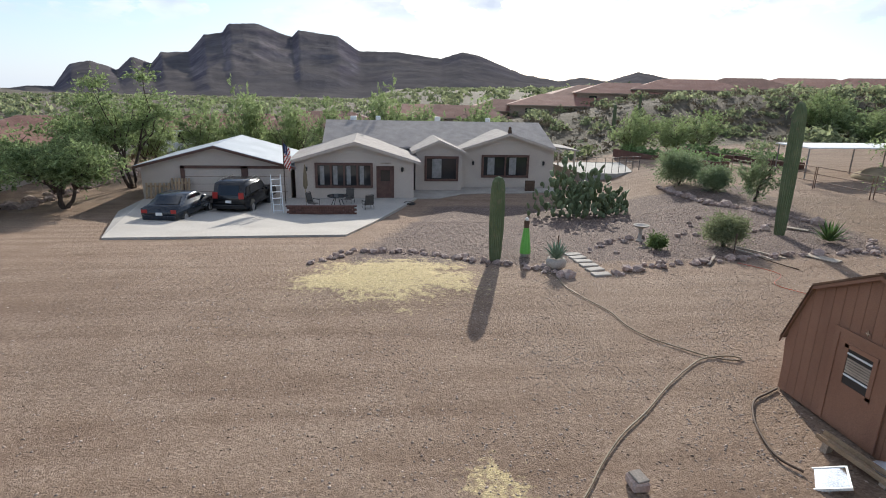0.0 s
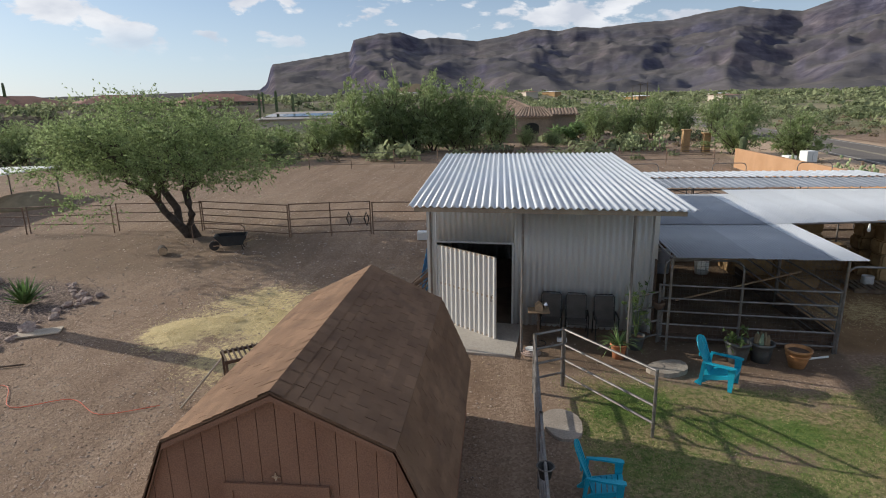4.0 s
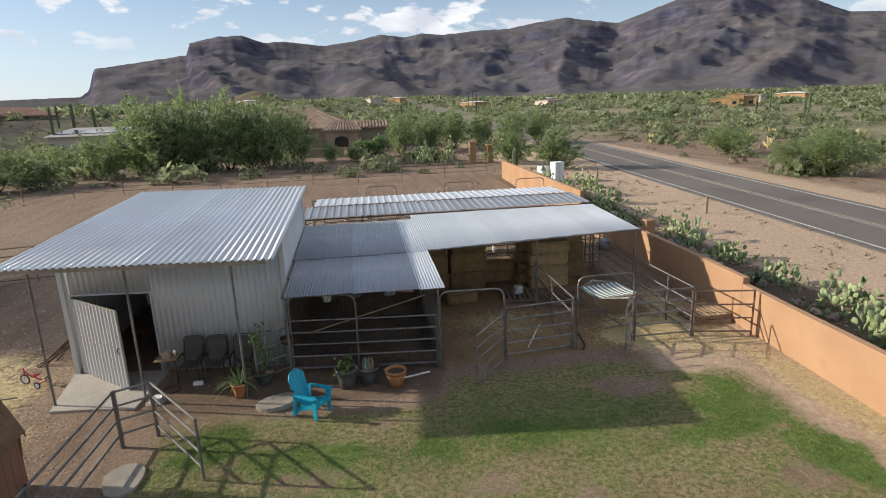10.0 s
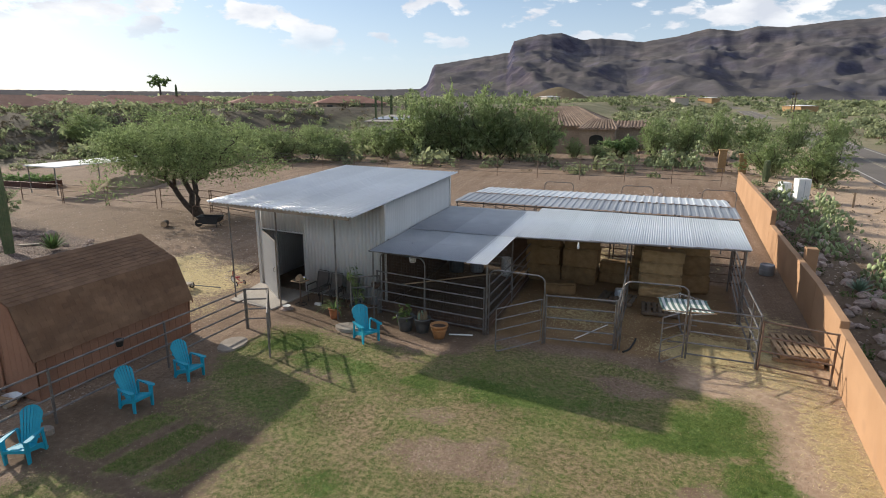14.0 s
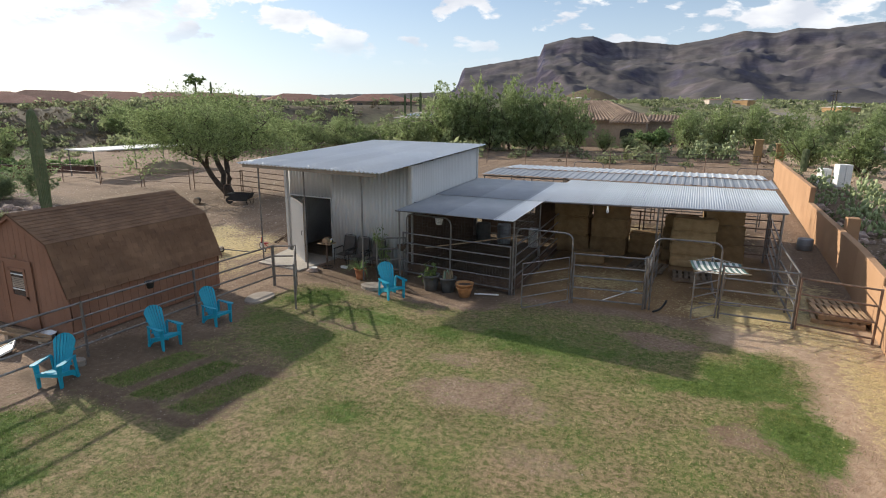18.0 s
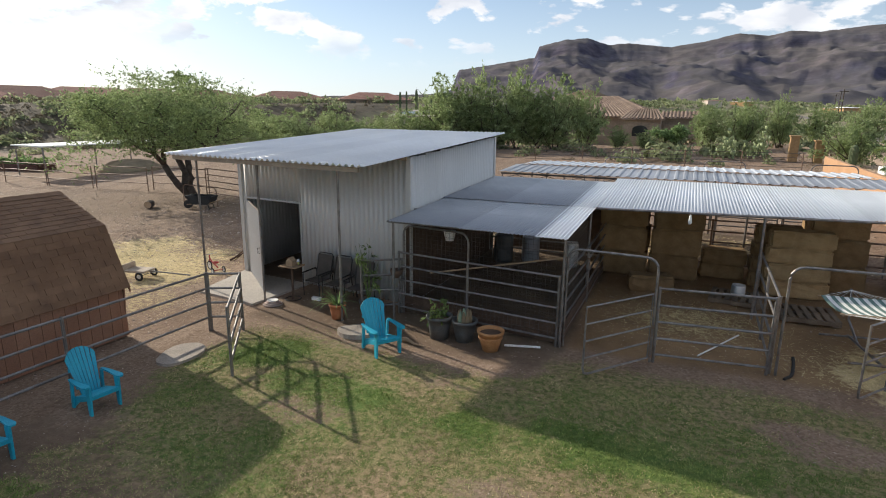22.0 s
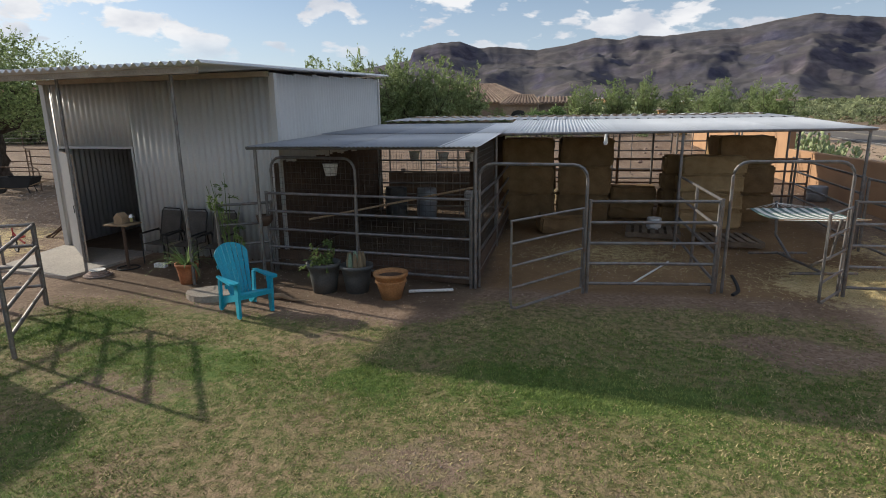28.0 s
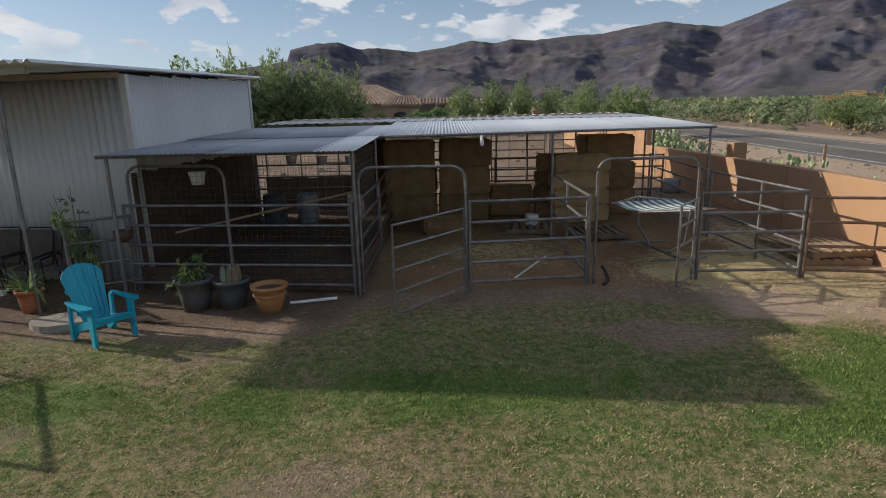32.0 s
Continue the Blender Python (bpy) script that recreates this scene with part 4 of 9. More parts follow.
# ---- stucco wall along the yard ----
wall = thing("boundary_wall", pose(0, 0, 0), "tan stucco boundary wall with stepped top", "wall", kind="structure")
WALL_LINE = [(15.2, -30.0, 1.3), (16.45, 0.0, 1.3), (16.84, 8.0, 1.3), (17.2, 13.4, 1.5), (17.42, 17.0, 1.5), (17.62, 27.0, 2.2), (18.16, 45.5, 2.2)]
for (xa, ya, h), (xb, yb, _) in zip(WALL_LINE, WALL_LINE[1:]):
    run = math.hypot(xb - xa, yb - ya)
    part("wall_segment", MB().box(0, run + 0.004, -0.22, 0.0, -0.3, h, b=0.015), M["stucco"], wall, m=pose(xa, ya, 0, 0, 0, math.degrees(math.atan2(yb - ya, xb - xa))))
part("pillar", MB().box(17.74, 18.14, 20.2, 20.6, 0, 1.9, b=0.02), M["stucco"], wall)


# ---- sheet metal ----
def corrugated(w, l, pitch, amp, thick=0.004, square=False):
    """A sheet, waves across x from 0 to w, along y from 0 to l."""
    if square:
        xs, zs, p = [], [], 0.0
        while p < w - 1e-6:
            for f, z in ((0.0, 0.0), (0.55, 0.0), (0.66, amp), (0.89, amp)):
                if p + f * pitch <= w:
                    xs.append(p + f * pitch)
                    zs.append(z)
            p += pitch
        xs.append(w)
        zs.append(0.0)
    else:
        n = max(4, int(round(w / pitch * 6)))
        xs = [w * i / n for i in range(n + 1)]
        zs = [amp * math.sin(2 * math.pi * x / pitch) for x in xs]
    k = len(xs)
    vs = [(x, y, z) for y in (0, l) for x, z in zip(xs, zs)] + [(x, y, z - thick) for y in (0, l) for x, z in zip(xs, zs)]
    fs = []
    for i in range(k - 1):
        fs += [(i, i + 1, k + i + 1, k + i), (2 * k + i, 3 * k + i, 3 * k + i + 1, 2 * k + i + 1), (i, 2 * k + i, 2 * k + i + 1, i + 1), (k + i, k + i + 1, 3 * k + i + 1, 3 * k + i)]
    return MB().add(vs, fs)


def roof_sheets(parent, x0, x1, y0, z0, y1, z1, sheet_w, pitch, amp, material, rng, name="roof_sheet", skew=0.0, square=False):
    """Overlapping corrugated sheets side by side over a slope from (y0, z0) to (y1, z1)."""
    n = max(1, int(round((x1 - x0) / sheet_w)))
    w = (x1 - x0) / n
    l = math.hypot(y1 - y0, z1 - z0)
    me = corrugated(w + (pitch * 0.5 if not square else 0.02), l, pitch, amp, square=square).mesh(name, material, not square)
    tilt = math.degrees(math.atan2(z1 - z0, y1 - y0))
    for i in range(n):
        cut = skew * (i + 0.5) / n
        f = Matrix.Diagonal((1, (l - cut) / l, 1, 1))
        part(name, me, material, parent, m=pose(x0 + i * w, y0 + cut + rng.uniform(-0.02, 0.02), z0 + (z1 - z0) * cut / l + 0.004 * (i % 2), tilt, 0, 0) @ f)


rng = random.Random(5)



def skewed(root, k, x0):
    """Turns the fronts of a thing's parts along y by k for each metre of x: its plan is not square."""
    s_ = Matrix.Identity(4)
    s_[1][0], s_[1][3] = k, -k * x0
    for ob in root.children:
        me = ob.data.copy()
        me.transform(s_ @ ob.matrix_basis)
        ob.data = me
        ob.matrix_basis = Matrix.Identity(4)


# ---- tall metal shed ----
SX0, SX1, SY0, SY1 = -1.68, 4.03, 13.985, 20.26
shed = thing("metal_shed", pose(0, 0, 0), "tall grey corrugated steel shed with open door", "shed")


def shed_top(y):
    return 3.575 + (y - 11.57) * 0.0433


def wall_sheets(parent, along, a0, a1, fixed, z0, ztop, flip, material, w=0.9, gap=None):
    """Upright ribbed sheets along x or y. gap: (from, to, height) left open."""
    a = a0
    while a < a1 - 0.02:
        b = min(a + w, a1)
        if gap and a < gap[0] < b:
            b = gap[0]
        elif gap and a < gap[1] < b and a >= gap[0] - 0.01:
            b = gap[1]
        lo = z0
        if gap and a >= gap[0] - 0.01 and b <= gap[1] + 0.01:
            lo = gap[2]
        top = min(ztop(a), ztop(b))
        me = corrugated(b - a, top - lo, 0.15, 0.024)
        if along == "x":
            m = pose(a, fixed, lo, 90, 0, 0) if not flip else pose(b, fixed, lo, 90, 0, 180)
        else:
            m = pose(fixed, a, lo, 90, 0, 90) if not flip else pose(fixed, b, lo, 90, 0, -90)
        part("wall_sheet", me, material, parent, m=m, smooth=True)
        a = b


DOOR0, DOOR1, DOORH = -1.48, 0.57, 2.22
wall_sheets(shed, "x", SX0, SX1, SY0, 0.0, lambda a: shed_top(SY0) - 0.05, False, M["cladding"], gap=(DOOR0, DOOR1, DOORH))
wall_sheets(shed, "x", SX0, SX1, SY1, 0.0, lambda a: shed_top(SY1) - 0.05, True, M["cladding"])
wall_sheets(shed, "y", SY0, SY1, SX1, 0.0, lambda a: shed_top(a) - 0.05, False, M["cladding"])
wall_sheets(shed, "y", SY0, SY1, SX0, 0.0, lambda a: shed_top(a) - 0.05, True, M["cladding"])
for x in (SX0, SX1):
    for y in (SY0, SY1):
        part("corner_trim", MB().box(x - 0.06, x + 0.06, y - 0.06, y + 0.06, 0, shed_top(y) - 0.06), M["cladding"], shed)
roof_sheets(shed, -1.84, 4.12, 11.57, 3.605, 20.92, 4.01, 0.98, 0.163, 0.030, M["galv"], rng)
for y in (11.75, 13.9, 16.0, 18.3, 20.2):
    part("purlin", MB().box(-1.72, 4.0, y - 0.03, y + 0.03, shed_top(y) - 0.12, shed_top(y) - 0.025), M["wood_grey"], shed)
for x, y in ((-1.42, 12.2), (0.72, 12.2), (3.12, 12.24)):
    part("porch_post", MB().tube([(x, y, -0.1), (x, y, shed_top(y) - 0.05)], 0.03, 10), M["pipe"], shed)
for side in (DOOR0, DOOR1):
    part("door_jamb", MB().box(side - 0.05, side + 0.0, SY0 - 0.03, SY0 + 0.08, 0, DOORH), M["cladding"], shed)
part("door_head", MB().box(DOOR0 - 0.05, DOOR1, SY0 - 0.03, SY0 + 0.08, DOORH, DOORH + 0.05), M["cladding"], shed)
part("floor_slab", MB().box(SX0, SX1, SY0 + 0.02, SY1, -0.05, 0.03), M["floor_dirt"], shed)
skewed(shed, -0.114, 1.16)
leaf_a = math.degrees(math.atan2(12.9 - 14.27, 0.16 + 1.47))
door = part("door_leaf", corrugated(2.06, 2.12, 0.165, 0.022), M["cladding"], shed, "open ribbed steel door", m=pose(-1.47, 14.24, 0.04, 90, 0, leaf_a))
part("door_frame", MB().box(0, 2.06, 0.0, 0.05, -0.035, -0.008).box(0, 2.06, 2.07, 2.12, -0.035, -0.008).box(0, 0.05, 0, 2.12, -0.035, -0.008).box(2.01, 2.06, 0, 2.12, -0.035, -0.008).box(0, 2.06, 1.05, 1.10, -0.035, -0.008), M["wood_grey"], door)
part("door_handle", MB().tube([(1.97, 1.0, 0.02), (1.97, 1.0, 0.07), (1.97, 1.14, 0.07), (1.97, 1.14, 0.02)], 0.01, 6), M["black"], door)
# concrete apron before the door
apron = tagged(part("concrete_apron", MB().prism([(-1.42, 12.2), (-0.6, 12.12), (0.56, 11.95), (0.78, 13.95), (-1.76, 14.25)], -0.08, 0.045, "z"), M["concrete"]), "worn concrete apron before the shed door", "pavement", kind="structure")

# ---- low roof over the pens ----
lowroof = thing("pen_roof", pose(0, 0, 0), "low corrugated steel roof on pipe posts over animal pens", "roof")
# Darker sheets up to x 7.5 hold the tall shed's shade in their tone.
roof_sheets(lowroof, 4.16, 7.48, 12.38, 2.35, 15.62, 2.44, 0.83, 0.076, 0.010, M["galv_dark"], rng, skew=-0.22)
roof_sheets(lowroof, 7.46, 8.06, 12.12, 2.352, 15.62, 2.452, 0.6, 0.076, 0.010, M["galv"], rng)
roof_sheets(lowroof, 4.1, 7.48, 15.55, 2.455, 20.0, 2.60, 0.83, 0.076, 0.010, M["galv_dark"], rng)
roof_sheets(lowroof, 7.46, 8.06, 15.55, 2.46, 20.0, 2.605, 0.6, 0.076, 0.010, M["galv"], rng)
roof_sheets(lowroof, 8.02, 15.42, 15.72, 2.44, 20.5, 2.68, 0.86, 0.076, 0.010, M["galv"], rng, skew=0.78)
for y, z, x0, x1 in ((12.42, 2.34, 4.1, 8.0), (15.7, 2.42, 4.0, 8.1), (19.9, 2.54, 4.0, 15.3), (17.7, 2.50, 4.0, 15.3), (13.9, 2.38, 4.0, 8.0)):
    part("beam", MB().tube([(x0, y, z - 0.02), (x1, y, z - 0.02)], 0.028, 8), M["pipe"], lowroof)
part("front_beam", MB().tube([(8.0, 15.68, 2.42), (15.4, 16.42, 2.46)], 0.028, 8), M["pipe"], lowroof)
for x in (4.1, 7.95):
    part("rafter", MB().tube([(x, 12.45, 2.31), (x, 19.9, 2.50)], 0.026, 8), M["pipe"], lowroof)
for x, y, z in ((4.15, 12.6, 2.34), (7.97, 12.62, 2.33), (7.97, 15.7, 2.42), (11.75, 16.1, 2.44), (15.3, 16.45, 2.46), (15.3, 19.85, 2.6), (11.75, 19.85, 2.54), (7.97, 19.85, 2.54), (4.1, 19.85, 2.54)):
    part("roof_post", MB().tube([(x, y, ground_z(x, y) - 0.1), (x, y, z)], 0.03, 8), M["pipe"], lowroof)

# ---- rear shelter ----
rear = thing("rear_shelter", pose(0, 0, 0), "long low shelter with ribbed steel roof", "shelter")
roof_sheets(rear, 3.92, 15.6, 20.95, 2.68, 23.2, 2.76, 1.2, 0.30, 0.022, M["galv_dark"], rng, square=True)
roof_sheets(rear, 4.2, 15.45, 23.1, 2.80, 25.5, 2.74, 1.2, 0.30, 0.028, M["galv"], rng, square=True)
for x in (4.0, 6.2, 8.6, 11.0, 13.4, 15.5):
    for y in (21.1, 25.3):
        part("shelter_post", MB().tube([(x, y, ground_z(x, y) - 0.1), (x, y, 2.62 if y < 22 else 2.7)], 0.03, 8), M["pipe"], rear)
for y in (21.1, 23.2, 25.3):
    part("shelter_beam", MB().tube([(3.95, y, 2.6 if y < 22 else 2.7), (15.6, y, 2.58 if y < 22 else 2.7)], 0.03, 8), M["pipe"], rear)
    part("truss", MB().tube([(3.95 + k * 0.55, y, 2.56 if k % 2 else 2.40) for k in range(22)], 0.012, 5), M["pipe"], rear)

# ---- wooden gambrel shed ----
WX, WY0, WY1 = -2.48, 4.80, 9.36
PROF = [(-4.18, 0.0), (-4.28, 1.06), (-3.76, 2.31), (-2.48, 2.93), (-1.20, 2.31), (-0.68, 1.06), (-0.78, 0.0)]
barn = thing("wooden_shed", pose(0.34, 0, 0), "red-brown wooden shed with gambrel shingle roof", "shed")


def prof_z(x):
    """Height of the shed's end wall at x."""
    return float(np.interp(x, [-4.26, -3.76, -2.48, -1.20, -0.70], [1.06, 2.31, 2.93, 2.31, 1.06]))


for y, out in ((WY0, -1), (WY1, 1)):
    x, w = -4.18, 0.2125
    while x < -0.80:
        a, b = x + 0.004, min(x + w, -0.78) - 0.004
        poly = [(a, 0.03), (a, prof_z(a) - 0.03)] + ([(WX, 2.90)] if a < WX < b else []) + [(b, prof_z(b) - 0.03), (b, 0.03)]
        part("siding_board", MB().prism(poly, y, y + 0.02 * out, "y"), M["siding"], barn)
        x += w
    part("end_panel", MB().prism([(p[0] * 0.985 - 0.037, max(0.02, p[1] - 0.05)) for p in PROF], y - 0.03 * out, y - 0.004 * out, "y"), M["siding"], barn)
for sx, xa in ((-1, -4.19), (1, -0.77)):
    y = WY0
    while y < WY1 - 0.05:
        b = min(y + 0.222, WY1)
        part("siding_board", MB().box(xa - 0.012, xa + 0.012, y + 0.004, b - 0.004, 0.03, 1.10), M["siding"], barn)
        y += 0.222
for k, name in ((1, "lower"), (2, "upper"), (3, "upper"), (4, "lower")):
    (xa, za), (xb, zb) = PROF[k], PROF[k + 1]
    nrm = Vector((-(zb - za), 0, xb - xa)).normalized()
    poly = [(xa, za), (xb, zb), (xb - nrm.x * 0.03, zb - nrm.z * 0.03), (xa - nrm.x * 0.03, za - nrm.z * 0.03)]
    part("roof_deck", MB().prism(poly, WY0 - 0.10, WY1 + 0.10, "y"), M["shingle"], barn)
for k in (1, 2, 3, 4):
    (xa, za), (xb, zb) = PROF[k], PROF[k + 1]
    for y in (WY0 - 0.10, WY1 + 0.075):
        part("barge_board", MB().prism([(xa, za - 0.02), (xb, zb - 0.02), (xb, zb - 0.10), (xa, za - 0.10)], y, y + 0.025, "y"), M["siding"], barn)
wdoor = part("shed_door", MB().box(-3.06, -2.0, WY0 - 0.045, WY0 - 0.022, 0.10, 1.74), M["siding"], barn, "plank door with small window")
for i, (x0, x1, z0, z1) in enumerate(((-3.12, -3.03, 0.08, 1.76), (-2.03, -1.94, 0.08, 1.76), (-3.12, -1.94, 1.72, 1.81), (-2.87, -2.79, 0.84, 1.58), (-2.30, -2.22, 0.84, 1.58), (-2.87, -2.22, 0.80, 0.90), (-2.87, -2.22, 1.52, 1.60))):
    part("door_trim", MB().box(x0, x1, WY0 - 0.065 - 0.003 * (i % 4 > 1 or i == 6), WY0 - 0.04, z0, z1), M["siding"], wdoor)
part("window_pane", MB().box(-2.79, -2.30, WY0 - 0.054, WY0 - 0.046, 0.90, 1.52), M["glass_dark"], wdoor, "dark glass pane")
for k in range(6):
    part("blind_slat", MB().box(-2.78, -2.31, WY0 - 0.060, WY0 - 0.0545, 1.10 + 0.045 * k, 1.135 + 0.045 * k), M["wood_grey"], wdoor, "grey blind slat")
for z in (1.06, 1.44):
    part("sash_bar", MB().box(-2.79, -2.30, WY0 - 0.066, WY0 - 0.05, z - 0.015, z + 0.015), M["white"], wdoor, "white sash bar")
part("star_ornament", MB().prism([(-2.53 + (0.06 if k % 2 == 0 else 0.02) * math.sin(math.pi * k / 4), 1.90 + (0.06 if k % 2 == 0 else 0.02) * math.cos(math.pi * k / 4)) for k in range(8)], WY0 - 0.05, WY0 - 0.03, "y"), M["chrome"], barn, "small metal star")


# ---- pipe corral panels ----
def bow(p0, p1, z, r=0.022, corner=0.22):
    """A pipe hoop: up from p0, over and down to p1."""
    a, b = Vector(p0), Vector(p1)
    d = (b - a).normalized()
    pts = [Vector((a.x, a.y, a.z))]
    for k in range(5):
        t = math.pi / 2 * k / 4
        pts.append(Vector((a.x, a.y, z - corner)) + Vector((d.x, d.y, 0)) * corner * (1 - math.cos(t)) + Vector((0, 0, corner * math.sin(t))))
    for k in range(5):
        t = math.pi / 2 * (1 - k / 4)
        pts.append(Vector((b.x, b.y, z - corner)) - Vector((d.x, d.y, 0)) * corner * (1 - math.cos(t)) + Vector((0, 0, corner * math.sin(t))))
    pts.append(Vector((b.x, b.y, b.z)))
    return MB().tube(pts, r, 8)


def panel(p0, p1, top=1.48, rails=5, low=0.16, posts=(0.0, 1.0), r=0.025, rp=0.029, material=None, label="grey steel pipe corral panel", group="corral panels", slope=True, name="corral_panel"):
    material = material or M["pipe"]
    (x0, y0), (x1, y1) = p0, p1
    z0, z1 = (ground_z(x0, y0), ground_z(x1, y1)) if slope else (0, 0)
    t = thing(name, pose(x0, y0, z0, 0, 0, math.degrees(math.atan2(y1 - y0, x1 - x0))), label, "fence panel", group)
    l, dz = math.hypot(x1 - x0, y1 - y0), z1 - z0
    for k in range(rails):
        z = low + (top - low) * k / (rails - 1)
        part("rail", MB().tube([(0, 0, z), (l, 0, z + dz)], r, 8), material, t)
    for f in posts:
        part("post", MB().tube([(l * f, 0, -0.08 + dz * f), (l * f, 0, top + 0.03 + dz * f)], rp, 8), material, t)
    return t


def frame_gate(p0, p1, z, label):
    (x0, y0), (x1, y1) = p0, p1
    t = thing("bow_gate_frame", pose(0, 0, 0), label, "gate frame", "bow gate frames")
    part("hoop", bow((x0, y0, ground_z(x0, y0) - 0.05), (x1, y1, ground_z(x1, y1) - 0.05), z, 0.025), M["pipe"], t)
    return t


def swing_gate(p0, p1, top=1.42, label="open steel pipe gate"):
    (x0, y0), (x1, y1) = p0, p1
    t = thing("pipe_gate", pose(x0, y0, 0, 0, 0, math.degrees(math.atan2(y1 - y0, x1 - x0))), label, "gate", "corral gates")
    l = math.hypot(x1 - x0, y1 - y0)
    part("gate_frame", MB().tube([(0.04, 0, 0.13), (l - 0.12, 0, 0.13), (l - 0.03, 0, 0.16), (l, 0, 0.25), (l, 0, top), (0.04, 0, top)], 0.021, 8, closed=True), M["pipe"], t)
    for k in (1, 2, 3):
        z = 0.13 + (top - 0.13) * k / 4
        part("rail", MB().tube([(0.04, 0, z), (l, 0, z)], 0.018, 8), M["pipe"], t)
    return t


# pen front and sides
panel((4.05, 13.05), (5.85, 12.82), label="steel pipe panel of the covered pen")
panel((5.85, 12.82), (7.9, 12.6), label="steel pipe panel of the covered pen")
panel((7.95, 12.65), (8.0, 15.7), label="steel pipe panel of the covered pen")
panel((8.0, 15.7), (8.0, 19.8), label="steel pipe panel of the covered pen")
panel((4.1, 19.7), (8.0, 19.7), label="steel pipe panel of the covered pen")
frame_gate((4.15, 13.10), (5.85, 12.85), 2.12, "steel pipe hoop round the pen gate")
frame_gate((8.02, 12.72), (9.72, 12.6), 2.05, "steel pipe hoop of an open gateway")
swing_gate((9.70, 12.5), (8.67, 11.2), 1.40)
panel((9.78, 12.62), (11.72, 12.85), rails=5)
panel((11.78, 12.95), (11.84, 16.6), rails=4, posts=(0.0, 0.5, 1.0))
frame_gate((11.88, 12.92), (13.56, 13.0), 2.08, "steel pipe hoop of an open gateway")
swing_gate((13.58, 12.95), (12.95, 12.15), 1.42)
panel((13.64, 13.0), (15.36, 12.98), rails=5)
panel((15.38, 13.0), (15.34, 16.3), rails=4, posts=(0.0, 0.4, 1.0))
panel((15.36, 16.5), (15.5, 20.6), rails=5)
panel((15.42, 12.95), (17.0, 12.6), rails=4, top=1.38, label="brown steel pipe panel by the wall", material=M["pipe_brown"])
# back panels seen through the pens
for a, b in ((8.1, 10.9), (10.9, 13.6), (13.6, 15.8)):
    panel((a, 20.3), (b, 20.35), rails=5, label="steel pipe panel behind the hay", material=M["pipe_brown"])
for a in (4.4, 6.6, 9.0, 11.3, 13.6):
    panel((a, 26.3), (a + 2.1, 26.35), top=1.9, rails=6, label="steel pipe panel behind the shelter")
# Added boards close off the bright field and darken the pens' low back.
for x0, x1, h in ((4.15, 7.9, 1.05),):
    bw = thing("board_wall", pose(0, 0, 0), "dark boards added to darken the back of the pens", "wall", "board walls")
    n = int((x1 - x0) / 0.24)
    for k in range(n):
        a = x0 + (x1 - x0) * k / n
        part("board", MB().box(a + 0.004, a + (x1 - x0) / n - 0.004, 20.42, 20.45, 0.02 + ground_z(a, 20.4), ground_z(a, 20.4) + h + 0.03 * math.sin(k * 2.1)), M["darkwood"], bw)
    for z in (0.35, h - 0.25):
        part("cross_rail", MB().box(x0, x1, 20.46, 20.50, 0.12 + z, 0.20 + z), M["darkwood"], bw)
# yard fence past the wooden shed
FENCE = [(0.90, 10.28), (0.82, 7.3), (0.75, 4.3), (0.74, 1.3), (0.76, -1.7), (0.78, -4.7), (0.8, -7.7)]
for a, b in zip(FENCE, FENCE[1:]):
    panel(a, b, top=1.28, rails=4, low=0.32, label="four-rail grey pipe yard fence", group="yard fence", rp=0.03)
panel((0.92, 10.31), (1.50, 10.61), top=1.28, rails=4, low=0.32, label="short grey pipe fence panel", group="yard fence", rp=0.03)
t = panel((1.53, 10.6), (2.89, 8.82), top=1.28, rails=4, low=0.28, label="open four-rail pipe yard gate", group="corral gates", name="yard_gate")
panel((3.3, 12.6), (4.1, 13.1), top=1.3, rails=4, low=0.2, label="short steel pipe panel beside the pen")
# field fences
xs = [-35.5, -31.5, -27.4, -23.2, -18.6, -14.0]
for a, b in zip(xs, xs[1:]):
    panel((a, 25.4 + 0.05 * (a + 18)), (b, 25.0 + 0.02 * (b + 18)), top=1.35, rails=3, low=0.45, label="rusty pipe field fence", group="field fence", material=M["pipe_brown"])
panel((-14.0, 24.9), (-9.2, 23.6), top=1.45, rails=5, label="rusty pipe field fence", group="field fence", material=M["pipe_brown"])
panel((-9.1, 23.55), (-5.6, 24.2), top=1.5, rails=5, posts=(0, 0.5, 1), label="brown pipe field gate", group="field fence", material=M["pipe_brown"])
panel((-5.5, 24.2), (-2.2, 24.3), top=1.45, rails=4, label="rusty pipe field fence", group="field fence", material=M["pipe_brown"])
gb = thing("bow_gate_frame", pose(0, 0, 0), "small steel pipe hoop in the field fence", "gate frame", "bow gate frames")
part("hoop", bow((-13.2, 22.6, ground_z(-13.2, 22.6)), (-10.6, 22.2, ground_z(-10.6, 22.2)), 1.05), M["pipe_brown"], gb)
for x in (6.5, 10.7, 14.7):
    g2 = thing("bow_gate_frame", pose(0, 0, 0), "steel pipe hoop in the rear fence", "gate frame", "bow gate frames")
    part("hoop", bow((x, 29.0, ground_z(x, 29)), (x + 1.6, 29.0, ground_z(x, 29)), 2.75), M["pipe"], g2)
back = thing("wire_fence", pose(0, 0, 0), "wire fence on thin posts before the trees", "fence")
for k in range(17):
    x = -42 + k * 3.7
    part("post", MB().tube([(x, 47, ground_z(x, 47) - 0.1), (x, 47, ground_z(x, 47) + 1.5)], 0.035, 6), M["pipe_brown"], back)
for h in (0.5, 0.85, 1.15, 1.45):
    part("wire", MB().tube([(-42, 47, ground_z(-42, 47) + h), (17.3, 47, ground_z(17, 47) + h)], 0.018, 5), M["wire"], back)


# ---- house ----
HZ = -1.5


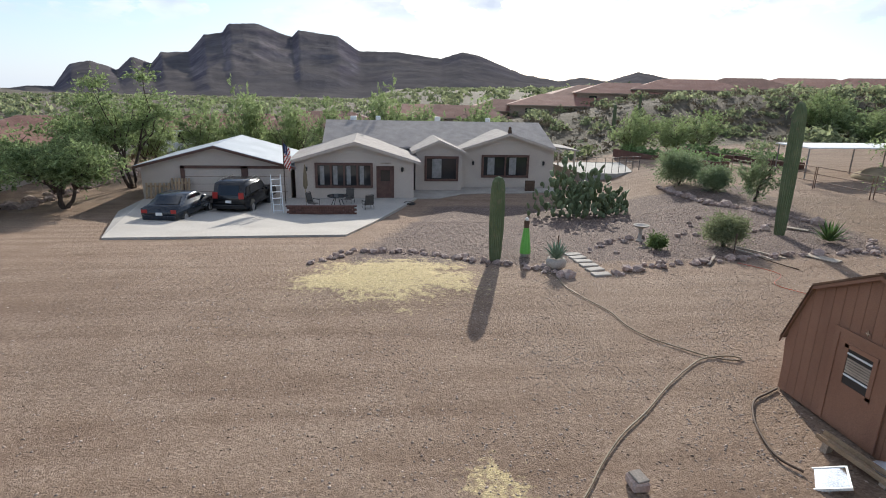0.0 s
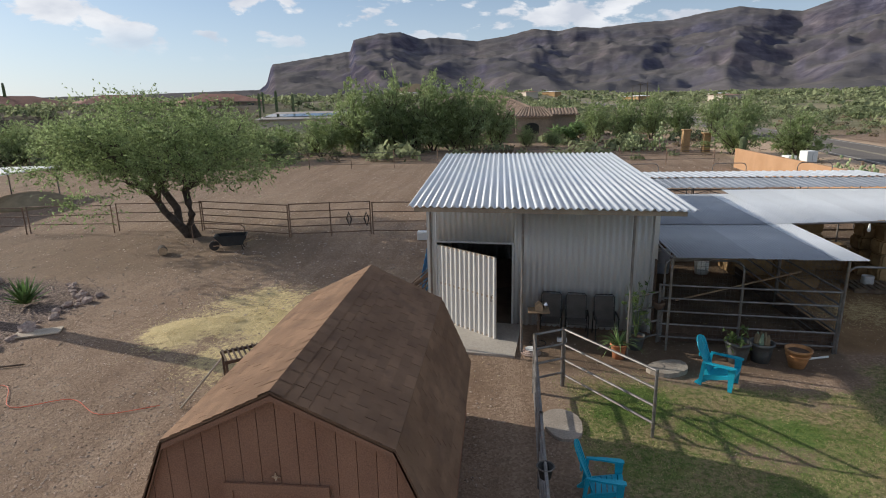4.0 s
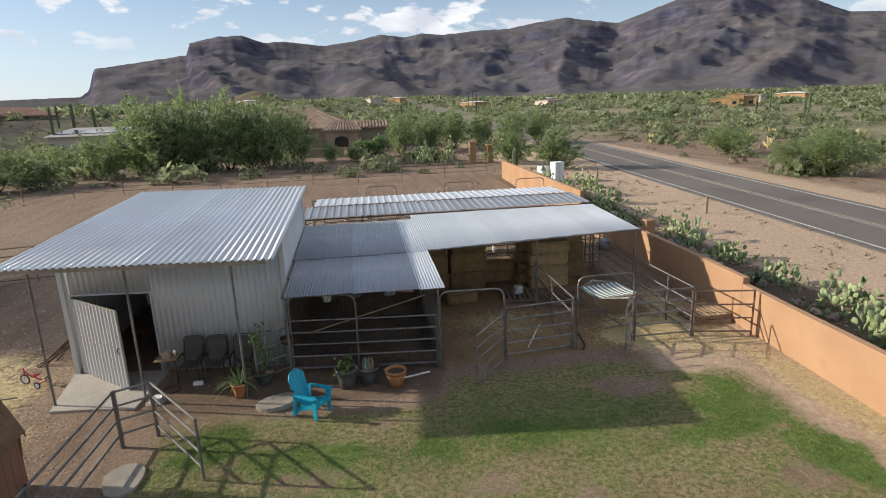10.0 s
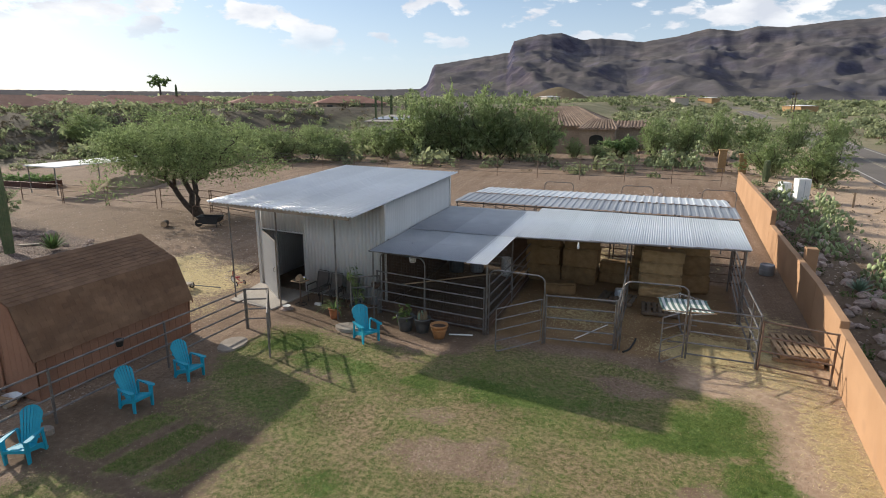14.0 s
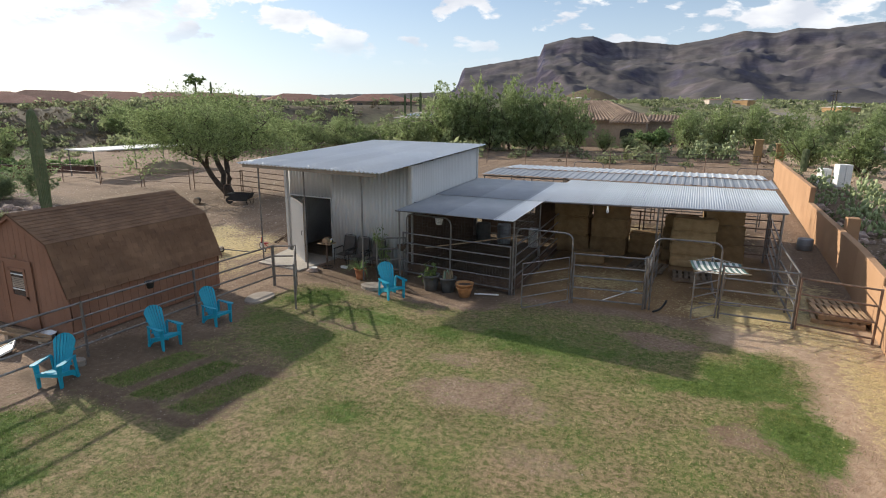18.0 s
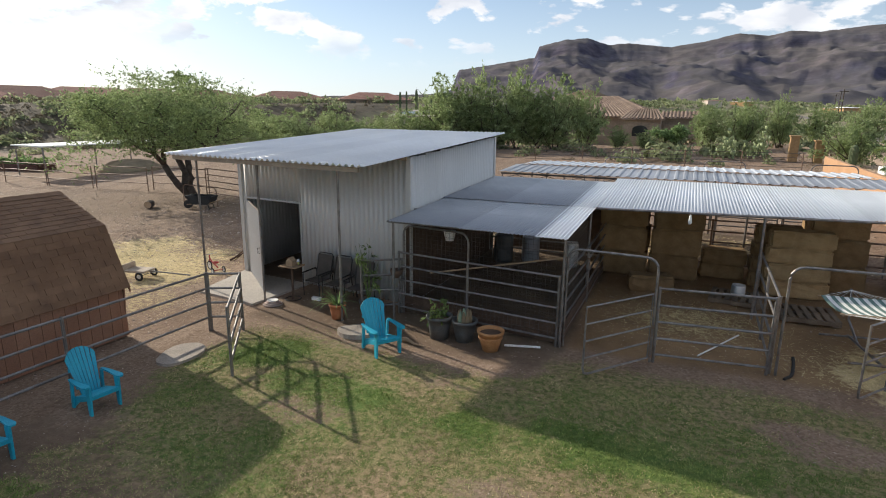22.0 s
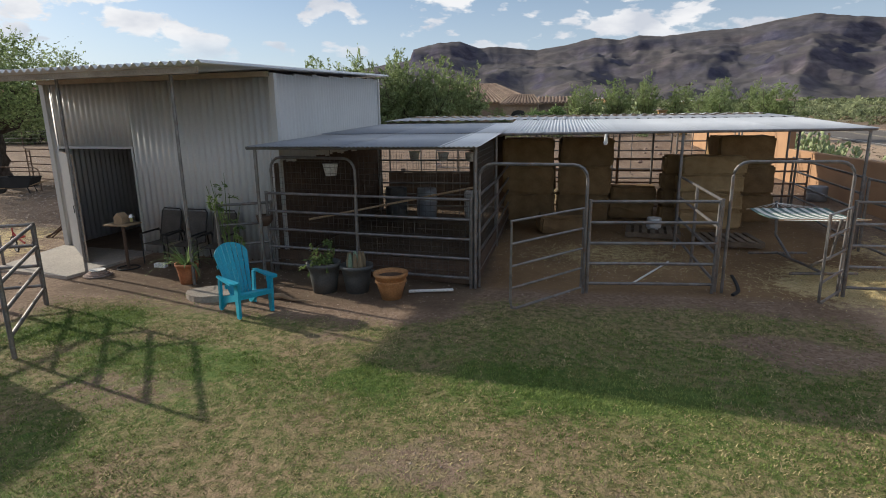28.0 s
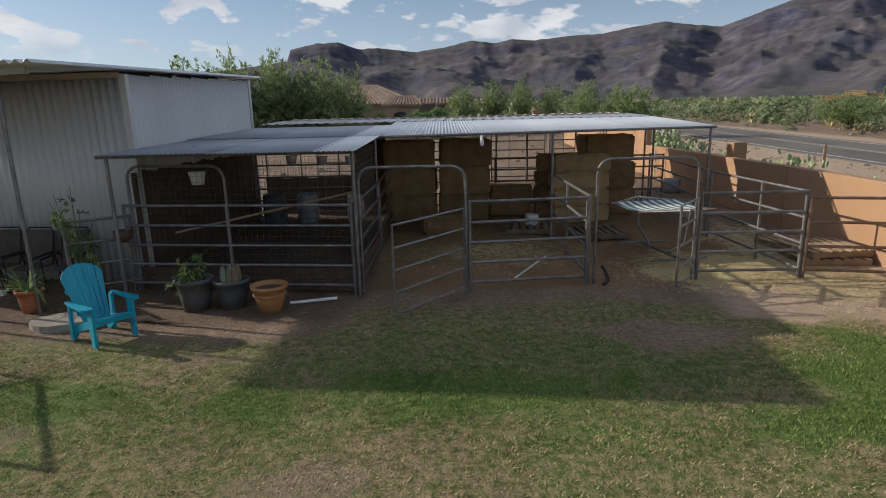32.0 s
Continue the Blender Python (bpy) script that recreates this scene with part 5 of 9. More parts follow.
house = thing("house", pose(0, 0, 0), "beige stucco ranch house with brown trim and gabled wings", "house")


def gable_wing(x_front, x_back, y0, y1, eave, apex, name, mat_roof, over=0.45, wall_mat=None, skew=0.5):
    """A wing whose gable faces +x."""
    ym = y0 + (y1 - y0) * skew
    poly = [(y0, HZ - 0.3), (y1, HZ - 0.3), (y1, HZ + eave), (ym, HZ + apex), (y0, HZ + eave)]
    part("wall", MB().prism(poly, x_back, x_front, "x"), wall_mat or M["house"], house)
    for a, b in ((y0, ym), (y1, ym)):
        s = (apex - eave) / (b - a)
        e = a - over if a < b else a + over
        ze = HZ + eave - abs(s) * over + 0.03
        poly = [(e, ze), (b, HZ + apex + 0.03), (b, HZ + apex + 0.15), (e, ze + 0.12)]
        rf = part("roof", MB().prism(poly, x_back - 0.2, x_front + over, "x"), mat_roof, house)
        part("fascia", MB().prism([(e, ze - 0.06), (b, HZ + apex - 0.04), (b, HZ + apex + 0.11), (e, ze + 0.09)], x_front + over, x_front + over + 0.04, "x"), M["trim"] if name == "garage" else M["house"], rf)


def house_window(x, y0, y1, z0, z1, panes, parent=house):
    w = part("window", MB().box(x - 0.02, x + 0.03, y0, y1, HZ + z0, HZ + z1), M["glass_dark"], parent)
    for a, b, c, d in ((y0 - 0.16, y1 + 0.16, z0 - 0.16, z0), (y0 - 0.16, y1 + 0.16, z1, z1 + 0.16), (y0 - 0.16, y0, z0, z1), (y1, y1 + 0.16, z0, z1)):
        part("window_frame", MB().box(x, x + 0.09, a, b, HZ + c, HZ + d), M["trim"], w)
    for k in range(1, panes):
        yy = y0 + (y1 - y0) * k / panes
        part("mullion", MB().box(x + 0.01, x + 0.07, yy - 0.06, yy + 0.06, HZ + z0, HZ + z1), M["trim"], w)
    for k in range(panes):
        a = y0 + (y1 - y0) * (k + 0.18) / panes
        b = y0 + (y1 - y0) * (k + 0.5) / panes
        part("curtain", MB().box(x + 0.031, x + 0.036, a, b, HZ + z0 + 0.06, HZ + z1 - 0.04), M["curtain"], w, "pale curtain behind the pane")
    return w


gable_wing(-31.5, -39.0, -17.3, -8.3, 2.05, 3.25, "garage", M["garage_roof"], 0.35)
gable_wing(-31.4, -38.0, -8.0, -0.45, 2.45, 3.58, "wing", M["shingle_house"])
gable_wing(-34.6, -39.0, -0.1, 3.2, 2.75, 3.45, "entry", M["shingle_house"], 0.3)
gable_wing(-35.7, -40.0, 3.3, 10.3, 2.80, 3.90, "wing", M["shingle_house"])
part("wall", MB().box(-46.5, -37.5, -6.3, 10.25, HZ - 0.3, HZ + 2.7), M["house"], house)
for xa, xb in ((-36.8, -42.0), (-47.2, -42.0)):
    part("roof", MB().prism([(xa, HZ + 2.72), (xb, HZ + 4.35), (xb, HZ + 4.47), (xa, HZ + 2.84)], -6.75, 10.8, "y"), M["shingle_house"], house, "wide taupe shingle roof")
house_window(-31.4, -6.6, -3.25, 0.9, 2.2, 4)
house_window(-35.7, 5.0, 8.25, 0.95, 2.3, 2)
house_window(-34.6, 0.7, 2.8, 0.85, 2.3, 1)
fd = part("front_door", MB().box(-31.43, -31.36, -2.75, -1.85, HZ, HZ + 2.05), M["trim"], house, "dark brown door with a paned light")
part("door_light", MB().box(-31.36, -31.345, -2.6, -2.0, HZ + 1.2, HZ + 1.9), M["glass_dark"], fd)
part("door_frame", MB().box(-31.4, -31.33, -2.87, -2.75, HZ, HZ + 2.15).box(-31.4, -31.33, -1.85, -1.73, HZ, HZ + 2.15).box(-31.4, -31.33, -2.87, -1.73, HZ + 2.05, HZ + 2.17), M["trim"], fd)
for y0, y1 in ((-14.7, -11.3), (-10.9, -8.5)):
    gd = part("garage_door", MB().box(-31.52, -31.47, y0, y1, HZ, HZ + 1.95), M["house"], house, "plain beige garage door")
    for k in range(1, 4):
        part("panel_joint", MB().box(-31.475, -31.462, y0, y1, HZ + k * 0.48 - 0.01, HZ + k * 0.48 + 0.01), M["trim"], gd)
part("garage_trim", MB().box(-31.5, -31.40, -14.95, -14.7, HZ, HZ + 2.1).box(-31.5, -31.40, -11.3, -10.9, HZ, HZ + 2.1).box(-31.5, -31.40, -14.95, -8.4, HZ + 1.95, HZ + 2.12), M["trim"], house)
for x, y, s in ((-42.6, -4.6, 0.5), (-43.2, -2.6, 0.4), (-43.5, 2.4, 0.45), (-42.8, 6.6, 0.35)):
    part("roof_vent", MB().box(x - s / 2, x + s / 2, y - s / 2, y + s / 2, HZ + 4.2, HZ + 4.75, b=0.04), M["white"], house)
part("ridge_owl", MB().lathe([(0.12, 0), (0.16, 0.12), (0.13, 0.3), (0.09, 0.36), (0.12, 0.44), (0.05, 0.52)], 10, pose(-35.5, 6.8, HZ + 3.98)), M["darkwood"], house, "dark ornament on the gable")
for y, z in ((-7.3, 2.1), (-1.2, 2.1), (4.2, 2.0), (9.5, 2.0)):
    x = -31.38 if y < 0 else -35.68
    part("wall_lamp", MB().lathe([(0.02, 0), (0.08, 0.05), (0.09, 0.25), (0.03, 0.32)], 8, pose(x + 0.1, y, HZ + z - 0.3)), M["black"], house)
# number bars by the door
part("number_plate", MB().box(-31.39, -31.37, -2.6, -1.9, HZ + 2.30, HZ + 2.38), M["wood_grey"], house)
# patio cover beside the house
pc = thing("patio_cover", pose(0, 0, 0), "low flat patio cover on posts beside the house", "patio cover")
part("roof", MB().prism([(10.4, HZ + 2.75), (13.6, HZ + 2.35), (13.6, HZ + 2.47), (10.4, HZ + 2.87)], -44, -39.5, "x"), M["shingle_house"], pc)
for x in (-43.8, -39.7):
    part("post", MB().box(x - 0.06, x + 0.06, 13.3, 13.42, HZ - 0.1, HZ + 2.38), M["house"], pc)
# driveway and walk
drive = tagged(part("driveway", MB().prism([(-18.9, -14.3), (-19.2, -4.3), (-24.2, -2.9), (-31.4, -0.2), (-31.4, -17.2), (-27.5, -17.2)], HZ - 0.4, HZ + 0.05, "z"), M["driveway"]), "pale concrete driveway before the garage", "driveway", kind="structure")
for v in drive.data.vertices:
    v.co.z = ground_z(v.co.x, v.co.y) + (0.09 if v.co.z > HZ else -0.4)
walkway = tagged(part("walkway", MB().prism([(-31.3, -0.4), (-31.3, 1.2), (-33.0, 3.0), (-33.8, 10.6), (-35.6, 10.6), (-35.6, 3.2), (-34.4, -0.4)], HZ - 0.2, HZ + 0.06, "z"), M["concrete"]), "pale concrete walk along the house front", "path", kind="structure")
pool = tagged(part("pool_deck", MB().prism([(-45.0, 13.0), (-38.6, 13.6), (-38.2, 16.4), (-39.6, 18.8), (-46.0, 20.0)], -1.9, -0.75, "z"), M["poolfloor"]), "sunlit pale pool deck behind the house", "deck", kind="structure")
pf = thing("pool_fence", pose(0, 0, 0), "thin dark wire fence round the pool deck", "fence")
for k in range(9):
    y = 13.4 + 0.7 * k
    x = -38.4 - 0.25 * abs(k - 3)
    part("post", MB().tube([(x, y, -1.2), (x, y, 0.5)], 0.025, 6), M["wire"], pf)
for h in (0.1, 0.48):
    part("rail", MB().tube([(-39.1, 13.4, h), (-38.4, 15.5, h), (-39.6, 19.0, h)], 0.02, 6), M["wire"], pf)

# ---- cars ----
def car(m, label, body_mat, suv):
    t = thing("suv" if suv else "car", m, label, "car")
    L, W = (4.9, 1.95) if suv else (4.7, 1.80)
    if suv:
        side = [(-2.42, 0.42), (-2.45, 1.05), (-2.15, 1.74), (-1.2, 1.84), (0.1, 1.80), (0.95, 1.16), (2.15, 1.04), (2.42, 0.80), (2.44, 0.42)]
        green = [(-2.18, 1.14), (-2.0, 1.62), (0.05, 1.66), (0.68, 1.16)]
    else:
        side = [(-2.32, 0.42), (-2.34, 0.95), (-1.55, 1.02), (-0.85, 1.40), (0.35, 1.42), (1.05, 0.98), (2.15, 0.82), (2.33, 0.66), (2.35, 0.36)]
        green = [(-1.35, 1.0), (-0.82, 1.33), (0.30, 1.35), (0.85, 0.99)]
    mb = MB()
    n = len(side)
    rows = []
    for y, k in ((-W / 2, 0.90), (-W / 2 * 0.97, 1.0), (W / 2 * 0.97, 1.0), (W / 2, 0.90)):
        top = max(p[1] for p in side)
        rows.append([(x * (0.99 if k < 1 else 1), y if z < 1.05 else y * (0.86 if k < 1 else 0.84), z if k == 1 else min(z, top - 0.05)) for x, z in side])
    vs = [p for r in rows for p in r]
    fs = [tuple(range(n)), tuple(3 * n + i for i in range(n - 1, -1, -1))]
    for r in range(3):
        fs += [(r * n + i, r * n + (i + 1) % n, (r + 1) * n + (i + 1) % n, (r + 1) * n + i) for i in range(n)]
    bm = bmesh.new()
    bm.from_mesh(mb.add(vs, fs).mesh("body", body_mat))
    bmesh.ops.bevel(bm, geom=[e for e in bm.edges if e.calc_face_angle(0) > 0.25], offset=0.09, segments=3, affect="EDGES", clamp_overlap=True)
    me = bpy.data.meshes.new("body")
    bm.to_mesh(me)
    bm.free()
    me.materials.append(body_mat)
    me.polygons.foreach_set("use_smooth", [True] * len(me.polygons))
    part("body", me, body_mat, t)
    for x in (-1.45, 1.45):
        for s in (-1, 1):
            part("wheel_arch", MB().tube([(x, s * (W / 2 - 0.10), 0.36), (x, s * (W / 2 - 0.012), 0.36)], 0.43, 20), M["black"], t)
    for s in (-1, 1):
        w = W / 2 * 0.93
        part("side_window", MB().prism(green, s * (w + 0.005), s * (w - 0.03), "y"), M["glass_dark"], t)
    rear_z = (1.15, 1.66) if suv else (1.04, 1.36)
    rx = (-2.43, -2.22) if suv else (-1.60, -0.95)
    part("rear_window", MB().add([(rx[0] - 0.02, -0.62, rear_z[0]), (rx[0] - 0.02, 0.62, rear_z[0]), (rx[1] - 0.03, 0.55, rear_z[1]), (rx[1] - 0.03, -0.55, rear_z[1]), (rx[0] + 0.02, -0.62, rear_z[0]), (rx[0] + 0.02, 0.62, rear_z[0]), (rx[1] + 0.02, 0.55, rear_z[1]), (rx[1] + 0.02, -0.55, rear_z[1])],
                                 [(0, 1, 2, 3), (4, 7, 6, 5), (0, 4, 5, 1), (2, 6, 7, 3), (0, 3, 7, 4), (1, 5, 6, 2)]), M["glass_dark"], t)
    for x in (-1.45, 1.45):
        for s in (-1, 1):
            wh = part("wheel", MB().tube([(x, s * (W / 2 - 0.22), 0.34), (x, s * (W / 2 + 0.0), 0.34)], 0.34, 18), M["black"], t)
            part("rim", MB().tube([(x, s * (W / 2 - 0.02), 0.34), (x, s * (W / 2 + 0.012), 0.34)], 0.21, 14), M["chrome"], wh)
    for s in (-1, 1):
        z0, z1 = (0.95, 1.30) if suv else (0.72, 0.90)
        part("tail_light", MB().box(-2.47 if suv else -2.36, -2.40 if suv else -2.30, s * 0.72 - 0.14, s * 0.72 + 0.14, z0, z1, b=0.01), M["red"], t)
        part("headlight", MB().box(2.28, 2.40, s * 0.68 - 0.16, s * 0.68 + 0.16, 0.62, 0.76, b=0.01), M["chrome"], t)
        part("mirror", MB().box(0.62, 0.78, s * (W / 2 + 0.02) - 0.08, s * (W / 2 + 0.02) + 0.08, 1.0, 1.13, b=0.02), body_mat, t)
    part("number_plate", MB().box(-2.49 if suv else -2.37, -2.45 if suv else -2.33, -0.16, 0.16, 0.72 if suv else 0.62, 0.86 if suv else 0.76), M["white"], t)
    part("bumper", MB().box(-2.52 if suv else -2.40, -2.40 if suv else -2.28, -W / 2 * 0.92, W / 2 * 0.92, 0.40, 0.62, b=0.03), body_mat, t)
    if suv:
        for s in (-0.7, 0.7):
            part("roof_rail", MB().tube([(-2.0, s, 1.88), (0.0, s, 1.90)], 0.02, 6), M["black"], t)
    return t


car(on(-25.6, -13.2, 0.07, 172), "dark blue sedan parked on the concrete driveway", M["carblue"], False)
car(on(-28.6, -10.5, 0.07, 170), "black sport utility vehicle before the garage", M["carblack"], True)


# ---- yard things ----
def adirondack():
    t = thing("adirondack_chair", pose(0, 0, 0), "turquoise plastic adirondack chair on the lawn", "chair", "adirondack chairs")
    mt = M["turquoise"]
    for k in range(6):
        a = k / 5
        x, z = 0.30 - 0.52 * a, 0.375 - 0.13 * a
        part("seat_slat", MB().box(x - 0.046, x + 0.046, -0.26, 0.26, z - 0.02, z, b=0.006), mt, t)
    m = pose(-0.22, 0, 0.24) @ pose(0, 0, 0, 0, -24, 0)
    for k in range(7):
        # slats fan out upwards under a round top
        f = (k - 3) / 3
        y0, y1 = f * 0.165, f * 0.262
        w0, w1 = 0.024, 0.037
        tops = [0.60 + 0.27 * math.sqrt(max(0.0, 1 - (min(0.995, abs(y1 + q * w1) / 0.315)) ** 2)) for q in (-1, -0.5, 0, 0.5, 1)]
        pts = [(y0 - w0, 0), (y0 + w0, 0)] + [(y1 + q * w1, h) for q, h in zip((1, 0.5, 0, -0.5, -1), reversed(tops))]
        part("back_slat", MB().prism(pts, -0.022 - 0.03 * (1 - f * f), -0.03 * (1 - f * f), "x", m), mt, t)
    for z, w in ((0.16, 0.235), (0.50, 0.28)):
        part("back_rail", MB().box(-0.062, -0.035, -w, w, z - 0.03, z + 0.03, m), mt, t)
    for s in (-1, 1):
        arm = [(-0.36, s * 0.30), (-0.36, s * 0.36), (-0.05, s * 0.40), (0.30, s * 0.42), (0.37, s * 0.38), (0.37, s * 0.30), (0.30, s * 0.27), (-0.05, s * 0.30)]
        part("armrest", MB().prism(arm, 0.545, 0.575, "z"), mt, t)
        part("front_leg", MB().prism([(0.22, 0.0), (0.31, 0.0), (0.35, 0.545), (0.19, 0.545)], s * 0.27, s * 0.315, "y"), mt, t)
        part("side_rail", MB().prism([(0.33, 0.30), (0.33, 0.375), (-0.30, 0.24), (-0.52, 0.04), (-0.52, 0.0), (-0.42, 0.0), (-0.22, 0.14)], s * 0.255, s * 0.285, "y"), mt, t)
        part("rear_leg", MB().prism([(-0.44, 0.0), (-0.36, 0.0), (-0.30, 0.545), (-0.38, 0.545)], s * 0.285, s * 0.325, "y"), mt, t)
    part("front_apron", MB().box(0.315, 0.335, -0.27, 0.27, 0.30, 0.378), mt, t)
    return t


chair = adirondack()
SIZE = Matrix.Diagonal((0.87, 0.87, 0.95, 1))
chair.matrix_basis = pose(4.80, 10.9, 0.0, 0, 0, -34) @ SIZE
tagged(chair, "turquoise plastic adirondack chair beside the covered pen")
for x, y, rz, lab in ((1.78, 5.48, -6, ""), (1.76, 7.1, -8, ""), (1.40, 3.2, -66, "")):
    c = copy_thing(chair, pose(x, y, 0.0, 0, 0, rz) @ SIZE)
    tagged(c, "turquoise plastic adirondack chair along the pipe fence")


def pot(x, y, r, h, material, label, foot=0.7, band=False):
    t = thing("plant_pot", on(x, y), label, "plant pot", "plant pots")
    part("pot_body", MB().lathe([(r * foot, 0), (r * 0.86, h * 0.55), (r * 0.95, h * 0.86), (r * 1.04, h * 0.87), (r * 1.06, h), (r * 0.93, h), (r * 0.88, h * 0.84), (0.01, h * 0.82)], 22), material, t, smooth=True)
    part("soil", MB().lathe([(r * 0.86, h * 0.80), (r * 0.86, h * 0.845), (0.01, h * 0.855)], 18), M["darkwood"], t)
    if band:
        part("rim_band", MB().lathe([(r * 0.90, h * 0.62), (r * 0.955, h * 0.64), (r * 0.965, h * 0.70), (r * 0.93, h * 0.72)], 22), material, t)
    return t


nrng = np.random.default_rng(7)


def blades(name, n, length, width, spread, material, rng, droop=0.6, z0=0.0):
    """Arching strap leaves from one point, each a strip of four quads."""
    vs, fs = [], []
    for i in range(n):
        a = rng.uniform(0, 2 * math.pi)
        l = length * rng.uniform(0.6, 1.1)
        e = rng.uniform(0.5, 1.35)
        d = np.array([math.cos(a), math.sin(a)])
        side = np.array([-d[1], d[0]])
        o = len(vs)
        for k in range(5):
            u = k / 4
            r = spread * 0.1 + l * math.cos(e) * u
            z = z0 + l * math.sin(e) * u - droop * l * u * u * math.cos(e)
            w = width * (1 - u) ** 0.6 + 0.002
            for s in (-1, 1):
                vs.append((d[0] * r + side[0] * w * s, d[1] * r + side[1] * w * s, z))
        fs += [(o + 2 * k, o + 2 * k + 1, o + 2 * k + 3, o + 2 * k + 2) for k in range(4)]
    return soup(name, vs, fs, material)


p1 = pot(5.54, 12.03, 0.27, 0.50, M["darkpot"], "dark grey pot with a leafy green plant")
part("plant", leaves("plant", [((0, 0, 0.52), (0.26, 0.26, 0.20), 260), ((0.1, 0, 0.7), (0.1, 0.1, 0.22), 60)], 0.05, M["leaf_dark"], nrng), None, p1)
p2 = pot(6.08, 12.1, 0.26, 0.46, M["darkpot"], "dark grey pot with a grey spiny cactus")
for k in range(9):
    a = k * 0.7
    part("cactus_stem", MB().lathe([(0.03, 0.34), (0.05, 0.45), (0.040, 0.58), (0.016, 0.66)], 9, pose(0.12 * math.cos(a) * (k > 0), 0.12 * math.sin(a) * (k > 0), 0.0), 1, 0.15), M["scrub_dry"] if k % 3 else M["agave"], p2)
pot(6.74, 11.84, 0.26, 0.43, M["glaze"], "empty ochre glazed terracotta pot", 0.6, True)
p4 = pot(2.95, 12.1, 0.19, 0.36, M["terracotta"], "terracotta pot with drooping strap-leaved lily")
part("lily", blades("lily", 46, 0.75, 0.018, 0.3, M["leaf_bright"], nrng, 0.8, 0.32), None, p4)
p5 = pot(3.45, 12.65, 0.22, 0.34, M["darkpot"], "dark pot with a tall leggy shrub")
for k in range(7):
    a, l = k * 0.9, 0.9 + 0.12 * k
    part("stem", MB().tube([(0, 0, 0.28), (0.12 * math.cos(a), 0.12 * math.sin(a), 0.28 + l * 0.5), (0.28 * math.cos(a), 0.28 * math.sin(a), 0.28 + l)], [0.011, 0.009, 0.004], 5), M["leaf_dark"], p5)
part("foliage", leaves("foliage", [((0.2 * math.cos(k * 0.9), 0.2 * math.sin(k * 0.9), 0.75 + 0.13 * k), (0.14, 0.14, 0.2), 45) for k in range(7)], 0.045, M["leaf_dark"], nrng), None, p5)
hanging = thing("hanging_pot", pose(4.02, 12.98, 1.0), "small round dark pot on the pen post", "plant pot")
part("pot_body", MB().lathe([(0.06, -0.12), (0.14, -0.02), (0.15, 0.08), (0.13, 0.08), (0.11, 0.02), (0.01, 0.0)], 16), M["darkwood"], hanging, smooth=True)
tagged(part("pvc_pipe", MB().tube([(6.95, 12.12, 0.035), (7.65, 12.32, 0.035)], 0.025, 8), M["white"]), "short white pipe lying on the dirt", "pipe")
tagged(part("gnarled_branch", MB().tube([(4.85, 11.55, 0.02), (5.05, 11.5, 0.06), (5.25, 11.42, 0.03), (5.6, 11.42, 0.02)], [0.05, 0.045, 0.02, 0.008], 7), M["wood"]), "gnarled piece of driftwood on the dirt", "driftwood")


def stone_slab(x, y, rx, ry, h, label, rz=0.0):
    pts = [(rx * math.cos(a) * (1 + 0.08 * math.sin(3 * a)), ry * math.sin(a) * (1 + 0.06 * math.cos(2 * a))) for a in [2 * math.pi * k / 16 for k in range(16)]]
    ob = part("stone_slab", MB().prism(pts, -0.05, h, "z"), M["slab"], m=on(x, y, 0, rz))
    return tagged(ob, label, "paving stone", "paving stones")


stone_slab(1.36, 9.08, 0.36, 0.55, 0.06, "pale flat stone by the yard gate", 10)
stone_slab(3.9, 11.5, 0.48, 0.34, 0.09, "pale flat stone beside the turquoise chair", 25)
stone_slab(0.95, 3.95, 0.16, 0.12, 0.14, "small pale block by the fence")


def sling_chair(x, y, rz, label="dark metal patio chair with sling seat"):
    t = thing("patio_chair", on(x, y, 0, rz), label, "chair", "patio chairs")
    for s in (-0.27, 0.27):
        part("side_frame", MB().tube([(0.26, s, 0.0), (0.26, s, 0.60), (-0.05, s, 0.63), (-0.22, s, 0.60), (-0.30, s, 0.02)], 0.014, 7), M["black"], t)
        part("armrest", MB().tube([(0.28, s, 0.61), (-0.2, s, 0.63)], 0.02, 7), M["black"], t)
    m = pose(-0.18, 0, 0.40) @ pose(0, 0, 0, 0, -14, 0)
    part("back_sling", MB().box(-0.006, 0.006, -0.23, 0.23, 0.02, 0.62, m), M["mesh_seat"], t)
    part("back_frame", MB().tube([m @ Vector(p) for p in ((0, -0.24, 0), (0, -0.25, 0.6), (0, -0.2, 0.66), (0, 0.2, 0.66), (0, 0.25, 0.6), (0, 0.24, 0))], 0.013, 7), M["black"], t)
    part("seat", MB().box(-0.2, 0.26, -0.23, 0.23, 0.40, 0.415), M["mesh_seat"], t)
    return t


for x, y, rz in ((1.5, 13.4, -98), (2.14, 13.32, -94), (2.84, 13.24, -91)):
    sling_chair(x, y, rz)
tb = thing("bird_table", on(1.15, 12.8), "small wooden feeder table on a dark post", "feeder")
part("post", MB().tube([(0, 0, 0), (0, 0, 0.86)], 0.03, 8), M["darkwood"], tb)
part("top", MB().box(-0.26, 0.26, -0.2, 0.2, 0.86, 0.89, b=0.006), M["wood"], tb)
part("scroll_foot", MB().tube([(0.2 * math.cos(a), 0.2 * math.sin(a), 0.015) for a in [k * math.pi / 6 for k in range(12)]], 0.012, 6, closed=True), M["black"], tb)
part("house_box", MB().prism([(-0.09, 0.89), (0.09, 0.89), (0.09, 1.02), (0, 1.10), (-0.09, 1.02)], -0.11, 0.07, "y"), M["wood"], tb, "little wooden bird house")
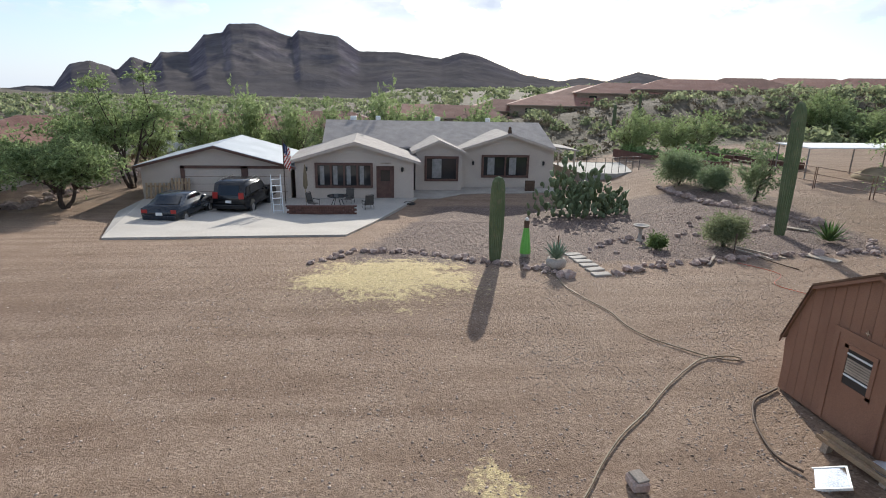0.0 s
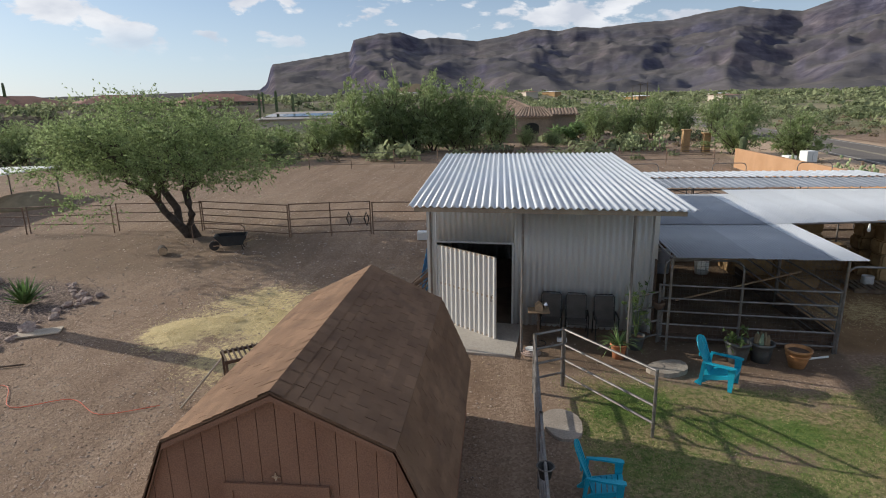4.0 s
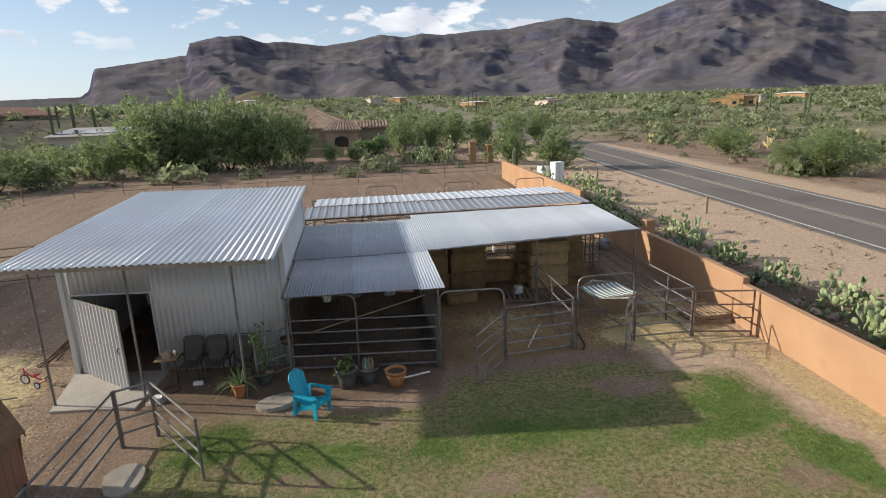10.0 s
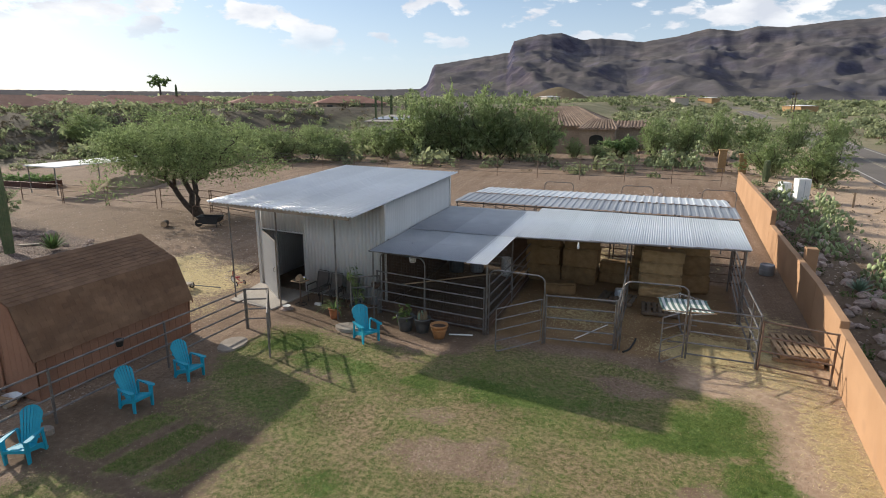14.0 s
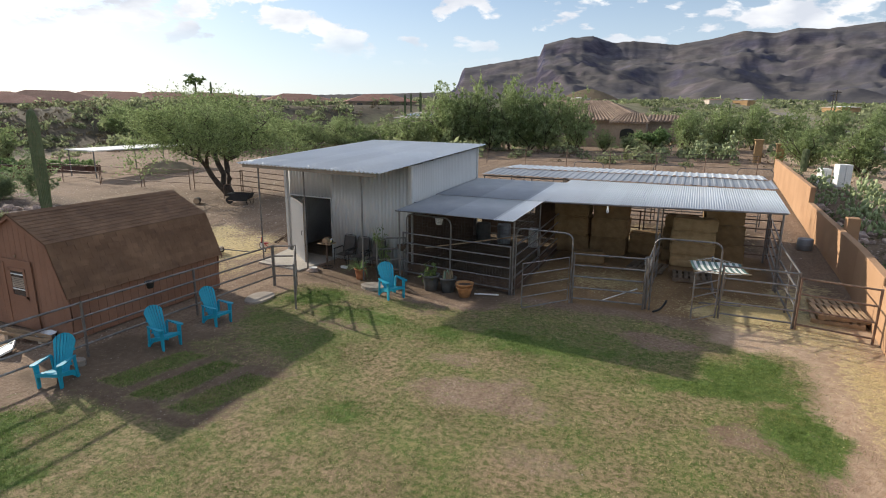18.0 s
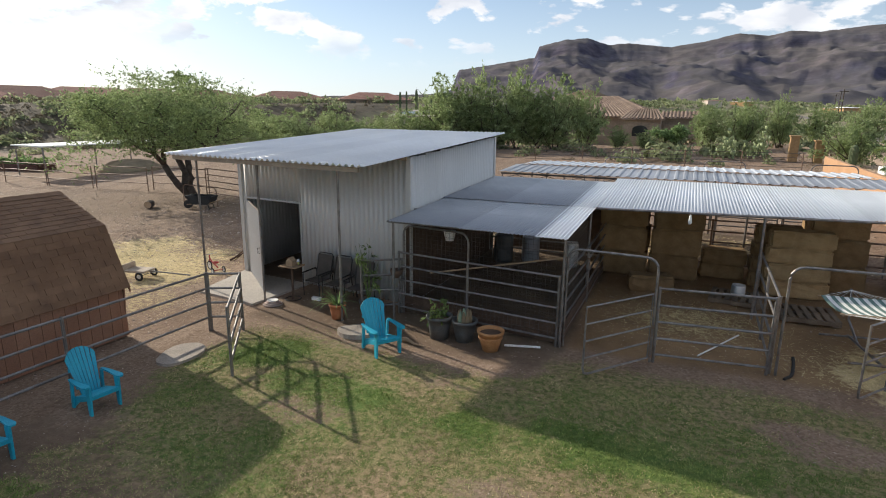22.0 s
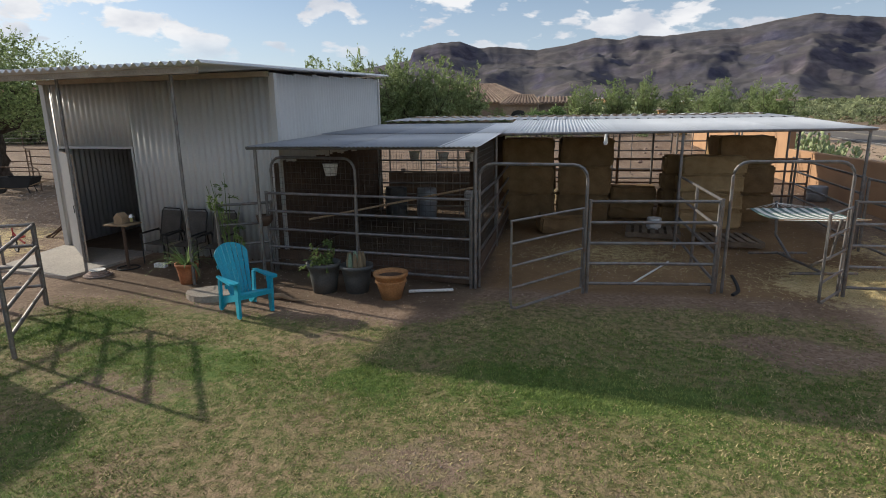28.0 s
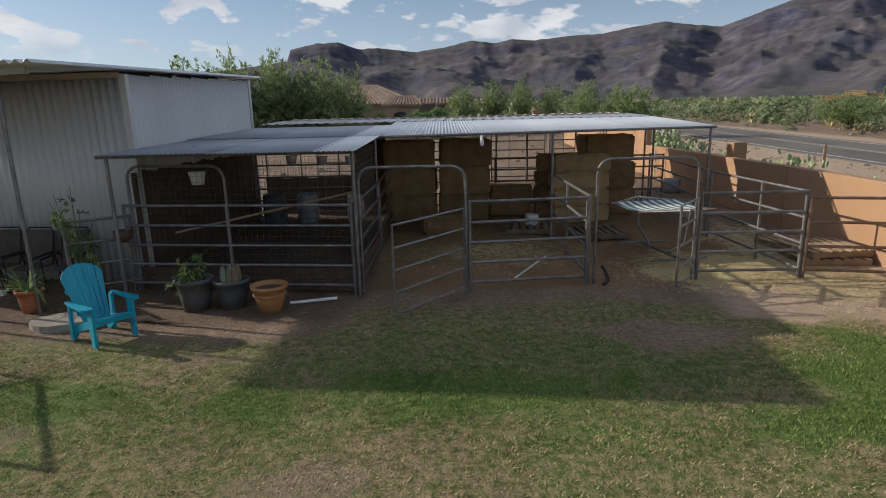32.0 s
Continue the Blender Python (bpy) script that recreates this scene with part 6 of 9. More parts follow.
part("lantern", MB().lathe([(0.03, 0.89), (0.06, 0.92), (0.06, 1.0), (0.02, 1.06)], 10, pose(0.17, 0.05, 0)), M["chrome"], tb)
sb = thing("stone_plate_stack", on(0.95, 12.25), "stack of flat stones with a white plate", "stones")
for k, r in enumerate((0.24, 0.19, 0.15)):
    part("stone", MB().lathe([(r, 0.03 * k), (r * 1.03, 0.03 * k + 0.014), (r * 0.97, 0.03 * k + 0.028)], 14), M["rock"], sb)
part("plate", MB().lathe([(0.06, 0.09), (0.13, 0.10), (0.14, 0.115), (0.12, 0.11), (0.01, 0.10)], 16), M["white"], sb)
wb = thing("bag", on(1.75, 12.95, 0), "small pale paper box on the ground", "box")
part("box", MB().box(-0.12, 0.12, -0.05, 0.05, 0, 0.09, b=0.005), M["white"], wb)

# red tricycle by the shed corner
tr = thing("tricycle", on(-2.55, 13.9, 0, 160), "red child's tricycle with white wheels", "tricycle")
for x, y, r in ((0.32, 0, 0.13), (-0.22, 0.17, 0.08), (-0.22, -0.17, 0.08)):
    w = part("wheel", MB().tube([(x + r * math.cos(a), y, r + r * math.sin(a)) for a in [k * math.pi / 7 for k in range(14)]], 0.02, 6, closed=True), M["black"], tr)
    part("hub", MB().tube([(x, y - 0.012, r), (x, y + 0.012, r)], r * 0.8, 12), M["white"], w)
part("frame", MB().tube([(0.30, 0, 0.36), (0.15, 0, 0.26), (-0.2, 0, 0.16)], 0.022, 7).tube([(-0.22, -0.17, 0.09), (-0.22, 0.17, 0.09)], 0.014, 6).tube([(0.32, 0, 0.13), (0.30, 0, 0.46)], 0.016, 6), M["red"], tr)
part("seat", MB().lathe([(0.05, 0.26), (0.10, 0.28), (0.09, 0.31), (0.02, 0.32)], 12, pose(-0.06, 0, 0)), M["red"], tr)
part("handlebar", MB().tube([(0.24, -0.2, 0.50), (0.30, -0.06, 0.47), (0.30, 0.06, 0.47), (0.24, 0.2, 0.50)], 0.012, 6), M["chrome"], tr)
# blue lattice boards leaning on the shed's side
for k in range(3):
    bl = thing("blue_rack", pose(-2.12 - 0.15 * k, 17.0 + 0.45 * k, 0, 0, 13, 0), "blue painted lattice rack leaning on the shed", "rack", "blue racks")
    for y in (-0.55, 0.0, 0.55):
        part("upright", MB().box(-0.02, 0.02, y - 0.05, y + 0.05, 0, 1.75), M["blue"], bl)
    for q in range(9):
        z = 0.12 + 0.19 * q
        part("rung", MB().box(-0.04, -0.021, -0.6, 0.6, z - 0.04, z + 0.04), M["blue_pale"] if q % 2 else M["blue"], bl)
bundle = thing("pole_bundle", pose(0, 0, 0), "bundle of dark sticks leaning on the shed corner", "sticks")
prng = random.Random(44)
for k in range(11):
    x, y = -2.95 + prng.uniform(-0.25, 0.4), 15.5 + prng.uniform(-0.5, 0.8)
    part("stick", MB().tube([(x, y, 0.0), (-1.84, y + prng.uniform(0.2, 0.7), prng.uniform(0.7, 1.15))], 0.018, 6), M["darkwood"], bundle)
# slatted rack behind the wooden shed
rack = thing("slatted_rack", pose(-5.45, 10.7, 0, 0, 0, 35), "dark slatted wooden rack standing on the dirt", "rack")
for y in (-0.3, 0.3):
    part("rail", MB().box(-0.42, 0.42, y - 0.025, y + 0.025, 0.50, 0.56), M["darkwood"], rack)
for k in range(8):
    x = -0.38 + k * 0.108
    part("slat", MB().box(x - 0.02, x + 0.02, -0.34, 0.34, 0.563, 0.585), M["darkwood"], rack)
for x in (-0.38, 0.38):
    for y in (-0.27, 0.27):
        part("leg", MB().box(x - 0.025, x + 0.025, y - 0.025, y + 0.025, -0.03, 0.50), M["darkwood"], rack)
tagged(part("leaning_stick", MB().tube([(-6.1, 9.2, 0.02), (-5.7, 10.25, 0.62)], 0.022, 6), M["wood_grey"]), "pale stick leaning on the slatted rack", "stick")
cart = thing("hand_cart", on(-3.75, 12.55, 0, 12), "small grey hand cart with a long handle on the dirt", "cart")
part("tray", MB().box(-0.55, 0.12, -0.24, 0.24, 0.20, 0.26, b=0.01).box(-0.55, -0.52, -0.24, 0.24, 0.262, 0.42), M["wood_grey"], cart)
for y in (-0.3, 0.3):
    w = part("wheel", MB().tube([(0.10 * math.cos(a), y, 0.12 + 0.10 * math.sin(a)) for a in [k * math.pi / 7 for k in range(14)]], 0.03, 6, closed=True), M["black"], cart)
    part("hub", MB().tube([(0, y - 0.02, 0.12), (0, y + 0.02, 0.12)], 0.055, 10), M["galv"], w)
part("axle", MB().tube([(0, -0.28, 0.12), (0, 0.28, 0.12)], 0.014, 6), M["pipe"], cart)
part("pull_handle", MB().tube([(0.12, 0, 0.22), (0.6, 0.02, 0.2), (1.35, 0.06, 0.16)], 0.018, 6), M["pipe"], cart)
cool = thing("grey_cooler", on(-3.05, 23.25), "small grey plastic cooler", "cooler")
part("box", MB().box(-0.28, 0.28, -0.18, 0.18, 0, 0.3, b=0.02), M["galv"], cool)
part("lid", MB().box(-0.29, 0.29, -0.19, 0.19, 0.303, 0.36, b=0.02), M["white"], cool)

# beside the wooden shed
mr = thing("leaning_mirror", pose(-1.17, 3.55, 0.0, 0, 0, -35), "framed mirror panel lying tilted on the dirt", "mirror")
mm = pose(0, 0, 0.04) @ pose(0, 0, 0, 24, 0, 0)
part("pane", MB().box(-0.26, 0.26, -0.38, 0.30, 0.0, 0.02, mm), M["mirror"], mr)
part("frame", MB().box(-0.29, -0.26, -0.41, 0.33, -0.01, 0.03, mm).box(0.26, 0.29, -0.41, 0.33, -0.01, 0.03, mm).box(-0.29, 0.29, -0.41, -0.38, -0.01, 0.03, mm).box(-0.29, 0.29, 0.30, 0.33, -0.01, 0.03, mm), M["white"], mr)
pk = thing("wooden_trough", pose(-1.40, 4.27, 0.14, 0, 6, 14), "orange-brown wooden board propped by the shed", "board")
part("board", MB().box(-0.62, 0.62, -0.09, 0.09, -0.015, 0.015), M["wood"], pk)
part("edge", MB().box(-0.62, 0.62, 0.07, 0.09, 0.017, 0.10).box(-0.62, 0.62, -0.09, -0.07, 0.017, 0.06), M["wood"], pk)
part("prop", MB().box(-0.5, -0.4, -0.08, 0.08, -0.2, -0.02), M["wood_grey"], pk)
part("prop", MB().box(0.4, 0.5, -0.08, 0.08, -0.08, -0.02), M["wood_grey"], pk)
bw = thing("metal_basin", on(-1.15, 4.58, 0.0), "galvanised wash basin by the shed door", "basin")
part("basin", MB().lathe([(0.15, 0.0), (0.21, 0.14), (0.225, 0.15), (0.205, 0.14), (0.145, 0.015), (0.01, 0.015)], 18), M["galv"], bw, smooth=True)
part("step", MB().box(-0.95, 0.35, -0.62, 0.1, -0.08, -0.003), M["concrete"], bw)
fb = thing("fence_pot_holder", pose(0.79, 6.0, 1.30), "small dark pot hung on the yard fence", "plant pot")
part("pot", MB().lathe([(0.07, -0.16), (0.10, -0.02), (0.11, 0.0), (0.09, 0.0), (0.06, -0.12), (0.01, -0.13)], 14), M["black"], fb, smooth=True)
part("ring", MB().tube([(0.11 * math.cos(a), 0.11 * math.sin(a), 0.0) for a in [k * math.pi / 8 for k in range(16)]], 0.01, 5, closed=True), M["wire"], fb)
hb = thing("broken_block", on(-1.33, 0.68), "pale broken masonry block on the dirt", "block")
part("block", MB().box(-0.16, 0.16, -0.13, 0.13, 0, 0.16, b=0.03), M["rock"], hb)
part("tile", MB().box(-0.13, 0.12, -0.10, 0.10, 0.163, 0.20, pose(0, 0, 0, 0, 5, 12), b=0.01), M["slab"], hb)


def smooth_line(pts, n=6):
    """Rounds a polyline by Catmull-Rom."""
    ps = [Vector(p) for p in pts]
    ps = [2 * ps[0] - ps[1]] + ps + [2 * ps[-1] - ps[-2]]
    out = []
    for i in range(1, len(ps) - 2):
        for k in range(n):
            t = k / n
            a, b, c, d = ps[i - 1 : i + 3]
            out.append(0.5 * ((2 * b) + (-a + c) * t + (2 * a - 5 * b + 4 * c - d) * t * t + (-a + 3 * b - 3 * c + d) * t ** 3))
    return out + [ps[-2]]


def hose(pts, r, material, label):
    line = smooth_line([(x, y, 0) for x, y in pts])
    line = [Vector((p.x, p.y, ground_z(p.x, p.y) + bump_noise(p.x, p.y) + r + 0.02)) for p in line]
    return tagged(part("garden_hose", MB().tube(line, r, 7), material, smooth=True), label, "hose", "hoses")


hose([(-12.2, 2.1), (-11.0, 2.5), (-9.7, 2.5), (-8.7, 2.75), (-7.8, 3.0), (-6.9, 3.05), (-6.2, 3.3), (-5.6, 3.75), (-5.2, 4.1), (-4.95, 4.55), (-5.0, 4.8), (-5.15, 4.55), (-5.1, 4.0), (-4.8, 3.5), (-4.0, 2.55), (-3.2, 1.75), (-2.55, 1.0), (-1.9, 0.4), (-1.2, -0.15), (-0.4, -0.9)], 0.014, M["hose_mat"], "long tan garden hose across the dirt")
hose([(-3.75, 4.7), (-3.6, 4.4), (-3.36, 3.95), (-2.8, 3.55), (-2.2, 3.3), (-1.7, 3.2), (-1.35, 3.35)], 0.02, M["darkwood"], "dark garden hose by the wooden shed")
hose([(-12.0, 9.4), (-10.6, 9.9), (-9.6, 9.0), (-8.6, 9.4), (-7.6, 8.9), (-6.6, 9.3)], 0.008, M["orange"], "orange cord lying on the dirt")
hose([(-14.0, 11.2), (-12.5, 10.6), (-11.0, 10.9)], 0.02, M["darkwood"], "dark hose lying on the dirt")

# ---- hay, pallets, hammock ----
def hay_mesh(l, w, h, seed, material="hay"):
    r = random.Random(seed)
    b = bmesh.new()
    bmesh.ops.create_cube(b, size=1)
    bmesh.ops.scale(b, vec=(l, w, h), verts=b.verts)
    bmesh.ops.bevel(b, geom=b.edges[:], offset=0.05, segments=2, affect="EDGES")
    bmesh.ops.subdivide_edges(b, edges=[e for e in b.edges if e.calc_length() > 0.2], cuts=3, use_grid_fill=True)
    for v in b.verts:
        v.co += Vector((r.uniform(-1, 1), r.uniform(-1, 1), r.uniform(-1, 1))) * 0.014
        v.co.z += h / 2
    me = bpy.data.meshes.new("hay_bale")
    b.to_mesh(me)
    b.free()
    me.materials.append(M[material])
    return me


HAY = [hay_mesh(1.15, 0.58, 0.43, s) for s in (1, 2, 3)]
LONG = [hay_mesh(1.46, 0.58, 0.44, s, "hay_lit") for s in (7, 8, 9)]
BIG = [hay_mesh(1.32, 1.15, 0.72, s) for s in (4, 5, 6)]


def hay_stack(x, y, levels, meshes, h, label, rz=0.0):
    """Bales lying on one another; each bale is a thing that carries two twine bands."""
    for k in range(levels):
        i = (k + int(x * 7)) % 3
        z = ground_z(x, y) + k * (h - 0.005)
        ob = part("hay_bale", meshes[i], None, None, m=pose(x + 0.03 * math.sin(5 * k + x), y + 0.03 * math.cos(3 * k + y), z, 0, 0, rz + 3 * math.sin(k * 2 + x)))
        tagged(ob, label, "hay bale", "hay bales")


for x, y in ((8.5, 19.1), (9.93, 19.15)):
    hay_stack(x, y, 3, BIG, 0.715, "large tan hay bale stacked under the roof")
hay_stack(12.9, 18.4, 4, LONG, 0.44, "tan hay bale toned lighter for caught light beside the pallets")
hay_stack(11.25, 19.5, 2, HAY, 0.43, "brown hay bale in a low stack under the roof")
hay_stack(12.45, 19.0, 4, HAY, 0.43, "tan hay bale stacked under the roof")
hay_stack(13.86, 19.55, 3, BIG, 0.72, "large tan hay bale stacked under the roof", 4)
hay_stack(9.4, 17.45, 1, HAY, 0.43, "single hay bale on the pen floor", 14)


def pallet(x, y, rz, z=0.0, label="weathered wooden pallet on the dirt", wood="wood"):
    t = thing("wooden_pallet", on(x, y, z, rz), label, "pallet", "pallets")
    for yy in (-0.5, 0, 0.5):
        part("stringer", MB().box(-0.6, 0.6, yy - 0.04, yy + 0.04, 0.02, 0.11), M[wood], t)
    for k in range(7):
        xx = -0.54 + k * 0.18
        part("deck_board", MB().box(xx - 0.055, xx + 0.055, -0.54, 0.54, 0.112, 0.132), M[wood], t)
    for xx in (-0.5, 0, 0.5):
        part("bottom_board", MB().box(xx - 0.055, xx + 0.055, -0.54, 0.54, 0, 0.018), M[wood], t)
    return t


pallet(16.75, 15.25, 8)
pallet(16.55, 14.2, -6)
pallet(16.6, 14.25, 4, 0.14, "weathered wooden pallet on another pallet")
pallet(12.95, 16.75, 2, label="dark slatted wooden pallet by the hay", wood="wood_dim")
pallet(11.5, 17.4, -8, label="dark slatted wooden pallet by the hay", wood="wood_dim")

hm = thing("hammock", pose(13.6, 14.6, 0.12, 0, 0, 98), "green and white striped hammock on a steel stand", "hammock")
W2, L2 = 0.58, 0.70
for k in range(17):
    y0 = -L2 + k * 2 * L2 / 17
    me = MB()
    vs, fs = [], []
    for i in range(9):
        u = i / 8 * 2 - 1
        z = 0.93 - 0.05 * (1 - u * u)
        for yy in (y0 + 0.002, y0 + 2 * L2 / 17 - 0.002):
            vs.append((u * W2, yy, z))
    for i in range(9):
        vs += [(vs[2 * i][0], vs[2 * i][1], vs[2 * i][2] - 0.008), (vs[2 * i + 1][0], vs[2 * i + 1][1], vs[2 * i + 1][2] - 0.008)]
    for i in range(8):
        fs += [(2 * i, 2 * i + 1, 2 * i + 3, 2 * i + 2), (18 + 2 * i, 18 + 2 * i + 2, 18 + 2 * i + 3, 18 + 2 * i + 1), (2 * i, 2 * i + 2, 18 + 2 * i + 2, 18 + 2 * i), (2 * i + 1, 18 + 2 * i + 1, 18 + 2 * i + 3, 2 * i + 3)]
    part("cloth_stripe", MB().add(vs, fs), M["cloth_white"] if k % 2 else M["cloth_green"], hm)
for s in (-1, 1):
    part("spreader_bar", MB().tube([(s * W2, -L2 - 0.05, 0.91), (s * W2, L2 + 0.05, 0.91)], 0.018, 8), M["wood"], hm)
    for k in range(9):
        y = -L2 + k * L2 / 4
        part("cord", MB().tube([(s * W2, y, 0.91), (s * (W2 + 0.42), 0, 0.97)], 0.004, 4), M["cloth_white"], hm)
    part("stand_arm", MB().tube([(s * (W2 + 0.44), 0, 1.0), (s * (W2 + 0.3), 0, 0.35), (s * 0.3, 0, 0.03)], 0.025, 8), M["pipe"], hm)
    part("stand_foot", MB().tube([(s * 0.75, -0.55, 0.025), (s * 0.75, 0.55, 0.025)], 0.025, 8), M["pipe"], hm)
part("stand_base", MB().tube([(-0.8, 0, 0.03), (0.8, 0, 0.03)], 0.025, 8), M["pipe"], hm)

# inside and round the pens
for x, y, r, h, mt, lab in ((11.55, 17.6, 0.17, 0.36, "galv", "grey plastic feed bucket by the fence"), (4.9, 18.6, 0.3, 0.85, "darkpot", "dark plastic barrel in the pen"), (5.7, 18.9, 0.28, 0.8, "galv_dark", "grey barrel in the pen"), (7.0, 18.8, 0.22, 0.75, "white", "pale plastic drum in the pen"), (17.0, 22.6, 0.28, 0.45, "galv_dark", "blue-grey water tub by the wall")):
    t = thing("barrel", on(x, y), lab, "barrel", "barrels")
    part("drum", MB().lathe([(r * 0.92, 0), (r, h * 0.1), (r, h * 0.9), (r * 0.94, h), (r * 0.85, h), (r * 0.8, h * 0.93), (0.01, h * 0.93)], 18), M[mt], t, smooth=True)
    part("band", MB().lathe([(r * 1.0, h * 0.45), (r * 1.035, h * 0.47), (r * 1.035, h * 0.52), (r * 1.0, h * 0.54)], 18), M[mt], t)
for x, y, z in ((5.1, 13.6, 1.95), (6.4, 17.8, 1.9), (7.1, 17.8, 1.9), (5.7, 17.6, 1.95)):
    t = thing("hanging_basket", pose(x, y, z), "pale hanging pot under the roof", "hanging pot", "hanging pots")
    part("pot", MB().lathe([(0.10, -0.2), (0.14, 0.0), (0.15, 0.02), (0.12, 0.02), (0.01, -0.05)], 14), M["white"], t, smooth=True)
    part("wire", MB().tube([(0, 0, -0.02), (0, 0, 2.42 - z)], 0.006, 4), M["wire"], t)
# welded wire mesh on the covered pen
def mesh_screen(p0, p1, z0, z1, label, step=0.10):
    (x0, y0), (x1, y1) = p0, p1
    l = math.hypot(x1 - x0, y1 - y0)
    t = thing("wire_mesh", pose(x0, y0, 0, 0, 0, math.degrees(math.atan2(y1 - y0, x1 - x0))), label, "wire mesh", "wire mesh screens")
    mb = MB()
    for k in range(int(l / step) + 1):
        mb.tube([(k * step, 0.03, z0), (k * step, 0.03, z1)], 0.0026, 4, cap=False)
    for k in range(int((z1 - z0) / step) + 1):
        mb.tube([(0, 0.03, z0 + k * step), (l, 0.03, z0 + k * step)], 0.0026, 4, cap=False)
    tagged(part("grid", mb, M["wire"], t), kind="stuff")


mesh_screen((7.95, 12.75), (7.95, 15.7), 0.1, 2.3, "welded wire mesh on the pen side")
mesh_screen((5.9, 12.86), (7.88, 12.66), 0.15, 2.2, "welded wire mesh on the pen front")
mesh_screen((4.15, 13.14), (5.8, 12.92), 0.15, 1.42, "welded wire mesh on the pen gate")
mesh_screen((4.1, 19.75), (7.95, 19.75), 0.1, 2.4, "welded wire mesh at the back of the pen")
mesh_screen((4.15, 13.12), (5.8, 12.9), 1.45, 2.1, "welded wire mesh over the pen gate")
# solid kick boards round the pen and boards at its back
for a, b, n in (((4.05, 13.12), (7.9, 12.68), 2), ((8.02, 12.8), (8.05, 19.6), 2)):
    l = math.hypot(b[0] - a[0], b[1] - a[1])
    t = thing("kick_board", pose(a[0], a[1], 0, 0, 0, math.degrees(math.atan2(b[1] - a[1], b[0] - a[0]))), "dark boards along the foot of the pen", "boards", "kick boards")
    for k in range(n):
        part("board", MB().box(0, l, 0.04, 0.065, 0.02 + 0.2 * k, 0.205 + 0.2 * k), M["darkwood"], t)
# Added dark boards stand in for the shade on the pen's inner wall.
lb = thing("board_lining", pose(0, 0, 0), "dark upright boards added as shade on the shed wall in the pen", "boards")
for k in range(26):
    part("board", MB().box(4.03, 4.055, 13.45 + 0.24 * k, 13.68 + 0.24 * k, 0.02, 1.98 + 0.03 * math.sin(k * 1.7)), M["darkwood"], lb)
pn = thing("plywood_sheet", pose(7.35, 19.6, 0.9, 0, 0, 0), "dark reddish board hung at the back of the pen", "board")
part("sheet", MB().box(-0.55, 0.45, -0.02, 0.02, -0.4, 1.5), M["darkwood"], pn)
br = thing("leaning_pole", pose(0, 0, 0), "bare wooden pole across the pen", "pole")
part("pole", MB().tube([(4.6, 13.6, 0.9), (7.8, 14.2, 1.5)], 0.022, 7), M["wood"], br)
sg = thing("post_cable", pose(0, 0, 0), "dark cable on the ground by the gate post", "cable")
part("cable", MB().tube(smooth_line([(12.0, 12.75, 0.03), (12.15, 13.0, 0.03), (12.25, 13.5, 0.03), (12.3, 13.9, 0.03)]), 0.03, 6), M["black"], sg)
ws = thing("white_stick", pose(0, 0, 0), "thin white stick lying on the pen floor", "stick")
part("stick", MB().tube([(10.58, 13.25, 0.02), (11.4, 14.78, 0.025)], 0.018, 7), M["white"], ws)
lamp = thing("hanging_lamp", pose(10.2, 15.75, 2.42), "white bulb fitting hanging from the beam", "lamp")
part("fitting", MB().lathe([(0.03, -0.22), (0.045, -0.18), (0.03, -0.08), (0.02, 0.0)], 10), M["white"], lamp)


# ---- garden ----
def saguaro(x, y, h, r, label, lean=0.0):
    t = thing("saguaro_cactus", on(x, y, -0.05), label, "cactus", "saguaros")
    prof = [(r * 0.72, 0), (r * 0.85, h * 0.12), (r * 1.0, h * 0.4), (r * 1.02, h * 0.65), (r * 0.95, h * 0.85), (r * 0.8, h * 0.94), (r * 0.5, h * 0.985), (r * 0.12, h)]
    mb = MB().lathe(prof, 44, None, 1, 0.11)
    mb.v = [(p[0] + lean * p[2], p[1], p[2]) for p in mb.v]
    part("trunk", mb, M["saguaro"], t)
    return t


saguaro(-13.25, 1.10, 3.0, 0.255, "short stout saguaro cactus by the rock border")
saguaro(-16.0, 13.95, 5.5, 0.275, "tall single saguaro cactus with pale ribs", -0.02)

cone = thing("garden_cone", on(-13.9, 2.35), "bright green cone post with a dark cap", "garden ornament")
part("cone", MB().lathe([(0.20, 0.12), (0.19, 0.3), (0.10, 1.05), (0.095, 1.06)], 10), M["green"], cone)
part("cap", MB().lathe([(0.095, 1.06), (0.10, 1.3), (0.09, 1.33)], 10), M["darkwood"], cone)
part("tip", MB().lathe([(0.06, 1.33), (0.07, 1.38), (0.045, 1.43), (0.01, 1.45)], 10), M["white"], cone)
part("base", MB().lathe([(0.16, 0), (0.18, 0.12)], 10), M["concrete"], cone)

ag = thing("potted_agave", on(-11.75, 2.8), "blue-green agave in a round pale pot", "agave")
part("pot", MB().lathe([(0.16, 0), (0.32, 0.16), (0.34, 0.30), (0.26, 0.42), (0.22, 0.42), (0.2, 0.38), (0.01, 0.37)], 18), M["concrete"], ag, smooth=True)


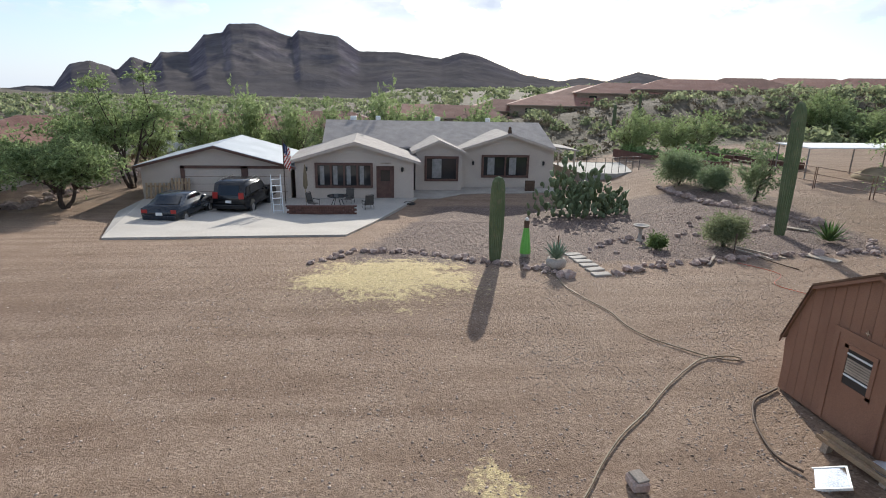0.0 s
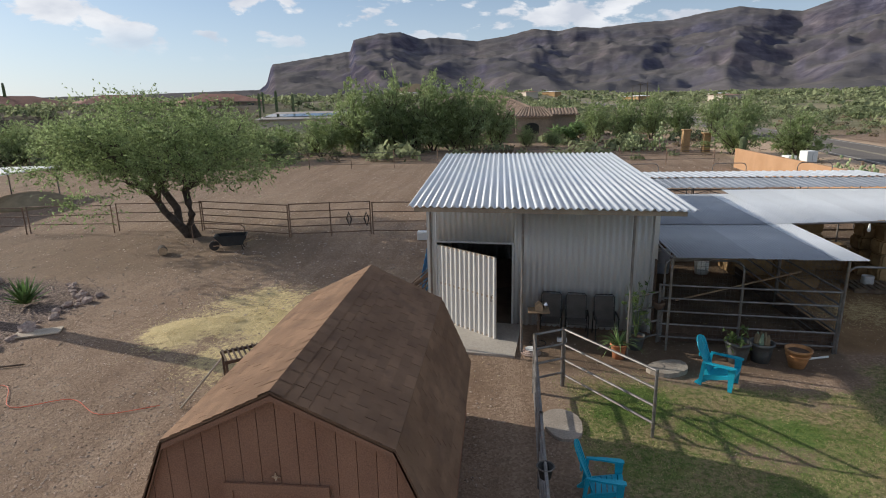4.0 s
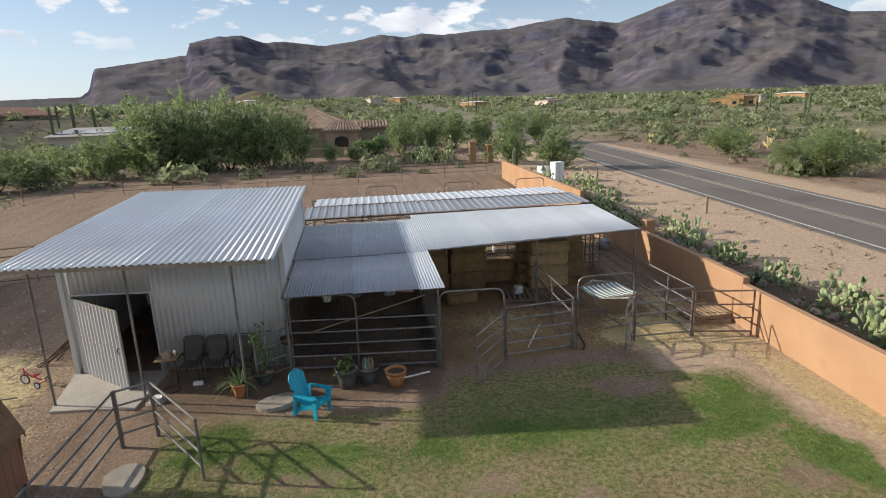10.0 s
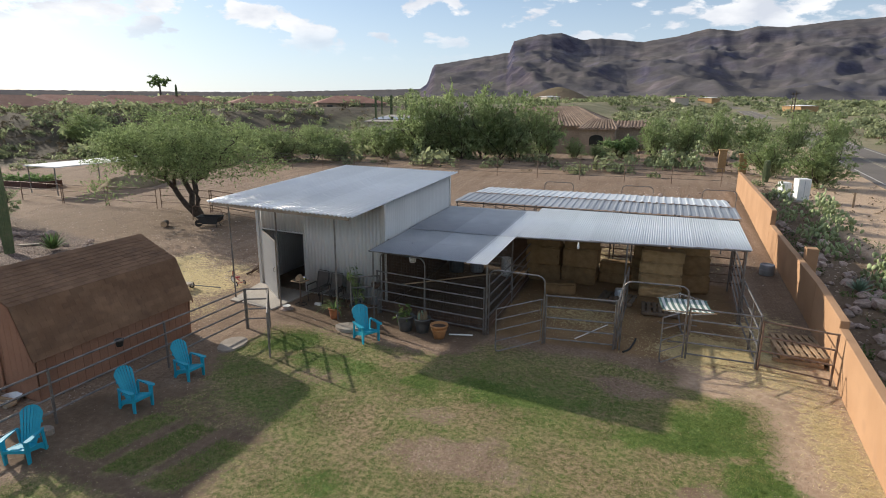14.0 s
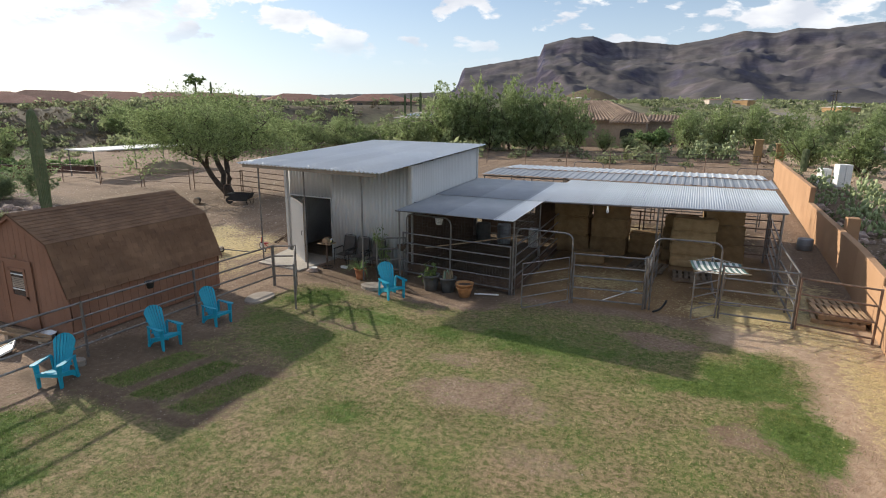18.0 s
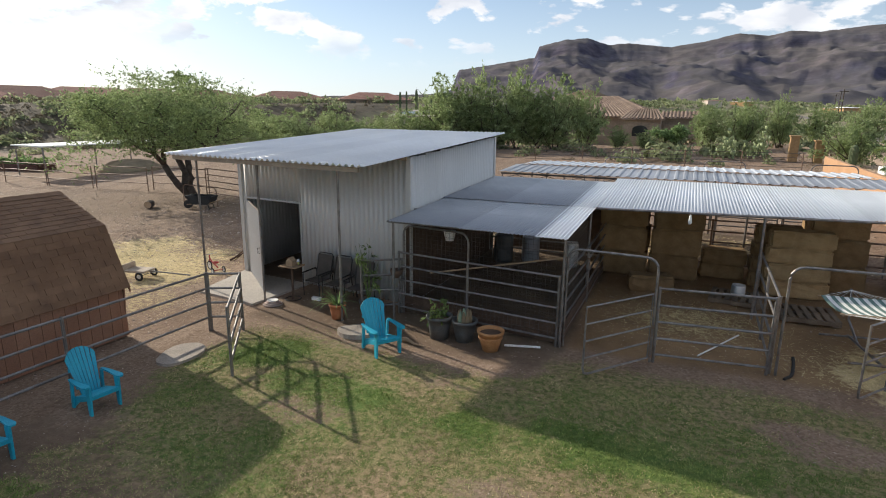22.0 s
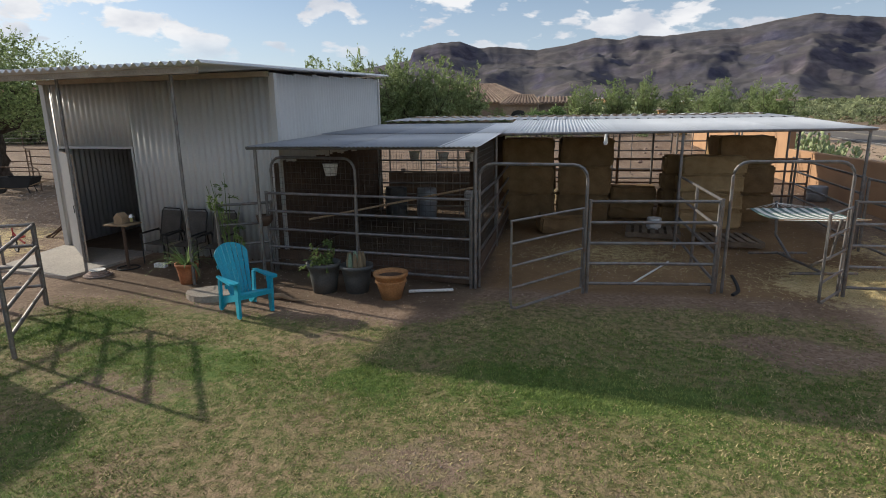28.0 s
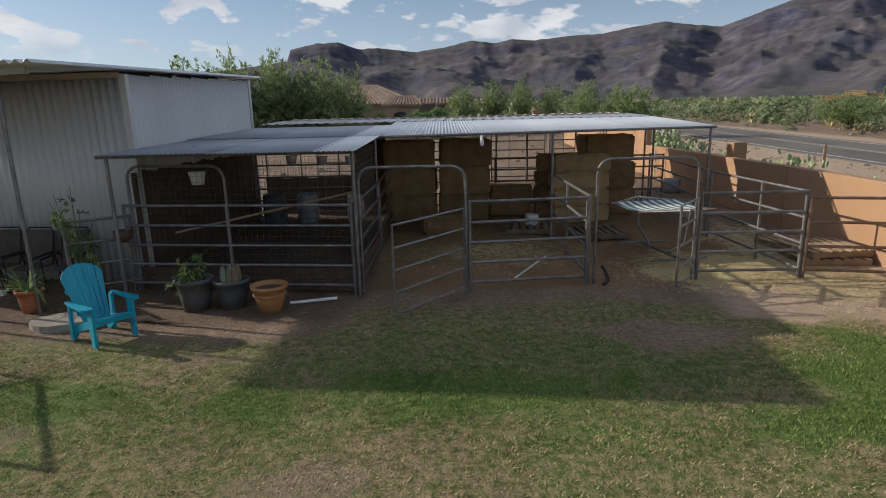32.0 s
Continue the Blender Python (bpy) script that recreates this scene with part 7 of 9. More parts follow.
def spikes(n, length, width, material_name, seed, z0=0.0, low=0.5):
    """Stiff pointed leaves in a rosette, four-sided so that they have thickness."""
    r = random.Random(seed)
    mb = MB()
    for k in range(n):
        a = k * 2.4
        e = low + (1.35 - low) * k / n
        l = length * r.uniform(0.8, 1.1)
        d = Vector((math.cos(a) * math.cos(e), math.sin(a) * math.cos(e), math.sin(e)))
        s = Vector((-math.sin(a), math.cos(a), 0)) * width
        u = d.cross(s.normalized()) * width * 0.35
        o = Vector((0, 0, z0))
        mb.add([o + s * 0.5, o + u, o - s * 0.5, o - u, o + d * l * 0.45 + s, o + d * l * 0.45 + u, o + d * l * 0.45 - s, o + d * l * 0.45 - u * 0.3, o + d * l],
               [(0, 1, 5, 4), (1, 2, 6, 5), (2, 3, 7, 6), (3, 0, 4, 7), (4, 5, 8), (5, 6, 8), (6, 7, 8), (7, 4, 8), (0, 3, 2, 1)])
    return mb


part("rosette", spikes(38, 0.62, 0.05, "agave", 3, 0.38), M["agave"], ag)
a2 = thing("agave", on(-14.65, 15.1), "spreading green agave by the rock border", "agave")
part("rosette", spikes(46, 0.95, 0.055, "agave", 4, 0.05, 0.25), M["leaf_bright"], a2)


def bush(x, y, r, h, material, label, n, size, seed, stem=True):
    t = thing("garden_bush", on(x, y), label, "bush", "garden bushes")
    g = np.random.default_rng(seed)
    blobs = [((0, 0, h * 0.52), (r * 0.85, r * 0.85, h * 0.45), n)]
    for k in range(9):
        a = g.uniform(0, 6.28)
        blobs.append(((r * 0.55 * math.cos(a), r * 0.55 * math.sin(a), h * g.uniform(0.3, 0.8)), (r * 0.5, r * 0.5, h * 0.24), n // 5))
    part("foliage", leaves("foliage", blobs, size, material, g), None, t)
    for k in range(5):
        a = k * 1.26
        part("stem", MB().tube([(0, 0, -0.05), (0.4 * r * math.cos(a), 0.4 * r * math.sin(a), h * 0.6)], [0.03, 0.01], 5), M["bark"], t)
    return t


bush(-14.45, 10.4, 0.78, 1.25, M["scrub"], "round olive-green shrub on the gravel", 5200, 0.042, 1)
bush(-14.5, 7.7, 0.36, 0.62, M["leaf_dark"], "small dark green shrub by the rocks", 1500, 0.04, 2)
bush(-30.9, 17.7, 1.55, 2.3, M["leaf_sage"], "large rounded green shrub on the terrace", 9000, 0.06, 3)
bush(-27.6, 18.2, 1.1, 1.6, M["leaf_sage"], "rounded green shrub on the terrace", 6500, 0.055, 4)


def crooked(a, b, n, wild, g):
    """A bent branch from a to b: n + 1 points that stray sideways in the middle."""
    a, b = Vector(a), Vector(b)
    l = (b - a).length
    out = []
    for k in range(n + 1):
        f = k / n
        stray = wild * l * math.sin(math.pi * f)
        out.append(a.lerp(b, f) + Vector((g.uniform(-1, 1), g.uniform(-1, 1), g.uniform(-0.6, 0.9))) * stray)
    return out


def plumes(name, h, spread, base, count, per, leaf, material, g, seed):
    """A feathery crown: arching sprays that leave the stems low, thin out and droop at their tips."""
    cs, ax = [], []
    for k in range(count):
        a = g.uniform(0, 6.28)
        far = spread * math.sqrt(g.uniform(0.01, 1.0)) * (0.86 + 0.2 * math.sin(2 * a + seed) + 0.12 * math.sin(5 * a + 2 * seed))
        rise = h * (0.97 - 0.62 * (far / (1.15 * spread)) ** 2) * g.uniform(0.45, 1.04)
        p0 = np.array((0.3 * far * math.cos(a), 0.3 * far * math.sin(a), rise * g.uniform(base * 0.3, 0.45)))
        p2 = np.array((far * math.cos(a), far * math.sin(a), rise * g.uniform(0.86, 1.0)))
        p1 = 0.5 * (p0 + p2) + np.array((0, 0, 0.16 * h)) + 0.07 * spread * g.normal(size=3)
        n = int(per * g.uniform(0.55, 1.4))
        # leaves gather on side twigs along the spray
        twigs = max(4, n // 14)
        ut = g.uniform(0.0, 1.0, twigs) ** 0.8
        i = g.integers(0, twigs, n)
        u = ut[i][:, None]
        along = 2 * (1 - u) * (p1 - p0) + 2 * u * (p2 - p1)
        c = (1 - u) ** 2 * p0 + 2 * u * (1 - u) * p1 + u * u * p2
        side = g.normal(size=(twigs, 3)) * 0.085 * spread
        side[:, 2] = side[:, 2] * 0.7 - 0.01 * spread
        v = g.uniform(0.0, 1.7, n)[:, None]
        cs.append(c + side[i] * v * (1.15 - 0.5 * u) + leaf * 0.4 * g.normal(size=(n, 3)))
        ax.append(along / np.linalg.norm(along, axis=1)[:, None] + side[i] / np.linalg.norm(side[i], axis=1)[:, None])
    c, w = np.concatenate(cs), np.concatenate(ax)
    n = len(c)
    c[:, 2] = np.maximum(c[:, 2], 0.08)
    a = w + 0.55 * g.normal(size=(n, 3)) + np.array((0, 0, -0.25))
    a /= np.linalg.norm(a, axis=1)[:, None]
    b = np.cross(a, g.normal(size=(n, 3)))
    b /= np.linalg.norm(b, axis=1)[:, None]
    z = leaf * g.uniform(0.55, 1.4, n)[:, None]
    q = np.stack([c - a * z, c - b * z * 0.24, c + a * z, c + b * z * 0.24], 1).reshape(-1, 3)
    return soup(name, q, np.arange(4 * n).reshape(-1, 4), material)


def tree(m, label, h, spread, material, seed, trunk=0.2, leaf=0.13, clumps=26, per=420, base=0.32, lean=(0.0, 0.0), stems=3, name="tree", fill=1.0, bushy=False):
    """Bent stems that fork into limbs and twigs; a crown of many uneven leaf clumps at the twigs' ends and between."""
    t = thing(name, m, label, "tree", "trees")
    g = np.random.default_rng(seed)
    wood = MB()
    ends = []
    thick = trunk / math.sqrt(stems)
    for s in range(stems):
        a = s * 2 * math.pi / stems + g.uniform(-0.5, 0.5)
        mid = Vector((lean[0] * g.uniform(0.5, 1.1) + 0.18 * spread * math.cos(a), lean[1] + 0.18 * spread * math.sin(a), h * base * g.uniform(0.8, 1.25)))
        wood.tube(crooked((0.12 * math.cos(a), 0.12 * math.sin(a), -0.15), mid, 4, 0.09, g), [thick * f for f in (1.45, 1.15, 1.0, 0.92, 0.85)], 8)
        for k in range(4):
            b = a + g.uniform(-1.3, 1.3)
            far = spread * g.uniform(0.45, 0.9)
            end = Vector((lean[0] * 1.2 + far * math.cos(b), lean[1] * 1.2 + far * math.sin(b), h * g.uniform(0.5, 0.86) * (1.05 - 0.25 * far / spread)))
            way = crooked(mid, end, 5, 0.10, g)
            wood.tube(way, [thick * f for f in (0.72, 0.58, 0.45, 0.33, 0.22, 0.12)], 6)
            ends.append(end)
            for q in range(4):
                fork = way[2 + q % 3]
                tip = fork + Vector((g.uniform(-1, 1), g.uniform(-1, 1), g.uniform(-0.15, 0.75))) * spread * 0.27
                wood.tube(crooked(fork, tip, 3, 0.10, g), [thick * f for f in (0.25, 0.18, 0.12, 0.05)], 5)
                ends.append(tip)
    part("trunk", wood, M["bark"], t, smooth=True)
    if bushy:
        part("crown", plumes("crown", h, spread, base, clumps, per, leaf, material, g, seed), None, t)
        return t
    blobs = []
    for k in range(clumps):
        if k < len(ends):
            c = ends[k]
        else:
            a, r = g.uniform(0, 6.28), spread * math.sqrt(g.uniform(0.03, 1.0)) * 0.95
            r *= 1 + 0.14 * math.sin(3 * a + seed) + 0.08 * math.sin(5 * a + 2 * seed)
            c = Vector((lean[0] * 1.2 + r * math.cos(a), lean[1] * 1.2 + r * math.sin(a), h * (0.94 - 0.42 * (r / spread) ** 2) * g.uniform(0.58, 1.0)))
        w = spread * g.uniform(0.11, 0.27) * fill
        blobs.append((tuple(c), (w, w, w * g.uniform(0.4, 0.75)), int(per * g.uniform(0.4, 1.25) * (w / (0.2 * spread * fill)) ** 1.5)))
    part("crown", leaves("crown", blobs, leaf, material, g), None, t)
    return t


tree(on(-13.8, 23.85), "spreading mesquite tree with dark leaning trunks", 6.9, 5.6, M["leaf_mesq"], 11, trunk=0.30, leaf=0.07, clumps=150, per=500, base=0.30, lean=(-1.3, 0.2), stems=3, name="mesquite_tree", fill=0.92)
tree(on(-23.8, 18.2), "slender young tree with fine pale green foliage", 4.0, 1.45, M["leaf_sage"], 13, trunk=0.08, leaf=0.06, clumps=60, per=210, stems=1, base=0.2, bushy=True)
# trees beside the driveway
for x, y, h, s, seed in ((-28.8, -20.6, 5.2, 3.6, 21), (-35.6, -19.5, 10.4, 3.6, 22), (-33.0, -23.0, 5.8, 4.0, 23), (-26.0, -24.5, 4.8, 3.6, 24), (-43.0, -24.5, 6.6, 4.0, 25)):
    tree(on(x, y), "mesquite tree with light feathery foliage by the driveway", h, s, M["leaf_mesq"], seed, trunk=0.18, leaf=0.10, clumps=56, per=360, base=0.22, name="mesquite_tree", fill=1.15)


def prickly_pear(m, label, pads, size, spread, h, material, seed, name="prickly_pear"):
    """Flat oval pads that grow from one another's rims."""
    t = thing(name, m, label, "cactus", "prickly pears")
    g = random.Random(seed)
    pad = MB()
    n = 12
    ring = [(0.5 * math.cos(2 * math.pi * k / n) * (0.82 + 0.18 * math.sin(2 * math.pi * k / n)), 0.5 + 0.5 * math.sin(2 * math.pi * k / n)) for k in range(n)]
    vs = [(x * 0.86, -0.055, 0.07 + z * 0.86) for x, z in ring] + [(x, 0, z) for x, z in ring] + [(x * 0.86, 0.055, 0.07 + z * 0.86) for x, z in ring]
    fs = [tuple(range(n)), tuple(range(3 * n - 1, 2 * n - 1, -1))]
    for r in range(2):
        fs += [(r * n + k, (r + 1) * n + k, (r + 1) * n + (k + 1) % n, r * n + (k + 1) % n) for k in range(n)]
    pad.add(vs, fs)
    me = pad.mesh("pad", material, True)
    for k in range(pads):
        a, e = g.uniform(0, 6.28), math.asin(g.random() ** 0.8)
        q = g.uniform(0.25, 1.0) ** 0.5
        lump = 1 + 0.3 * math.sin(3 * a + seed) + 0.15 * math.sin(7 * a)
        x, y, z = spread * lump * q * math.cos(a) * math.cos(e), spread * lump * q * math.sin(a) * math.cos(e), max(0.0, (h - size) * q * math.sin(e) * (0.8 + 0.3 * math.sin(2 * a + seed)))
        s = size * g.uniform(0.7, 1.15)
        m = Matrix.Translation((x, y, z - 0.03)) @ Euler((g.gauss(0, 0.35), g.gauss(0, 0.4), g.uniform(0, 6.28))).to_matrix().to_4x4()
        part("pad", me, None, t, m=m @ Matrix.Diagonal((s * 0.82, s, s, 1)))
    return t


prickly_pear(on(-26.0, 8.6), "huge dark prickly pear cactus like a tree", 400, 0.42, 2.0, 3.6, M["pear_dark"], 31)
prickly_pear(on(-25.7, 10.5), "broad dark prickly pear cactus beside the house", 130, 0.40, 1.25, 2.1, M["pear_dark"], 32)
# along the road side of the wall
for i, (x, y, n, h, s) in enumerate(((20.3, 11.4, 70, 1.7, 0.40), (20.2, 8.6, 110, 2.1, 0.42), (20.9, 13.6, 60, 1.5, 0.36), (21.1, 6.0, 40, 1.6, 0.36), (21.0, 19.6, 60, 1.15, 0.34), (21.2, 22.6, 60, 1.3, 0.34), (21.9, 24.6, 40, 1.2, 0.32),
                                     (21.6, 32.5, 55, 1.4, 0.36), (21.9, 35.6, 55, 1.6, 0.36), (22.2, 38.6, 50, 1.7, 0.36), (20.2, 40.8, 50, 1.8, 0.38), (20.6, 16.4, 45, 1.2, 0.34), (20.2, 29.8, 50, 1.3, 0.34), (20.4, 27.0, 45, 1.2, 0.34), (19.6, 34.4, 45, 1.4, 0.34), (13.0, 56.5, 60, 2.8, 0.45), (15.6, 57.2, 60, 3.0, 0.45), (9.5, 59.5, 30, 1.6, 0.4))):
    prickly_pear(on(x, y), "pale green prickly pear cactus by the wall", int(n * 1.6), s * 0.78, 1.0, h, M["pear"], 40 + i)
for x, y, h in ((20.9, 51.0, 1.9),):
    saguaro(x, y, h, 0.28, "stubby barrel-shaped cactus by the wall end")
# wall side agaves
for x, y in ((20.3, 16.8), (19.9, 21.4)):
    t = thing("agave", on(x, y), "grey-green agave in the roadside bed", "agave")
    part("rosette", spikes(34, 0.6, 0.05, "agave", int(x * 10), 0.04, 0.3), M["agave"], t)

# bird bath, steps, planks
bb = thing("bird_bath", on(-16.3, 7.9), "pale concrete bird bath on a pedestal", "bird bath")
part("pedestal", MB().lathe([(0.17, 0), (0.15, 0.06), (0.08, 0.12), (0.07, 0.5), (0.12, 0.58)], 14), M["concrete"], bb, smooth=True)
part("bowl", MB().lathe([(0.12, 0.58), (0.30, 0.66), (0.33, 0.70), (0.29, 0.70), (0.20, 0.64), (0.01, 0.63)], 20), M["concrete"], bb, smooth=True)
for k in range(6):
    f = k / 5
    x, y = -13.9 + 2.9 * f, 4.15 - 0.1 * f
    ob = part("step_stone", MB().box(-0.16, 0.16, -0.30, 0.30, -0.1, 0.07, b=0.02), M["concrete"], m=on(x, y, 0.0, 8 + 7 * math.sin(k * 2)))
    tagged(ob, "pale stepping stone between rock borders", "stepping stone", "stepping stones")
for x, y, rz, l, w in ((-12.2, 12.75, 25, 1.1, 0.5), (-13.2, 11.0, 28, 1.9, 0.10), (-13.0, 10.6, 20, 1.6, 0.08), (-12.3, 8.6, -40, 1.3, 0.09), (-16.8, 15.4, 40, 0.9, 0.3)):
    ob = part("plank", MB().box(-l / 2, l / 2, -w / 2, w / 2, 0.02, 0.06, b=0.006), M["wood_grey"], m=on(x, y, 0.02, rz))
    tagged(ob, "grey weathered plank lying by the rocks", "plank", "planks")
for x, y in ((-13.3, 10.1), (-14.0, 3.6)):
    ob = part("garden_stake", MB().tube([(0, 0, -0.1), (0.02, 0, 0.75)], 0.025, 6), M["darkwood"], m=on(x, y))
    tagged(ob, "thin dark stake in the gravel", "stake", "garden stakes")

# wheelbarrow under the mesquite, stump
wbx = thing("wheelbarrow", on(-10.9, 21.6, 0, 200), "black plastic wheelbarrow tub by the field fence", "wheelbarrow")
part("tray", MB().prism([(-0.62, 0.62), (-0.42, 0.24), (0.35, 0.24), (0.68, 0.64), (0.62, 0.64), (0.32, 0.29), (-0.40, 0.29), (-0.57, 0.62)], -0.36, 0.36, "y"), M["black"], wbx)
part("tray_side", MB().prism([(-0.62, 0.62), (-0.42, 0.24), (0.35, 0.24), (0.68, 0.64)], -0.385, -0.362, "y").prism([(-0.62, 0.62), (-0.42, 0.24), (0.35, 0.24), (0.68, 0.64)], 0.362, 0.385, "y"), M["black"], wbx)
for s in (-0.25, 0.25):
    part("handle", MB().tube([(0.75, s * 0.3, 0.2), (-0.3, s, 0.24), (-1.05, s * 1.1, 0.5)], 0.02, 6), M["wood"], wbx)
    part("leg", MB().tube([(-0.35, s, 0.24), (-0.42, s, 0.0)], 0.018, 6), M["black"], wbx)
part("wheel", MB().tube([(0.72, -0.05, 0.2), (0.72, 0.05, 0.2)], 0.2, 16), M["black"], wbx)
st = thing("tree_stump", on(-13.6, 20.9), "short cut log lying by the fence", "log")
part("log", MB().lathe([(0.17, -0.26), (0.185, 0), (0.17, 0.27)], 14, pose(0, 0, 0.17, 90, 0, 35)), M["bark"], st)
part("cut_face", MB().lathe([(0.16, 0.268), (0.16, 0.278)], 14, pose(0, 0, 0.17, 90, 0, 35)), M["wood"], st)
rp = thing("rope_coil", pose(-5.75, 24.1, 1.25), "dark rope coils hung on the field gate", "rope", "rope coils")
for k, y in ((0, 0), (1, 0.8)):
    part("coil", MB().tube([(0.0 - y, -0.05, 0.0), (0.12 - y, -0.06, -0.3), (0.02 - y, -0.06, -0.62), (-0.1 - y, -0.06, -0.3)], 0.035, 7, closed=True), M["black"], rp)
rs = thing("shade_roof", pose(0, 0, 0), "white flat shade roof on posts in the field", "shelter")
part("roof", MB().prism([(-34.4, 27.0), (-30.6, 26.8), (-31.2, 37.5), (-35.0, 37.0)], 2.12, 2.20, "z"), M["white"], rs)
for x, y in ((-34.2, 27.2), (-30.9, 27.0), (-31.4, 37.2), (-34.8, 36.8), (-32.6, 32.0)):
    part("post", MB().tube([(x, y, ground_z(x, y) - 0.1), (x, y, 2.12)], 0.05, 7), M["pipe"], rs)
mp = thing("dirt_mound", on(-30.0, 33.0), "low brown mound in the field", "mound")
part("mound", MB().lathe([(2.6, -0.2), (2.2, 0.25), (1.4, 0.65), (0.5, 0.8)], 16), M["scrub_dry"], mp, smooth=True)
# raised beds behind the pool
for x, y, l in ((-40.0, 24.0, 6.0), (-47.0, 22.5, 6.0), (-44.0, 28.0, 7.0), (-38.0, 29.5, 5.0)):
    t = thing("raised_bed", on(x, y, 0, 12), "raised garden bed with leafy vegetables", "garden bed", "raised beds")
    for s in (-0.8, 0.8):
        part("side_board", MB().box(-l / 2, l / 2, s - 0.06, s + 0.06, -0.3, 0.5), M["brick_dark"], t)
    for s in (-l / 2, l / 2):
        part("end_board", MB().box(s - 0.06, s + 0.06, -0.74, 0.74, -0.3, 0.5), M["brick_dark"], t)
    part("soil", MB().box(-l / 2 + 0.06, l / 2 - 0.06, -0.74, 0.74, -0.3, 0.42), M["bark"], t)
    g = np.random.default_rng(int(abs(x) * 3))
    part("vegetable_patch", leaves("vegetable_patch", [((-l / 2 + 0.5 + k * (l - 1) / 8, g.uniform(-0.3, 0.3), 0.65), (0.45, 0.6, 0.35), 200) for k in range(9)], 0.12, M["leaf_bright"], g), None, t)

# ---- house front things ----
pl = thing("brick_planter", pose(0, 0, 0), "low dark red brick planter wall before the house", "planter wall")
for k in range(5):
    for i in range(15):
        y = -7.8 + i * 0.245 + (0.12 if k % 2 else 0)
        part("brick", MB().box(-26.05, -25.85, y, y + 0.235, HZ + 0.05 + k * 0.115, HZ + 0.155 + k * 0.115), M["brick_dark"], pl)
part("coping", MB().box(-26.08, -25.82, -7.85, -4.0, HZ + 0.63, HZ + 0.69), M["brick_dark"], pl)
ld = thing("step_ladder", pose(-26.3, -8.35, HZ + 0.07, 0, 0, 20), "pale aluminium step ladder on the driveway", "ladder")
for s in (-0.26, 0.26):
    part("rail", MB().box(-0.03, 0.03, s - 0.02, s + 0.02, 0, 2.3, pose(0.25, 0, 0, 0, -10, 0)), M["galv"], ld)
    part("rear_rail", MB().box(-0.02, 0.02, s - 0.02, s + 0.02, 0, 2.2, pose(-0.55, 0, 0, 0, 10, 0)), M["galv"], ld)
for k in range(6):
    z = 0.3 + 0.34 * k
    part("tread", MB().box(-0.05, 0.05, -0.25, 0.25, z - 0.015, z + 0.015, pose(0.25 - z * 0.176, 0, 0)), M["galv"], ld)
fl = thing("flag", pose(-29.3, -8.35, HZ), "red and white striped flag with blue corner on a pole", "flag")
part("pole", MB().tube([(0, 0, 0), (0, 0.0, 3.9)], 0.03, 8), M["darkwood"], fl)
# the cloth hangs in limp folds
for k in range(7):
    y0 = 0.03 + 0.055 * k
    top = 3.75 - 0.05 * k
    for q in range(9):
        z1 = top - q * 0.15
        mt = M["navy"] if q < 4 and k < 4 else (M["red"] if (q + k) % 2 else M["cloth_white"])
        part("cloth_fold", MB().box(-0.03 + 0.05 * (k % 2), 0.0 + 0.05 * (k % 2), y0, y0 + 0.053, z1 - 0.148, z1), mt, fl)
pt = thing("patio_table", pose(-28.3, -5.2, HZ + 0.07), "dark round patio table by the planter", "table")
part("top", MB().lathe([(0.6, 0.70), (0.62, 0.73), (0.6, 0.75)], 20), M["glass_dark"], pt)
for k in range(4):
    a = k * math.pi / 2 + 0.5
    part("leg", MB().tube([(0.15 * math.cos(a), 0.15 * math.sin(a), 0.7), (0.5 * math.cos(a), 0.5 * math.sin(a), 0)], 0.02, 6), M["black"], pt)
for x, y, rz in ((-27.6, -3.4, 200), (-28.0, -6.6, 60), (-29.4, -4.6, -20)):
    sling_chair(x, y, rz, "brown patio chair on the front terrace")
um = thing("patio_umbrella", pose(-29.8, -7.2, HZ + 0.05), "closed tan patio umbrella", "umbrella")
part("pole", MB().tube([(0, 0, 0), (0, 0, 2.4)], 0.025, 8), M["wood"], um)
part("canopy", MB().lathe([(0.06, 0.9), (0.16, 1.1), (0.12, 1.8), (0.03, 2.35)], 12, None, 1, 0.25), M["scrub_dry"], um)
for x, y, w, h in ((-31.0, -16.3, 1.3, 1.1), (-30.9, -14.9, 1.0, 1.4)):
    t = thing("lattice_panel", pose(x, y, HZ, 0, -12, 0), "brown wooden slatted panel leaning on the garage", "panel", "lattice panels")
    for k in range(6):
        yy = -w / 2 + k * w / 5
        part("slat", MB().box(-0.02, 0.02, yy - 0.06, yy + 0.06, 0, h), M["wood"], t)
    part("rail", MB().box(-0.045, -0.022, -w / 2, w / 2, h * 0.75, h * 0.85).box(-0.045, -0.022, -w / 2, w / 2, h * 0.12, h * 0.22), M["wood"], t)
gl = thing("garden_clutter", pose(-29.6, -0.9, HZ + 0.03), "coiled dark hose on the walk", "hose")
part("coil", MB().tube([(0.45 * math.cos(a) * (1 - a / 40), 0.45 * math.sin(a) * (1 - a / 40), 0.03 + 0.004 * a) for a in [k * 0.4 for k in range(48)]], 0.025, 5), M["black"], gl)
sq = thing("dark_sign", pose(-33.6, 8.0, HZ + 0.05), "small dark board standing by the wall", "board")
part("board", MB().box(-0.03, 0.03, -0.35, 0.35, 0.1, 0.85), M["darkwood"], sq)
hose([(-19.5, -6.5), (-21, -6.0), (-23, -5.2), (-25, -3.8), (-27.5, -2.8), (-30, -1.5)], 0.025, M["black"], "black hose across the driveway")
# block wall and rock bank beside the driveway
lw = thing("side_wall", pose(0, 0, 0), "plain beige block wall beside the driveway", "wall", kind="structure")
